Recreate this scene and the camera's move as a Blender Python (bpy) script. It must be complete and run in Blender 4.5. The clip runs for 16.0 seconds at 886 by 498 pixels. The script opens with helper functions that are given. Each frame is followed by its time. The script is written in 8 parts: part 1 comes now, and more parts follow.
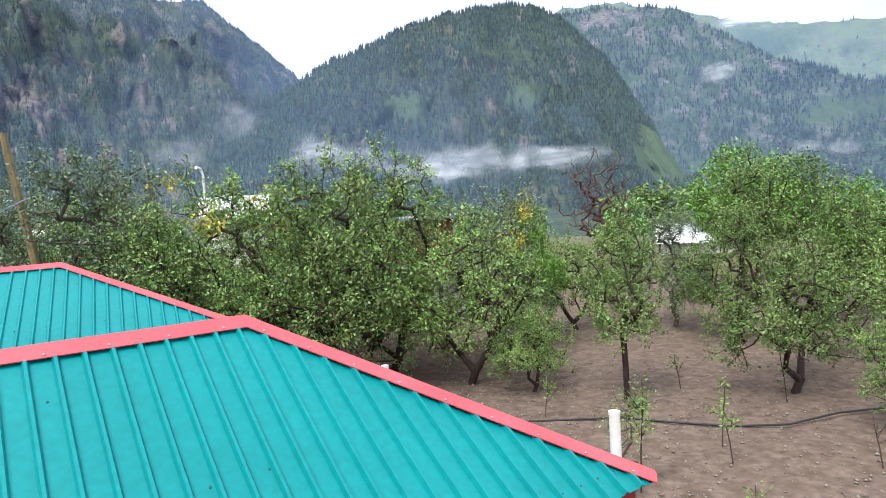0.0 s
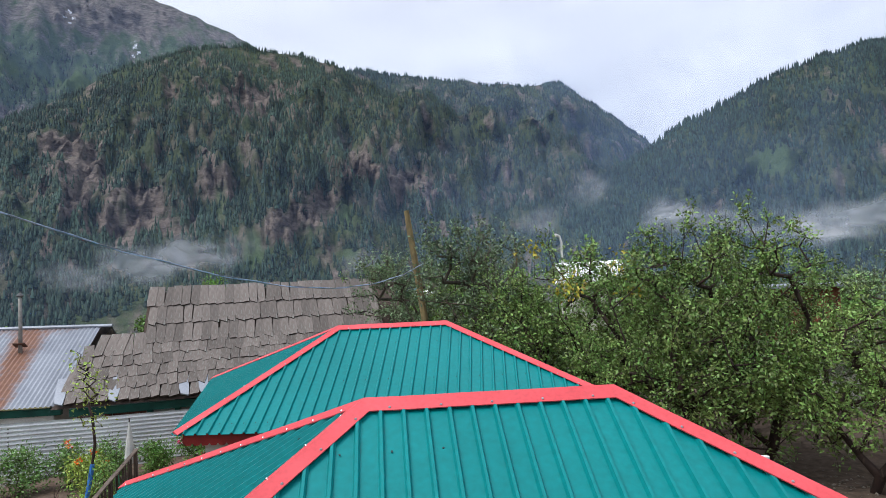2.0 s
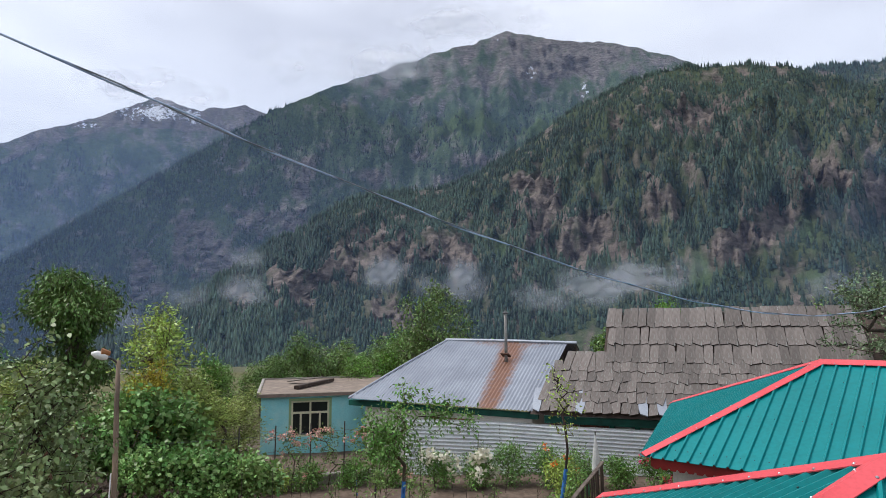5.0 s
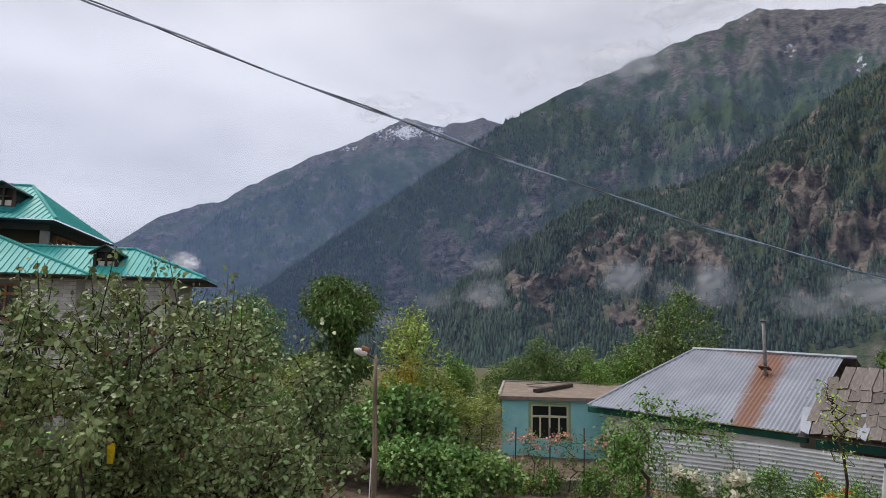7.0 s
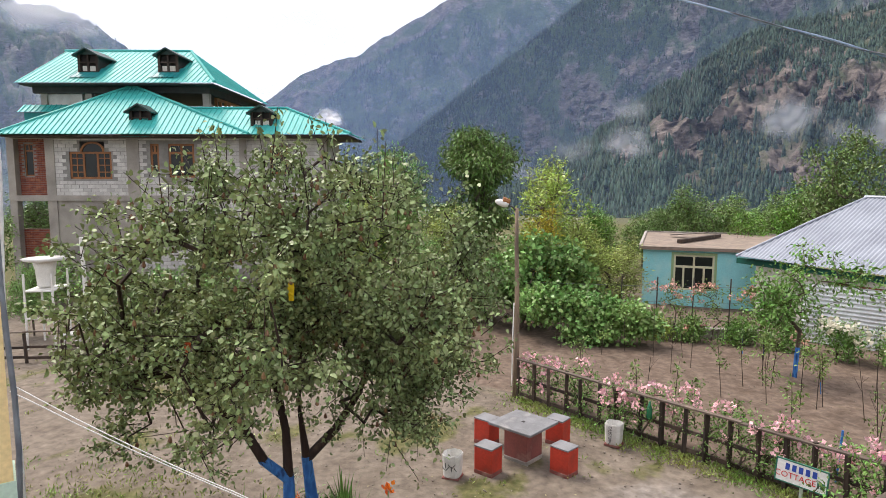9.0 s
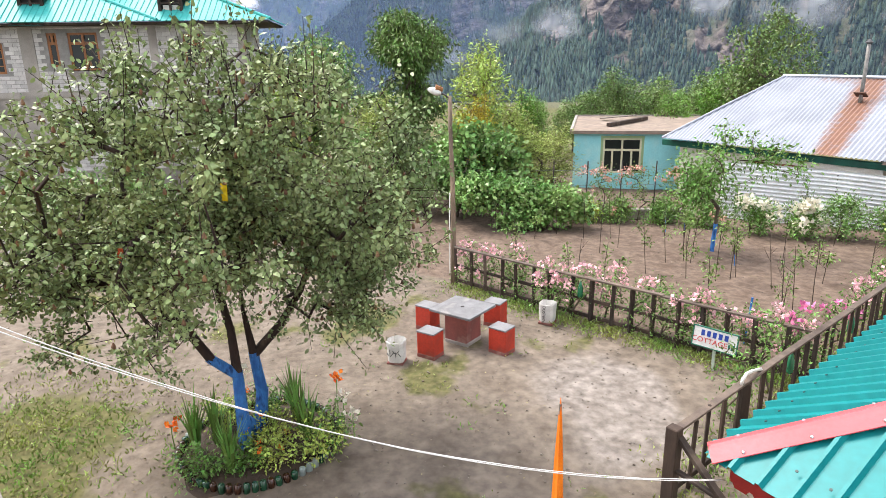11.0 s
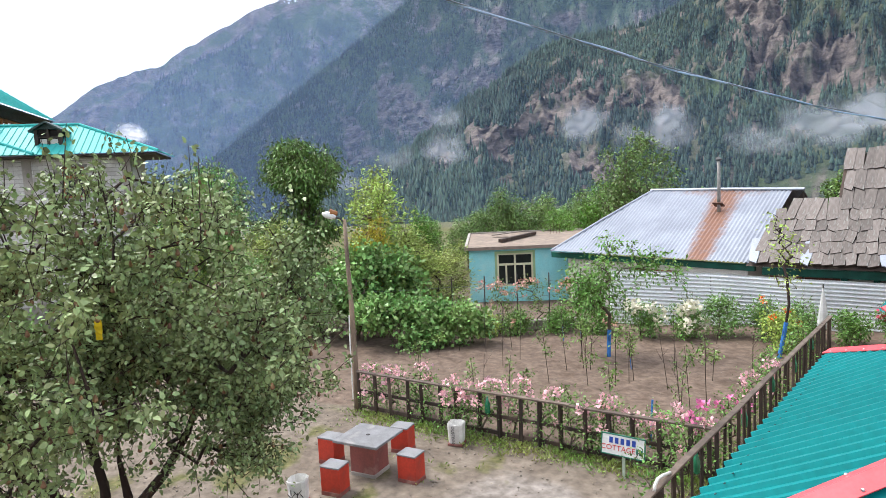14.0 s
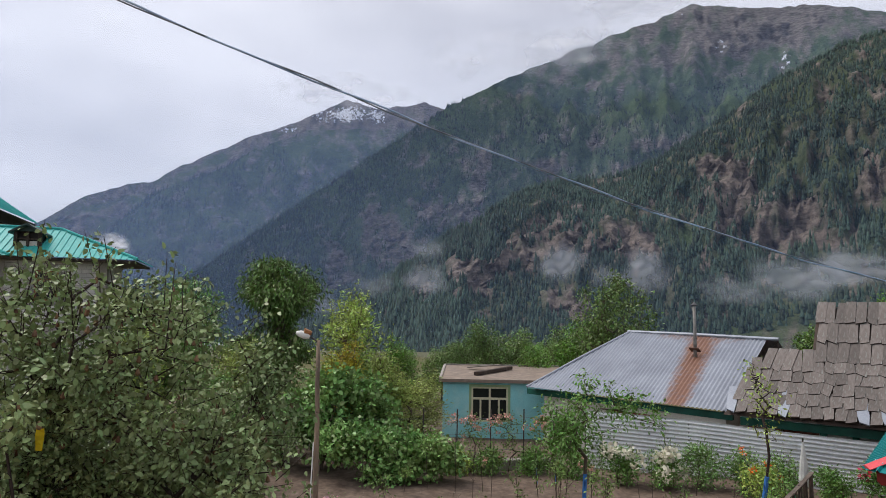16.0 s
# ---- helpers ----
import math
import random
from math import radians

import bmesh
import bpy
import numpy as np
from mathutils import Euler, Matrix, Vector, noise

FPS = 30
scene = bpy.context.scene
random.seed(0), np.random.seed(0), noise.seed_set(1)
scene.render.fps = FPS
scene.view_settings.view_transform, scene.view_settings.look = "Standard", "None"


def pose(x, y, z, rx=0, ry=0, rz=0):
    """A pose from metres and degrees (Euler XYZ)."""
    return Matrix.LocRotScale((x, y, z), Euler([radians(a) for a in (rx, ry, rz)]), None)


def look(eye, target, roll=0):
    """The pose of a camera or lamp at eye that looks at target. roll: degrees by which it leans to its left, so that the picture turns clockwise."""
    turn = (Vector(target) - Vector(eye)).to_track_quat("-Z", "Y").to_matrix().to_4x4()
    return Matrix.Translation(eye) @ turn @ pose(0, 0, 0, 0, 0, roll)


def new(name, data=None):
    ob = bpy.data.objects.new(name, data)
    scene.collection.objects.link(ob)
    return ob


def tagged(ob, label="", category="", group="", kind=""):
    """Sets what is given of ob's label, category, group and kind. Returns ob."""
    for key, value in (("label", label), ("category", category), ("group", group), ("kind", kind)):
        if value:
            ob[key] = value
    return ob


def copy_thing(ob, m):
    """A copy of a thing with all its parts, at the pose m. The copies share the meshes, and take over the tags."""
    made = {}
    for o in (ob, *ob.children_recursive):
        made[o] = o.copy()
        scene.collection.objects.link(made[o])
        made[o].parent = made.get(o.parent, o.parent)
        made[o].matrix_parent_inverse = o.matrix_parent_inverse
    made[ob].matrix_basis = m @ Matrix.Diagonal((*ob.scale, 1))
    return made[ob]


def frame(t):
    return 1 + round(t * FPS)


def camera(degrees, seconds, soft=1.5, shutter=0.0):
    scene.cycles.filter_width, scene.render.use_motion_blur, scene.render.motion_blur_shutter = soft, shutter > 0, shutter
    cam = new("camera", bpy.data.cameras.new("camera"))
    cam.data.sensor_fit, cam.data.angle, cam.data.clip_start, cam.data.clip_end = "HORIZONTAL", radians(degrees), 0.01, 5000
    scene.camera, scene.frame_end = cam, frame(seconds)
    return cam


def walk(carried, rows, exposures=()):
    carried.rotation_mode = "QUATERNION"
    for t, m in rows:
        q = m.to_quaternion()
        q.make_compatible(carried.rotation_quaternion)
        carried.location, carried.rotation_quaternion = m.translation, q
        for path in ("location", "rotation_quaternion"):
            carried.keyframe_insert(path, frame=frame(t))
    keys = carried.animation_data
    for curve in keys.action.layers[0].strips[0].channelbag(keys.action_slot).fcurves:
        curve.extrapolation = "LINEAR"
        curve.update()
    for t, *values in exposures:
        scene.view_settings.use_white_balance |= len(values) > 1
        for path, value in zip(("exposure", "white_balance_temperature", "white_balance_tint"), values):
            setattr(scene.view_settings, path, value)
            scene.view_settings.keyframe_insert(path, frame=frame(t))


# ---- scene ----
cam = camera(69.35, 16.0, soft=0.8)
# seconds, place, then yaw, pitch and roll of a hand-held pan from an upper balcony
ROWS = [
    (0.0, -0.000, 0.000, 4.961, -1.07, -3.87, 3.39),
    (0.5, -0.035, 0.017, 4.973, 5.66, -2.56, 3.20),
    (1.0, -0.093, 0.026, 4.995, 14.01, 0.01, 3.26),
    (1.5, -0.142, 0.005, 5.010, 22.13, 2.50, 2.61),
    (2.0, -0.193, -0.014, 5.017, 29.48, 3.54, 2.68),
    (2.5, -0.223, -0.040, 5.021, 35.31, 4.31, 2.64),
    (3.0, -0.270, -0.074, 5.033, 41.76, 5.36, 1.01),
    (3.5, -0.285, -0.172, 5.045, 47.87, 6.51, 0.13),
    (4.0, -0.376, -0.171, 5.049, 55.29, 6.84, -0.35),
    (4.5, -0.408, -0.194, 5.053, 60.85, 6.89, -0.17),
    (4.7, -0.432, -0.194, 5.050, 63.69, 6.75, 0.14),
    (7.0, -0.500, -0.136, 5.039, 88.74, 6.99, -0.90),
    (7.5, -0.507, -0.133, 5.042, 93.67, 6.06, -0.85),
    (8.0, -0.494, -0.144, 5.035, 97.14, 3.33, -0.80),
    (8.5, -0.468, -0.147, 5.045, 98.96, -0.14, -0.42),
    (9.0, -0.384, -0.209, 5.046, 100.87, -6.37, -0.05),
    (9.5, -0.313, -0.241, 5.067, 101.30, -10.55, 0.59),
    (10.0, -0.338, -0.263, 5.062, 98.60, -13.43, 0.75),
    (10.2, -0.333, -0.269, 5.065, 97.50, -14.54, 0.62),
    (12.3, -0.395, -0.213, 5.097, 92.73, -16.19, 1.77),
    (12.5, -0.366, -0.229, 5.099, 93.50, -16.06, 1.64),
    (13.0, -0.382, -0.237, 5.110, 92.15, -13.60, 2.60),
    (13.5, -0.393, -0.288, 5.051, 90.40, -9.77, 2.63),
    (14.0, -0.476, -0.234, 5.059, 85.33, -5.85, 2.77),
    (14.5, -0.547, -0.214, 5.031, 82.22, -1.72, 1.64),
    (15.0, -0.545, -0.223, 5.010, 82.54, 1.18, 0.06),
    (15.5, -0.547, -0.243, 4.995, 82.45, 2.88, -0.22),
    (16.0, -0.579, -0.235, 4.989, 83.39, 5.72, -0.90),
]
# seconds, stops, kelvin, tint
EXPOSURES = [(0.0, 1.1, 6180, 10.0), (0.5, 1.0, 6184, 10.0), (1.0, 0.77, 6189, 10.0), (1.5, 0.35, 6193, 10.0), (3.5, 0.35, 6211, 10.0), (4.5, 0.32, 6220, 10.0), (7.0, 0.05, 6650, 13.0), (8.0, 0.0, 6683, 13.7), (8.5, 0.25, 6700, 14.0), (9.0, 0.9, 6800, 13.5), (9.5, 1.42, 6900, 13.0), (10.2, 1.47, 6800, 12.0), (12.5, 1.32, 6480, 12.0), (13.0, 1.3, 6450, 11.5), (13.5, 1.3, 6420, 11.0), (14.0, 1.19, 6320, 10.0), (14.5, 0.94, 6400, 11.0), (15.0, 0.4, 6440, 11.3), (15.5, 0.3, 6480, 11.7), (16.0, 0.1, 6520, 12.0)]
walk(cam, [(t, pose(x, y, z, 90 + pitch, roll, yaw)) for t, x, y, z, yaw, pitch, roll in ROWS], EXPOSURES)

# ---- overcast sky and a broad weak sun ----
world = bpy.data.worlds.new("overcast_sky")
scene.world = world
world.use_nodes = True
wn, wl = world.node_tree.nodes, world.node_tree.links
wn.clear()
w_out, w_bg = wn.new("ShaderNodeOutputWorld"), wn.new("ShaderNodeBackground")
sky = wn.new("ShaderNodeTexSky")
sky.sky_type, sky.sun_disc = "NISHITA", False
sky.sun_elevation, sky.sun_rotation = radians(58), radians(200)
sky_dim = wn.new("ShaderNodeVectorMath")
sky_dim.operation = "SCALE"
sky_dim.inputs["Scale"].default_value = 0.12
w_tc, w_map = wn.new("ShaderNodeTexCoord"), wn.new("ShaderNodeMapping")
w_map.inputs["Scale"].default_value = (1.0, 1.0, 3.2)
cloud = wn.new("ShaderNodeTexNoise")
cloud.inputs["Scale"].default_value, cloud.inputs["Detail"].default_value, cloud.inputs["Roughness"].default_value = 2.3, 6.0, 0.52
cloud_ramp = wn.new("ShaderNodeValToRGB")
cloud_ramp.color_ramp.elements[0].position, cloud_ramp.color_ramp.elements[1].position = 0.3, 0.68
cloud_ramp.color_ramp.elements[0].color, cloud_ramp.color_ramp.elements[1].color = (0.54, 0.56, 0.63, 1), (0.84, 0.865, 0.94, 1)
w_mix = wn.new("ShaderNodeMix")
w_mix.data_type, w_mix.inputs["Factor"].default_value = "RGBA", 0.9
wl.new(w_tc.outputs["Generated"], w_map.inputs["Vector"])
wl.new(w_map.outputs["Vector"], cloud.inputs["Vector"])
wl.new(cloud.outputs["Fac"], cloud_ramp.inputs["Fac"])
wl.new(sky.outputs["Color"], sky_dim.inputs[0])
wl.new(sky_dim.outputs["Vector"], w_mix.inputs[6])
wl.new(cloud_ramp.outputs["Color"], w_mix.inputs[7])
wl.new(w_mix.outputs[2], w_bg.inputs["Color"])
w_bg.inputs["Strength"].default_value = 1.06
wl.new(w_bg.outputs["Background"], w_out.inputs["Surface"])
sun_data = bpy.data.lights.new("sun", "SUN")
sun_data.energy, sun_data.angle, sun_data.color = 2.3, radians(28), (1.0, 0.96, 0.9)
sun = new("sun", sun_data)
sun.matrix_world = look((0, 0, 60), (22, 34, 0))

# ---- materials ----
MATS = {}


def mat(name, a, b=None, scale=3.0, rough=0.8, bump=0.0, fine=30.0, metal=0.0, stretch=(1, 1, 1), piece=0.0, island=0.0, spec=0.35, translucent=0.0, c=None, cpos=0.62):
    """A surface of colour a with patches of b (scale per metre), fine grain, a third colour c in spots, and a bump."""
    if name in MATS:
        return MATS[name]
    m = bpy.data.materials.new(name)
    m.use_nodes = True
    n, l = m.node_tree.nodes, m.node_tree.links
    p = n["Principled BSDF"]
    p.inputs["Roughness"].default_value, p.inputs["Metallic"].default_value = rough, metal
    p.inputs["Specular IOR Level"].default_value = spec
    tc, mp = n.new("ShaderNodeTexCoord"), n.new("ShaderNodeMapping")
    mp.inputs["Scale"].default_value = stretch
    l.new(tc.outputs["Object"], mp.inputs["Vector"])
    big, small = n.new("ShaderNodeTexNoise"), n.new("ShaderNodeTexNoise")
    big.inputs["Scale"].default_value, big.inputs["Detail"].default_value = scale, 5.0
    small.inputs["Scale"].default_value, small.inputs["Detail"].default_value = fine, 3.0
    l.new(mp.outputs["Vector"], big.inputs["Vector"])
    l.new(mp.outputs["Vector"], small.inputs["Vector"])
    b = b or tuple(x * 0.72 for x in a)
    ramp = n.new("ShaderNodeValToRGB")
    ramp.color_ramp.elements[0].position, ramp.color_ramp.elements[1].position = 0.36, 0.64
    ramp.color_ramp.elements[0].color, ramp.color_ramp.elements[1].color = (*a, 1), (*b, 1)
    if c:
        e = ramp.color_ramp.elements.new(cpos + 0.08)
        e.color = (*c, 1)
        ramp.color_ramp.elements[1].position = cpos - 0.06
    l.new(big.outputs["Fac"], ramp.inputs["Fac"])
    hsv = n.new("ShaderNodeHueSaturation")
    l.new(ramp.outputs["Color"], hsv.inputs["Color"])
    grain = n.new("ShaderNodeMapRange")
    grain.inputs["To Min"].default_value, grain.inputs["To Max"].default_value = 0.78, 1.22
    l.new(small.outputs["Fac"], grain.inputs["Value"])
    value = grain.outputs["Result"]
    for amount, node, socket in ((piece, "ShaderNodeObjectInfo", "Random"), (island, "ShaderNodeNewGeometry", "Random Per Island")):
        if amount:
            src, rng_, mul = n.new(node), n.new("ShaderNodeMapRange"), n.new("ShaderNodeMath")
            rng_.inputs["To Min"].default_value, rng_.inputs["To Max"].default_value = 1 - amount, 1 + amount
            mul.operation = "MULTIPLY"
            l.new(src.outputs[socket], rng_.inputs["Value"])
            l.new(rng_.outputs["Result"], mul.inputs[0])
            l.new(value, mul.inputs[1])
            value = mul.outputs["Value"]
            if node == "ShaderNodeNewGeometry":
                hue = n.new("ShaderNodeMapRange")
                hue.inputs["To Min"].default_value, hue.inputs["To Max"].default_value = 0.5 - amount * 0.05, 0.5 + amount * 0.05
                l.new(src.outputs[socket], hue.inputs["Value"])
                l.new(hue.outputs["Result"], hsv.inputs["Hue"])
    l.new(value, hsv.inputs["Value"])
    l.new(hsv.outputs["Color"], p.inputs["Base Color"])
    if bump:
        bp = n.new("ShaderNodeBump")
        bp.inputs["Strength"].default_value, bp.inputs["Distance"].default_value = 0.6, bump
        l.new(small.outputs["Fac"], bp.inputs["Height"])
        l.new(bp.outputs["Normal"], p.inputs["Normal"])
    if translucent:
        tr, mx = n.new("ShaderNodeBsdfTranslucent"), n.new("ShaderNodeMixShader")
        mx.inputs["Fac"].default_value = translucent
        l.new(hsv.outputs["Color"], tr.inputs["Color"])
        l.new(p.outputs["BSDF"], mx.inputs[1])
        l.new(tr.outputs["BSDF"], mx.inputs[2])
        l.new(mx.outputs["Shader"], n["Material Output"].inputs["Surface"])
    MATS[name] = m
    return m


def leaf_mat(name, a, b, island=0.4, piece=0.0, translucent=0.06, rough=0.4):
    return mat(name, a, b, 0.9, rough, 0.0, 40, island=island, piece=piece, translucent=translucent, spec=0.3)


TEAL_SHEET = mat("teal_painted_sheet", (0.003, 0.185, 0.19), (0.004, 0.21, 0.216), 0.6, 0.4, 0.0006, 14, spec=0.26)
PINK_SHEET = mat("coral_painted_flashing", (0.72, 0.09, 0.105), (0.64, 0.07, 0.082), 1.4, 0.45, 0.0008, 25, spec=0.4)
RED_BOARD = mat("red_painted_board", (0.33, 0.022, 0.018), (0.24, 0.018, 0.016), 2.0, 0.55, 0.002, 40)
WHITE_PLASTER = mat("white_plaster", (0.66, 0.64, 0.58), (0.55, 0.53, 0.48), 0.8, 0.85, 0.004, 25)
YELLOW_PLASTER = mat("cream_painted_plaster", (0.80, 0.60, 0.30), (0.76, 0.56, 0.27), 1.2, 0.8, 0.003, 40)
PALE_GREEN = mat("pale_green_paint", (0.48, 0.62, 0.50), (0.42, 0.56, 0.45), 2.0, 0.7, 0.002, 40)
CONCRETE = mat("rough_concrete", (0.36, 0.33, 0.29), (0.27, 0.245, 0.22), 1.1, 0.9, 0.006, 30, c=(0.20, 0.18, 0.16))
AQUA_WALL = mat("aqua_painted_plaster", (0.30, 0.68, 0.70), (0.26, 0.62, 0.65), 1.0, 0.8, 0.004, 22, c=(0.36, 0.66, 0.66))
GREEN_WOOD = mat("dark_green_painted_wood", (0.012, 0.12, 0.085), (0.01, 0.08, 0.06), 3.0, 0.6, 0.002, 40)
CREAM_WOOD = mat("cream_painted_wood", (0.62, 0.60, 0.42), (0.52, 0.5, 0.34), 3.0, 0.6, 0.002, 40)
BROWN_WOOD = mat("varnished_brown_wood", (0.30, 0.12, 0.035), (0.2, 0.075, 0.025), 3.0, 0.5, 0.002, 40, stretch=(1, 1, 0.2))
DARK_WOOD = mat("dark_weathered_wood", (0.060, 0.040, 0.030), (0.036, 0.026, 0.021), 3.0, 0.8, 0.004, 45, stretch=(1, 1, 0.25), piece=0.3, c=(0.115, 0.085, 0.065))
GREY_WOOD = mat("silver_grey_weathered_wood", (0.24, 0.21, 0.18), (0.16, 0.135, 0.115), 4.0, 0.85, 0.004, 50, piece=0.2)
DARK_GLASS = mat("dark_window_glass", (0.012, 0.016, 0.016), (0.02, 0.024, 0.022), 1.0, 0.18, 0.0, 10, spec=0.25)
DARK_VOID = mat("unlit_interior", (0.03, 0.027, 0.025), (0.02, 0.018, 0.017), 1.0, 0.9)
BARK = mat("dark_bark", (0.045, 0.026, 0.02), (0.028, 0.018, 0.015), 6.0, 0.9, 0.012, 30, stretch=(1, 1, 0.3), c=(0.09, 0.06, 0.045))
GREY_BARK = mat("grey_brown_bark", (0.11, 0.085, 0.06), (0.06, 0.047, 0.036), 6.0, 0.9, 0.012, 30, stretch=(1, 1, 0.3))
BLUE_PAINT = mat("blue_limewash_on_bark", (0.024, 0.11, 0.34), (0.045, 0.19, 0.5), 11.0, 0.75, 0.012, 40, stretch=(1, 1, 0.4), c=(0.012, 0.05, 0.17), cpos=0.58)
LEAF_PEAR = leaf_mat("pear_leaves", (0.168, 0.228, 0.092), (0.27, 0.325, 0.138), 0.4, 0.0, 0.08, 0.44)
LEAF_APPLE = leaf_mat("apple_leaves", (0.115, 0.195, 0.046), (0.21, 0.295, 0.08), 0.55, 0.22)
LEAF_WILLOW = leaf_mat("willow_leaves", (0.31, 0.40, 0.10), (0.42, 0.47, 0.14), 0.45, 0.15, 0.2)
LEAF_SILVER = leaf_mat("silver_green_leaves", (0.115, 0.165, 0.08), (0.18, 0.235, 0.125), 0.55, 0.15)
LEAF_BRIGHT = leaf_mat("bright_walnut_leaves", (0.105, 0.225, 0.03), (0.165, 0.295, 0.045), 0.5)
LEAF_WALNUT = leaf_mat("dark_walnut_leaves", (0.085, 0.155, 0.036), (0.145, 0.225, 0.056), 0.5)
LEAF_VINE = leaf_mat("vine_leaves", (0.14, 0.26, 0.075), (0.22, 0.35, 0.10), 0.5, 0.0, 0.1)
LEAF_LIME = leaf_mat("yellow_green_poplar_leaves", (0.42, 0.5, 0.11), (0.29, 0.41, 0.085), 0.45)
LEAF_GOLD = leaf_mat("golden_yellow_leaves", (0.46, 0.34, 0.03), (0.34, 0.30, 0.04), 0.5)
LEAF_SHRUB = leaf_mat("garden_shrub_leaves", (0.105, 0.215, 0.045), (0.18, 0.315, 0.07), 0.5)
GRASS = leaf_mat("short_grass_blades", (0.158, 0.28, 0.052), (0.298, 0.315, 0.088), 0.5)
CONIFER = mat("conifer_needles", (0.013, 0.029, 0.022), (0.03, 0.055, 0.034), 0.004, 0.85, 0.0, 0.3, island=0.6)

# ---- mesh helpers ----


def mesh_np(name, verts, faces, material=None, smooth=False):
    verts, faces = np.asarray(verts, dtype=np.float32), np.asarray(faces, dtype=np.int32)
    me = bpy.data.meshes.new(name)
    k = faces.shape[1]
    me.vertices.add(len(verts))
    me.vertices.foreach_set("co", verts.ravel())
    me.loops.add(faces.size)
    me.loops.foreach_set("vertex_index", faces.ravel())
    me.polygons.add(len(faces))
    me.polygons.foreach_set("loop_start", np.arange(0, faces.size, k, dtype=np.int32))
    if smooth:
        me.polygons.foreach_set("use_smooth", np.ones(len(faces), dtype=bool))
    me.update(calc_edges=True)
    if material:
        me.materials.append(material)
    return me


class Geo:
    """Collects faces for one mesh."""

    def __init__(self):
        self.v, self.f = [], []

    def face(self, *pts):
        i = len(self.v)
        self.v += [tuple(p) for p in pts]
        self.f.append(tuple(range(i, i + len(pts))))

    def box(self, size, m=Matrix(), bevel=0.0):
        bm = bmesh.new()
        bmesh.ops.create_cube(bm, size=1.0, matrix=Matrix.Diagonal((*size, 1)))
        if bevel:
            bmesh.ops.bevel(bm, geom=bm.edges[:], offset=min(bevel, min(size) * 0.3), segments=1, affect="EDGES")
        bm.verts.index_update()
        i = len(self.v)
        self.v += [tuple(m @ x.co) for x in bm.verts]
        self.f += [tuple(i + x.index for x in f.verts) for f in bm.faces]
        bm.free()
        return self

    def beam(self, a, b, w, h, bevel=0.0, roll=0.0):
        """A bar from a to b, w wide across and h deep."""
        a, b = Vector(a), Vector(b)
        q = (b - a).to_track_quat("Z", "Y").to_matrix().to_4x4()
        return self.box((w, h, (b - a).length), Matrix.Translation((a + b) / 2) @ q @ Matrix.Rotation(roll, 4, "Z"), bevel)

    def tube(self, pts, radii, sides=8, caps=True):
        pts = [Vector(p) for p in pts]
        if not hasattr(radii, "__len__"):
            radii = [radii] * len(pts)
        i0 = len(self.v)
        up = None
        for k, p in enumerate(pts):
            d = (pts[min(k + 1, len(pts) - 1)] - pts[max(k - 1, 0)]).normalized()
            if up is None:
                up = d.orthogonal().normalized()
            up = (up - d * up.dot(d)).normalized()
            side = d.cross(up)
            for s in range(sides):
                a = 2 * math.pi * s / sides
                self.v.append(tuple(p + (up * math.cos(a) + side * math.sin(a)) * radii[k]))
        for k in range(len(pts) - 1):
            for s in range(sides):
                a, b = i0 + k * sides + s, i0 + k * sides + (s + 1) % sides
                self.f.append((a, b, b + sides, a + sides))
        if caps:
            self.f.append(tuple(range(i0 + sides - 1, i0 - 1, -1)))
            self.f.append(tuple(range(i0 + (len(pts) - 1) * sides, i0 + len(pts) * sides)))
        return self

    def blob(self, c, r, rough=0.15, seg=7, rings=5, seed=0):
        c = Vector(c)
        i0 = len(self.v)
        for k in range(rings + 1):
            th = math.pi * k / rings
            for s in range(seg):
                ph = 2 * math.pi * s / seg
                d = Vector((math.sin(th) * math.cos(ph), math.sin(th) * math.sin(ph), math.cos(th)))
                f = 1 + rough * noise.noise(d * 1.7 + Vector((seed * 3.1, seed, 0)))
                self.v.append((c.x + d.x * r[0] * f, c.y + d.y * r[1] * f, c.z + d.z * r[2] * f))
        for k in range(rings):
            for s in range(seg):
                a, b = i0 + k * seg + s, i0 + k * seg + (s + 1) % seg
                self.f.append((a, a + seg, b + seg, b))
        return self

    def mesh(self, name, material, smooth=False):
        me = bpy.data.meshes.new(name)
        me.from_pydata(self.v, [], self.f)
        me.materials.append(material)
        if smooth:
            me.polygons.foreach_set("use_smooth", np.ones(len(me.polygons), dtype=bool))
        me.update()
        return me


def part(name, geo, material, parent, label="", smooth=False):
    """One mesh object under a thing or a part; geo is a Geo or a finished mesh."""
    me = geo.mesh(name, material, smooth) if isinstance(geo, Geo) else geo
    ob = new(name, me)
    ob.parent = parent
    if parent is not None:
        ob.matrix_parent_inverse = Matrix()
    return tagged(ob, label)


def thing(name, label, category, at=(0, 0, 0), rz=0.0, group="", kind=""):
    ob = new(name)
    ob.empty_display_size = 0.2
    ob.matrix_basis = pose(*at, 0, 0, rz)
    return tagged(ob, label, category, group, kind)


def single(name, geo, material, label, category, group="", kind="", smooth=False):
    me = geo.mesh(name, material, smooth) if isinstance(geo, Geo) else geo
    return tagged(new(name, me), label, category, group, kind)


def polar(az, dist, z=0.0):
    """A place seen at az degrees left of north from the balcony."""
    return Vector((-0.35 - dist * math.sin(radians(az)), -0.15 + dist * math.cos(radians(az)), z))


def smoothstep(a, b, x):
    t = min(1.0, max(0.0, (x - a) / (b - a)))
    return t * t * (3 - 2 * t)

# ---- the ground: one sheet from the yard to the foot of the mountains ----


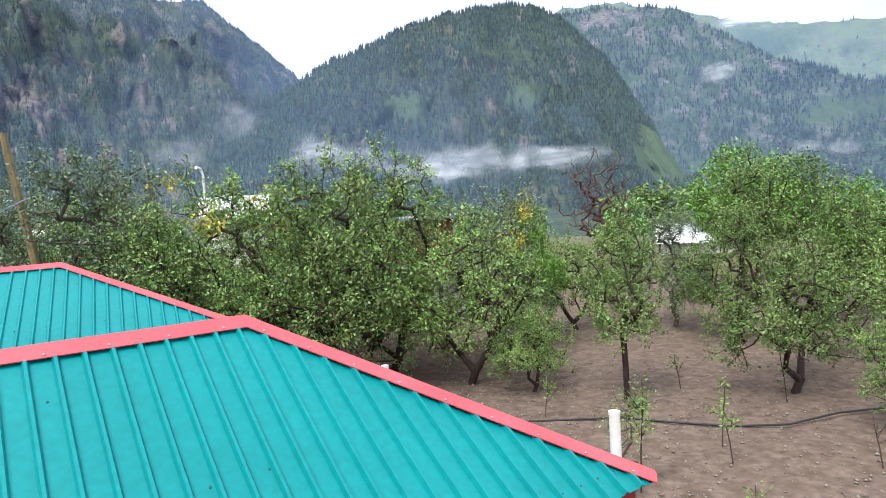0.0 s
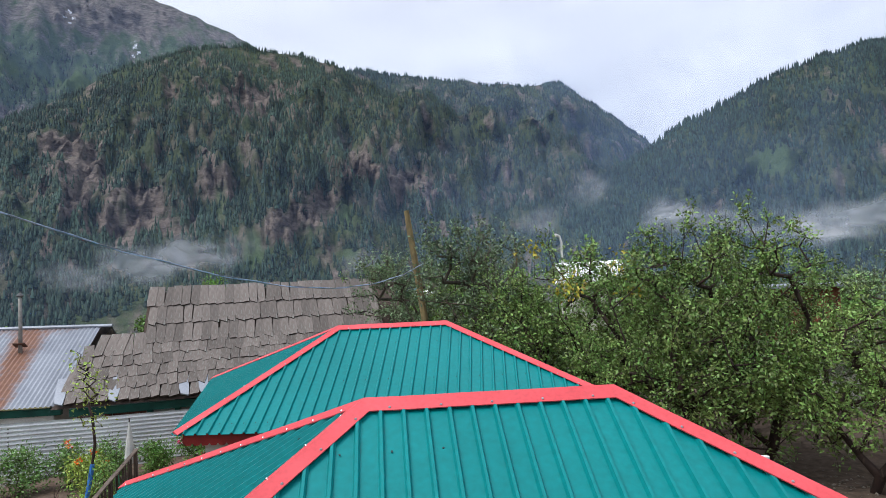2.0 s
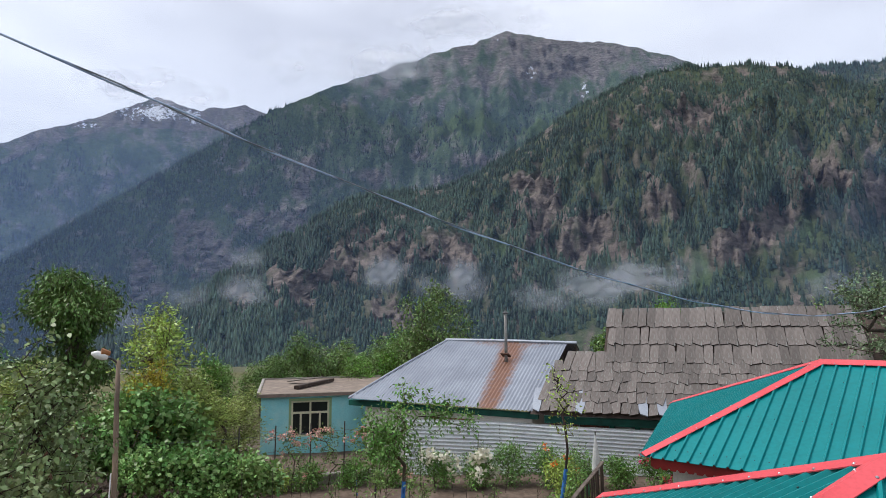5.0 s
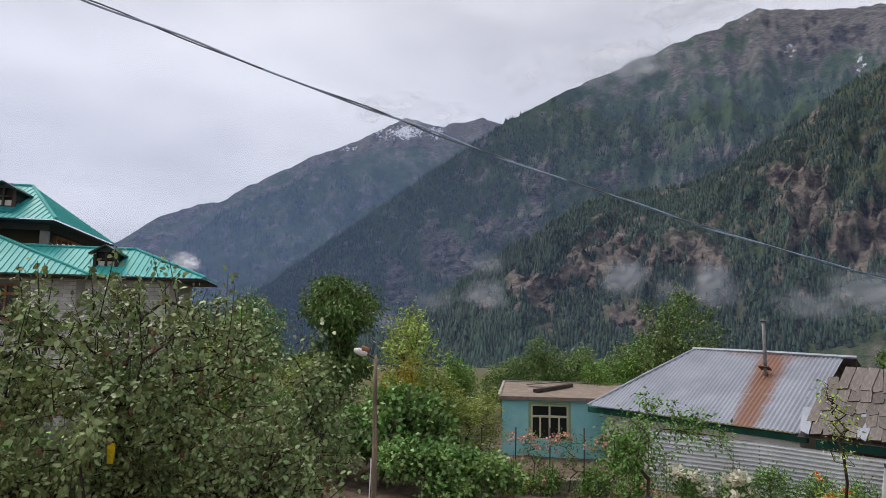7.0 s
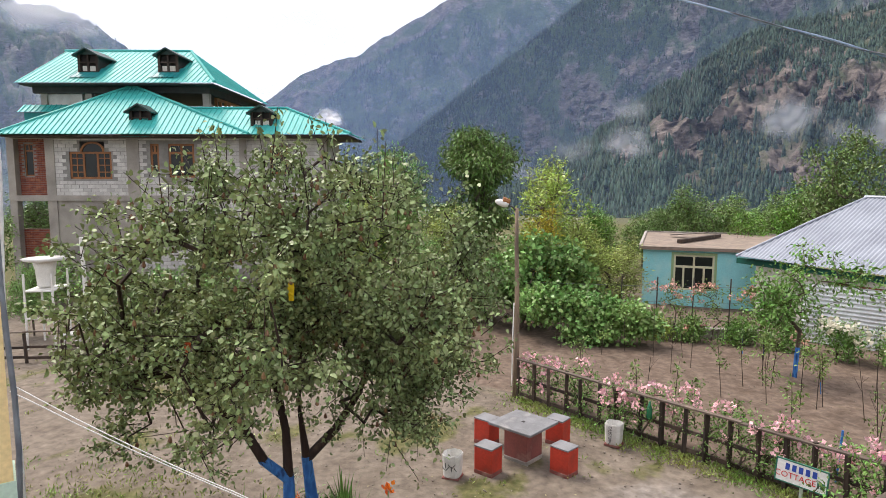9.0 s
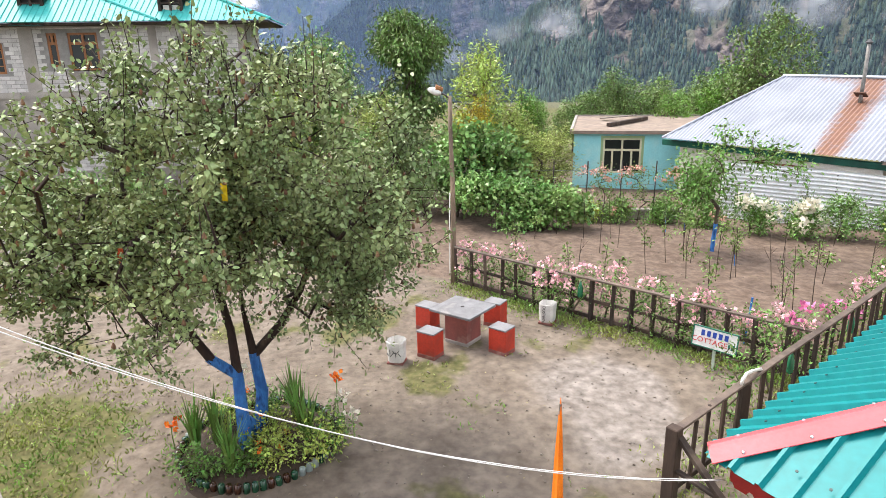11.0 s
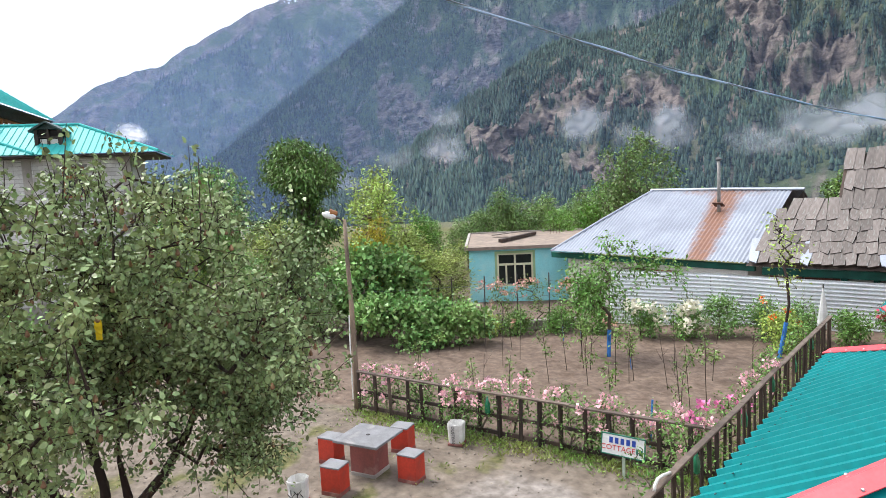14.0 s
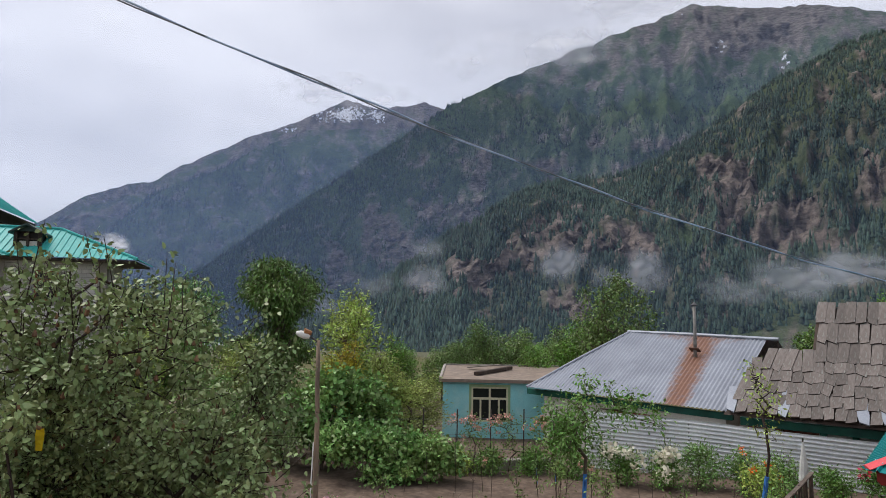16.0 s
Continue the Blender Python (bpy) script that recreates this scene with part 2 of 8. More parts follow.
def ground_z(x, y):
    r = math.hypot(x, y)
    drop = smoothstep(38, 120, r) * 3 + max(0.0, r - 60) * 0.05
    west = smoothstep(-19, -28, x) * smoothstep(-6, 4, y) * 0.5
    return -drop - west


def fence_side(x, y):
    """Positive inside the fenced vegetable garden."""
    a, b = Vector((-14.6, -1.15)), Vector((-10.1, 4.9))
    d = (b - a).normalized()
    return (x - a.x) * -d.y + (y - a.y) * d.x


def build_ground():
    rings = list(np.concatenate([np.arange(0.0, 30, 0.3), np.geomspace(30, 4200, 60)]))
    cols = 300
    verts, soil, grass, damp = [], [], [], []
    for r in rings:
        for k in range(cols):
            a = 2 * math.pi * k / cols
            x, y = r * math.sin(a) - 5, r * math.cos(a) + 4
            p = Vector((x, y, 0))
            bump = 0.05 * noise.noise(p * 0.35) + 0.02 * noise.noise(p * 1.3)
            wob = 0.5 * noise.noise(p * 0.7)
            garden = smoothstep(-0.1, 0.35, min(fence_side(x, y), -5.2 - (x + y) - 0.1) + wob * 0.3)
            orchard = smoothstep(0.0, 1.5, y + 0.25 * x - 5.5 + wob)
            s = max(garden, orchard)
            if s > 0.5:
                bump += 0.05 * noise.noise(p * 2.3) + 0.03 * noise.noise(p * 5.1)
            verts.append((x, y, ground_z(x, y) + bump * (1 if r < 60 else 0)))
            soil.append(s)
            n1 = noise.noise(p * 0.55 + Vector((7, 3, 0))) + 0.5 * noise.noise(p * 1.7)
            g = smoothstep(0.18, 0.5, n1) * 0.8
            # the greener strip by the house wall, and the weedy fence foot
            g = max(g, smoothstep(0.1, 0.6, 1.0 - math.hypot(x + 7.6, y + 7.0) / 2.3 + 0.5 * n1), smoothstep(0.5, 0.1, abs(fence_side(x, y) + 0.05)) * (0.25 + n1) if y < 5 else 0)
            g = max(g, smoothstep(26, 40, math.hypot(x, y)))
            grass.append(g * (1 - 0.75 * s) if math.hypot(x, y) < 40 else max(g, 0.6))
            d = smoothstep(1.0, 0.2, math.hypot((x + 9.2) / 2.6, (y - 1.3) / 1.7) + wob)
            damp.append(d)
    n = len(rings)
    faces = []
    for i in range(n - 1):
        for k in range(cols):
            a, b = i * cols + k, i * cols + (k + 1) % cols
            faces.append((a, a + cols, b + cols, b))
    me = mesh_np("ground", verts, faces, None, True)
    for nm, data in (("soil", soil), ("grass", grass), ("damp", damp)):
        me.attributes.new(nm, "FLOAT", "POINT").data.foreach_set("value", np.array(data, dtype=np.float32))
    m = bpy.data.materials.new("yard_earth")
    m.use_nodes = True
    nn, l = m.node_tree.nodes, m.node_tree.links
    p = nn["Principled BSDF"]
    p.inputs["Roughness"].default_value = 0.95
    p.inputs["Specular IOR Level"].default_value = 0.2
    tc = nn.new("ShaderNodeTexCoord")

    def tex(scale, detail=5):
        t = nn.new("ShaderNodeTexNoise")
        t.inputs["Scale"].default_value, t.inputs["Detail"].default_value = scale, detail
        l.new(tc.outputs["Object"], t.inputs["Vector"])
        return t.outputs["Fac"]

    def ramp(fac, lo, hi, ca, cb):
        r = nn.new("ShaderNodeValToRGB")
        r.color_ramp.elements[0].position, r.color_ramp.elements[1].position = lo, hi
        r.color_ramp.elements[0].color, r.color_ramp.elements[1].color = (*ca, 1), (*cb, 1)
        l.new(fac, r.inputs["Fac"])
        return r.outputs["Color"]

    def mixed(fac, ca, cb):
        x = nn.new("ShaderNodeMix")
        x.data_type = "RGBA"
        l.new(fac, x.inputs["Factor"])
        l.new(ca, x.inputs[6])
        l.new(cb, x.inputs[7])
        return x.outputs[2]

    def masked(name, spread, scale):
        at, add, cl = nn.new("ShaderNodeAttribute"), nn.new("ShaderNodeMath"), nn.new("ShaderNodeMapRange")
        at.attribute_name = name
        add.operation = "MULTIPLY_ADD"
        add.inputs[1].default_value = spread
        l.new(tex(scale), add.inputs[0])
        l.new(at.outputs["Fac"], add.inputs[2])
        cl.inputs["From Min"].default_value, cl.inputs["From Max"].default_value = 0.5 * spread + 0.28, 0.5 * spread + 0.72
        l.new(add.outputs["Value"], cl.inputs["Value"])
        return cl.outputs["Result"]

    yard = ramp(tex(1.6), 0.35, 0.66, (0.135, 0.109, 0.085), (0.19, 0.157, 0.125))
    earth = ramp(tex(2.6), 0.32, 0.68, (0.105, 0.074, 0.055), (0.165, 0.122, 0.094))
    wet = ramp(tex(3.0), 0.3, 0.7, (0.165, 0.14, 0.12), (0.245, 0.218, 0.193))
    turf = ramp(tex(7.0), 0.35, 0.65, (0.075, 0.08, 0.028), (0.135, 0.122, 0.055))
    base = mixed(masked("damp", 0.5, 2.0), yard, wet)
    base = mixed(masked("soil", 0.3, 3.0), base, earth)
    base = mixed(masked("grass", 0.9, 5.0), base, turf)
    pebbles = nn.new("ShaderNodeTexVoronoi")
    pebbles.inputs["Scale"].default_value = 22.0
    l.new(tc.outputs["Object"], pebbles.inputs["Vector"])
    speck = nn.new("ShaderNodeMapRange")
    speck.inputs["From Min"].default_value, speck.inputs["From Max"].default_value = 0.25, 0.75
    speck.inputs["To Min"].default_value, speck.inputs["To Max"].default_value = 0.66, 1.32
    l.new(tex(6.0, 12), speck.inputs["Value"])
    hsv = nn.new("ShaderNodeHueSaturation")
    l.new(base, hsv.inputs["Color"])
    l.new(speck.outputs["Result"], hsv.inputs["Value"])
    l.new(hsv.outputs["Color"], p.inputs["Base Color"])
    bp = nn.new("ShaderNodeBump")
    bp.inputs["Strength"].default_value, bp.inputs["Distance"].default_value = 0.7, 0.03
    l.new(tex(9.0, 9), bp.inputs["Height"])
    l.new(bp.outputs["Normal"], p.inputs["Normal"])
    me.materials.append(m)
    return tagged(new("ground", me), "bare trodden earth yard with weeds, dug soil beds beyond", "ground", kind="structure")


build_ground()

# ---- mountains: ridges given by azimuth, elevation angle and distance of their crest ----


def slope_material(name, forest, meadow, rock, rock2):
    m = bpy.data.materials.new(name)
    m.use_nodes = True
    n, l = m.node_tree.nodes, m.node_tree.links
    p = n["Principled BSDF"]
    p.inputs["Roughness"].default_value, p.inputs["Specular IOR Level"].default_value = 0.95, 0.1
    tc = n.new("ShaderNodeTexCoord")

    def tex(scale, detail=8):
        t = n.new("ShaderNodeTexNoise")
        t.inputs["Scale"].default_value, t.inputs["Detail"].default_value, t.inputs["Roughness"].default_value = scale, detail, 0.62
        l.new(tc.outputs["Object"], t.inputs["Vector"])
        return t.outputs["Fac"]

    def mix(fac, a, b):
        x = n.new("ShaderNodeMix")
        x.data_type = "RGBA"
        for sock, val in ((x.inputs["Factor"], fac), (x.inputs[6], a), (x.inputs[7], b)):
            if isinstance(val, tuple):
                sock.default_value = (*val, 1)
            else:
                l.new(val, sock)
        return x.outputs[2]

    def mask(attr, scale, width=0.22):
        at, add, cl = n.new("ShaderNodeAttribute"), n.new("ShaderNodeMath"), n.new("ShaderNodeMapRange")
        at.attribute_name = attr
        l.new(at.outputs["Fac"], add.inputs[0])
        l.new(tex(scale), add.inputs[1])
        cl.inputs["From Min"].default_value, cl.inputs["From Max"].default_value = 1.0 - width, 1.0 + width
        l.new(add.outputs["Value"], cl.inputs["Value"])
        return cl.outputs["Result"]

    def band(scale):
        cl = n.new("ShaderNodeMapRange")
        cl.inputs["From Min"].default_value, cl.inputs["From Max"].default_value = 0.38, 0.62
        l.new(tex(scale), cl.inputs["Value"])
        return cl.outputs["Result"]

    # strata: the rock's own noise is squashed along z
    flat = n.new("ShaderNodeMapping")
    flat.inputs["Scale"].default_value = (1.0, 1.0, 3.2)
    l.new(tc.outputs["Object"], flat.inputs["Vector"])

    def strata(scale, lo, hi):
        t, cl = n.new("ShaderNodeTexNoise"), n.new("ShaderNodeMapRange")
        t.inputs["Scale"].default_value, t.inputs["Detail"].default_value, t.inputs["Roughness"].default_value = scale, 8.0, 0.7
        l.new(flat.outputs["Vector"], t.inputs["Vector"])
        cl.inputs["From Min"].default_value, cl.inputs["From Max"].default_value = lo, hi
        l.new(t.outputs["Fac"], cl.inputs["Value"])
        return cl.outputs["Result"]

    green = mix(band(0.012), forest, meadow)
    green = mix(strata(0.045, 0.42, 0.6), green, meadow)
    stone = mix(strata(0.05, 0.4, 0.62), rock, rock2)
    col = mix(mask("rock", 0.035, 0.26), green, stone)
    col = mix(strata(0.016, 0.55, 0.75), col, forest)
    col = mix(mask("meadow", 0.02), col, (0.07, 0.105, 0.052))
    col = mix(mask("snow", 0.05, 0.05), col, (0.72, 0.74, 0.78))
    l.new(col, p.inputs["Base Color"])
    bp = n.new("ShaderNodeBump")
    bp.inputs["Strength"].default_value, bp.inputs["Distance"].default_value = 1.0, 14.0
    l.new(tex(0.03, 10), bp.inputs["Height"])
    l.new(bp.outputs["Normal"], p.inputs["Normal"])
    return m


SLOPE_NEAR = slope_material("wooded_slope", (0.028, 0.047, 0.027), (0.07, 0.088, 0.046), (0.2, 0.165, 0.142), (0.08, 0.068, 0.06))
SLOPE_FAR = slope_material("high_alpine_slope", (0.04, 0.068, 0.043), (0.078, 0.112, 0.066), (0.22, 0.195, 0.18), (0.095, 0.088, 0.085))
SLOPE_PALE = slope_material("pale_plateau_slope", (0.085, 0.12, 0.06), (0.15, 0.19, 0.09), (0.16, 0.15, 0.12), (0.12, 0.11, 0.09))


def conifers(name, spots, heights, rng, label):
    """Many small two-tier firs as one mesh."""
    k = 4
    n = len(spots)
    ang = np.arange(k) * 2 * np.pi / k
    ring = np.stack([np.cos(ang), np.sin(ang), np.zeros(k)], 1)
    unit = np.concatenate([ring * [0.19, 0.19, 0] + [0, 0, 0.04], [[0, 0, 0.66]], ring * [0.12, 0.12, 0] + [0, 0, 0.42], [[0, 0, 1.0]]])
    tri = [(i, (i + 1) % k, k) for i in range(k)] + [(k + 1 + i, k + 1 + (i + 1) % k, 2 * k + 1) for i in range(k)]
    spin = rng.uniform(0, 6.28, n)
    c, s = np.cos(spin)[:, None], np.sin(spin)[:, None]
    wide = rng.uniform(0.8, 1.35, n)[:, None]
    h = heights[:, None]
    x = (unit[None, :, 0] * c - unit[None, :, 1] * s) * h * wide
    y = (unit[None, :, 0] * s + unit[None, :, 1] * c) * h * wide
    z = unit[None, :, 2] * h
    verts = np.stack([x, y, z], 2) + spots[:, None, :]
    faces = (np.array(tri)[None] + (np.arange(n) * len(unit))[:, None, None]).reshape(-1, 3)
    me = mesh_np(name, verts.reshape(-1, 3), faces, CONIFER)
    return tagged(new(name, me), label, "forest", kind="stuff")


def mountain(name, nodes, d_foot, material, label, trees=0, height=(9, 16), rough=0.06, rock=0.42, meadow=0.0, marks=(), seed=1, foot=-60.0, treeline=99.0, gully=1.0, slant=0.5):
    """A mountain side that falls from a crest (azimuth, elevation, distance) towards a foot at d_foot metres."""
    rng = np.random.default_rng(seed)
    nodes = sorted(nodes)
    az0, az1 = nodes[0][0], nodes[-1][0]
    cols, rows = int((az1 - az0) / 0.16), 130 if trees > 10000 else 64
    na, ne, nd = (np.array([q[i] for q in nodes]) for i in range(3))
    off = Vector((seed * 11.7, seed * 5.3, 0))
    grid = np.zeros((rows, cols, 3))
    attr = {k: np.zeros((rows, cols)) for k in ("rock", "meadow", "snow")}
    for j in range(cols):
        az = az0 + (az1 - az0) * j / (cols - 1)
        crest, dist = np.interp(az, na, ne), np.interp(az, na, nd)
        crest += 0.28 * noise.fractal(Vector((az * 0.55, seed, 0)), 0.9, 2.2, 4) * rough / 0.06
        zc = 5 + dist * math.tan(radians(crest))
        ca, sa = math.cos(radians(az)), math.sin(radians(az))
        for i in range(rows):
            v = i / (rows - 1)
            d = dist + (d_foot - dist) * v
            z = zc + (foot - zc) * (v ** 0.92)
            w = math.sin(min(1.0, v * 1.15) * math.pi) ** 0.85 if v > 0 else 0
            q = Vector((az * 0.16, v * 2.2, 0)) + off
            # spurs and gullies running down the slope
            spur = noise.ridged_multi_fractal(Vector((az * 0.075 + slant * v + 0.3 * noise.noise(q * 1.6), v * 0.9, seed)), 0.9, 2.1, 4, 1.0, 2.0) - 1.0
            d -= (dist - d_foot) * (0.07 * spur * gully + 0.06 * noise.fractal(q * 2.5, 1.0, 2.0, 5)) * w
            z += zc * rough * noise.fractal(q * 4.0, 0.8, 2.1, 5) * w
            grid[i, j] = (-d * sa, d * ca, z)
            el = math.degrees(math.atan2(z - 5, d))
            rk = 0.62 * noise.fractal(Vector((q.x * 4.3 + 3, q.y * 6.5 + 9, 2)), 0.8, 2.0, 5) + rock
            md, sn = meadow + 0.45 * noise.fractal(q * 2.2 + Vector((8, 1, 4)), 0.9, 2.0, 4), 0.0
            for kind, a, e, wa, we in marks:
                t = math.hypot((az - a) / wa, (el - e) / we)
                if t < 1.6:
                    f = 0.62 * smoothstep(1.6, 0.2, t)
                    rk, md, sn = rk + (f if kind == "rock" else 0), md + (f if kind == "meadow" else 0), sn + (0.72 * f if kind == "snow" else 0)
            if rk > 0.5 and 0.02 < v:
                # broken ledges on the bare cliffs
                crag = min(1.0, (rk - 0.5) * 3) * dist * 0.011
                d -= crag * (noise.fractal(Vector((az * 1.3, v * 34, seed)), 0.7, 2.0, 3) + 0.5 * noise.noise(Vector((az * 2.6, v * 14, seed))))
                grid[i, j] = (-d * sa, d * ca, z)
            if el > treeline:
                rk += 0.35 * smoothstep(treeline, treeline + 4, el)
            attr["rock"][i, j], attr["meadow"][i, j], attr["snow"][i, j] = rk, md, sn
    idx = np.arange(rows * cols).reshape(rows, cols)
    faces = np.stack([idx[:-1, :-1], idx[1:, :-1], idx[1:, 1:], idx[:-1, 1:]], 2).reshape(-1, 4)[:, ::-1]
    me = mesh_np(name, grid.reshape(-1, 3), faces, material, True)
    for k, data in attr.items():
        me.attributes.new(k, "FLOAT", "POINT").data.foreach_set("value", data.astype(np.float32).ravel())
    ob = tagged(new(name, me), label, "mountain", kind="structure")
    if trees:
        n = int(trees * 2.6)
        u, v = rng.uniform(0, cols - 1.01, n), rng.uniform(0, 0.9, n) ** 1.15 * (rows - 1.01)
        v[: n // 30] = rng.uniform(0, 0.6, n // 30)
        iu, iv = u.astype(int), v.astype(int)
        fu, fv = (u - iu)[:, None], (v - iv)[:, None]
        pos = (grid[iv, iu] * (1 - fu) + grid[iv, iu + 1] * fu) * (1 - fv) + (grid[iv + 1, iu] * (1 - fu) + grid[iv + 1, iu + 1] * fu) * fv
        el = np.degrees(np.arctan2(pos[:, 2] - 5, np.hypot(pos[:, 0], pos[:, 1])))
        open_ground = np.maximum(attr["rock"][iv, iu], attr["meadow"][iv, iu])
        # the wood grows in dense clumps with thinner ground between
        stand = np.array([noise.fractal(Vector(q) * 0.011, 0.9, 2.0, 3) for q in pos])
        keep = (rng.uniform(0, 1, n) > np.clip((open_ground - 0.4) * 2.2, 0.03, 0.86) + np.clip(0.3 - 0.9 * stand, 0.0, 0.62)) & (el < treeline + rng.normal(0, 0.8, n))
        pos = pos[keep][:trees]
        hs = rng.uniform(height[0], height[1], len(pos)) * rng.choice([0.7, 1.0, 1.15], len(pos))
        pos[:, 2] -= 1.0
        conifers(name.replace("mountain", "forest").replace("hill", "forest"), pos, hs, rng, "dark green conifer forest covering the mountain side")
    return ob


mountain("mountain_spur", [(100, -3, 620), (93.1, -0.6, 650), (83.1, 6.6, 820), (76, 11.0, 1000), (66.3, 12.4, 1150), (61, 15.2, 1220), (56.3, 18.2, 1300), (51, 20.4, 1350), (46, 20.9, 1380), (41.5, 20.4, 1420), (36.7, 19.3, 1500), (29.8, 18.4, 1650), (22.2, 17.4, 1850), (18, 17.2, 2000), (15, 15, 2100), (11, 11.6, 2300), (7, 6, 2400)],
         480, SLOPE_NEAR, "steep wooded mountain spur with broken brown cliffs", trees=33000, height=(8, 13), rock=0.3, seed=2, foot=-55, gully=1.8,
         marks=[("rock", 73.0, 7.0, 3.2, 2.6), ("rock", 67.6, 6.4, 2.6, 1.8), ("rock", 80.6, 3.6, 2.4, 2.2), ("rock", 59.4, 11.5, 2.4, 2.0), ("rock", 57.0, 8.2, 4.4, 1.8), ("rock", 54.5, 6.2, 3.0, 1.4), ("rock", 45.8, 16.9, 2.4, 1.3), ("rock", 48.9, 9.5, 1.6, 1.6), ("rock", 40.3, 7.4, 2.4, 1.6), ("rock", 43.2, 6.0, 1.6, 1.4), ("rock", 32.0, 9.2, 3.0, 1.6), ("rock", 72.4, 0.4, 2.2, 1.8), ("rock", 77.0, 5.5, 1.6, 1.6), ("rock", 36.5, 11.0, 2.2, 1.2), ("meadow", 48.4, 8.0, 0.8, 2.2), ("meadow", 46.0, 4.0, 0.9, 1.8), ("meadow", 37.9, 3.3, 1.4, 1.0), ("meadow", 62.4, 6.5, 0.8, 2.2), ("meadow", 38.0, 7.0, 0.7, 1.6), ("rock", 85, 1.5, 1.6, 1.2)])
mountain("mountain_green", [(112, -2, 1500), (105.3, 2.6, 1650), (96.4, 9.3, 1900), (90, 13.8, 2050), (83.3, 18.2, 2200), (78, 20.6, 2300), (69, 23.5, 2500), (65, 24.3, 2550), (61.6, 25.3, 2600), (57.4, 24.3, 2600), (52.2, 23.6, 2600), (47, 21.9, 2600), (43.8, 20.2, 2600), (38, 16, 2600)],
         1750, SLOPE_FAR, "high green mountain with scree gully and old snow patches", trees=19000, height=(10, 16), rock=0.2, rough=0.05, seed=5, treeline=18.5, foot=-80, gully=1.7,
         marks=[("rock", 80.4, 11.5, 0.8, 3.2), ("rock", 79.6, 14.0, 0.6, 1.2), ("rock", 81.6, 8.6, 1.1, 2.2), ("snow", 59.4, 21.8, 0.9, 1.1), ("snow", 54.8, 20.0, 0.9, 1.3), ("snow", 62.5, 24.5, 0.8, 0.25), ("snow", 56.8, 22.4, 0.3, 0.3), ("snow", 50.6, 22.4, 0.3, 0.2), ("rock", 57, 22.5, 5.0, 1.6), ("rock", 89, 6.5, 2.2, 2.5), ("rock", 86, 4.5, 2.5, 2.2), ("rock", 84.5, 8.5, 1.6, 1.6), ("rock", 76.5, 8.0, 1.6, 1.0), ("rock", 70, 15, 1.0, 0.8), ("rock", 67, 12.5, 1.6, 0.7), ("rock", 93, 4, 1.8, 2.0), ("meadow", 68, 17.5, 5.0, 1.8), ("meadow", 60, 17.5, 4.0, 1.2), ("rock", 74.5, 13.2, 1.6, 0.6), ("rock", 64.5, 14.5, 2.5, 0.6)])
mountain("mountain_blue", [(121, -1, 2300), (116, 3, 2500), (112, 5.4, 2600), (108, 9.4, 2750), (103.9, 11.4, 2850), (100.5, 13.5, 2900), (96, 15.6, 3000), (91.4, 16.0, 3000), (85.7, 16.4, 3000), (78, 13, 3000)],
         2400, SLOPE_FAR, "hazy blue wooded mountain shoulder", trees=4500, height=(14, 22), rock=0.24, rough=0.05, gully=1.6, seed=8, foot=-90, treeline=13.5)
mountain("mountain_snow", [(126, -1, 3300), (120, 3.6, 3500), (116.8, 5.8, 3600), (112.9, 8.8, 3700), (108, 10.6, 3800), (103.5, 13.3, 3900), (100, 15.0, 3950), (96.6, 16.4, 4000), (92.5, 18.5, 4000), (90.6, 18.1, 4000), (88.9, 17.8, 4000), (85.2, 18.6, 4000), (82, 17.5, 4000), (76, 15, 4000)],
         3250, SLOPE_FAR, "distant grey peak streaked with fresh snow", rock=0.55, seed=11, foot=-90, treeline=12,
         marks=[("snow", 94.5, 17.0, 2.6, 1.0), ("snow", 91.5, 17.5, 1.8, 1.1), ("snow", 89.3, 17.1, 1.1, 1.0), ("snow", 97.5, 15.6, 1.6, 0.6)])
mountain("mountain_cloudy", [(152, 13, 2600), (140, 14.5, 2500), (134.6, 12.5, 2400), (130, 12.3, 2400), (127.5, 10.6, 2400), (124.3, 9.3, 2400), (119, 4, 2400), (114, -1, 2400)],
         1500, SLOPE_FAR, "steep grey mountain side half hidden by cloud", trees=1500, rock=0.45, rough=0.14, seed=14, foot=-90)
mountain("hill_wooded", [(24, 0.5, 760), (18.5, 6.9, 900), (14.7, 8.9, 980), (10.7, 11.0, 1060), (9.2, 12.2, 1090), (5.2, 13.7, 1150), (0.1, 15.7, 1220), (-4, 16.3, 1270), (-6.8, 16.5, 1300), (-9.7, 16.3, 1320), (-12.1, 15.0, 1330), (-16.1, 11, 1250), (-19.1, 6.0, 1100), (-22, 1.0, 950), (-26, -3, 800)],
         520, SLOPE_NEAR, "round hill densely covered in green conifers", trees=20000, height=(8, 13), rock=0.14, meadow=0.16, seed=21, foot=-50, gully=0.5,
         marks=[("meadow", -19.0, 3.2, 2.6, 2.2), ("meadow", -21.5, 2.0, 2.5, 2.5), ("meadow", -9.0, 9.0, 3.0, 1.2), ("meadow", 2.0, 9.0, 3.0, 1.5)])
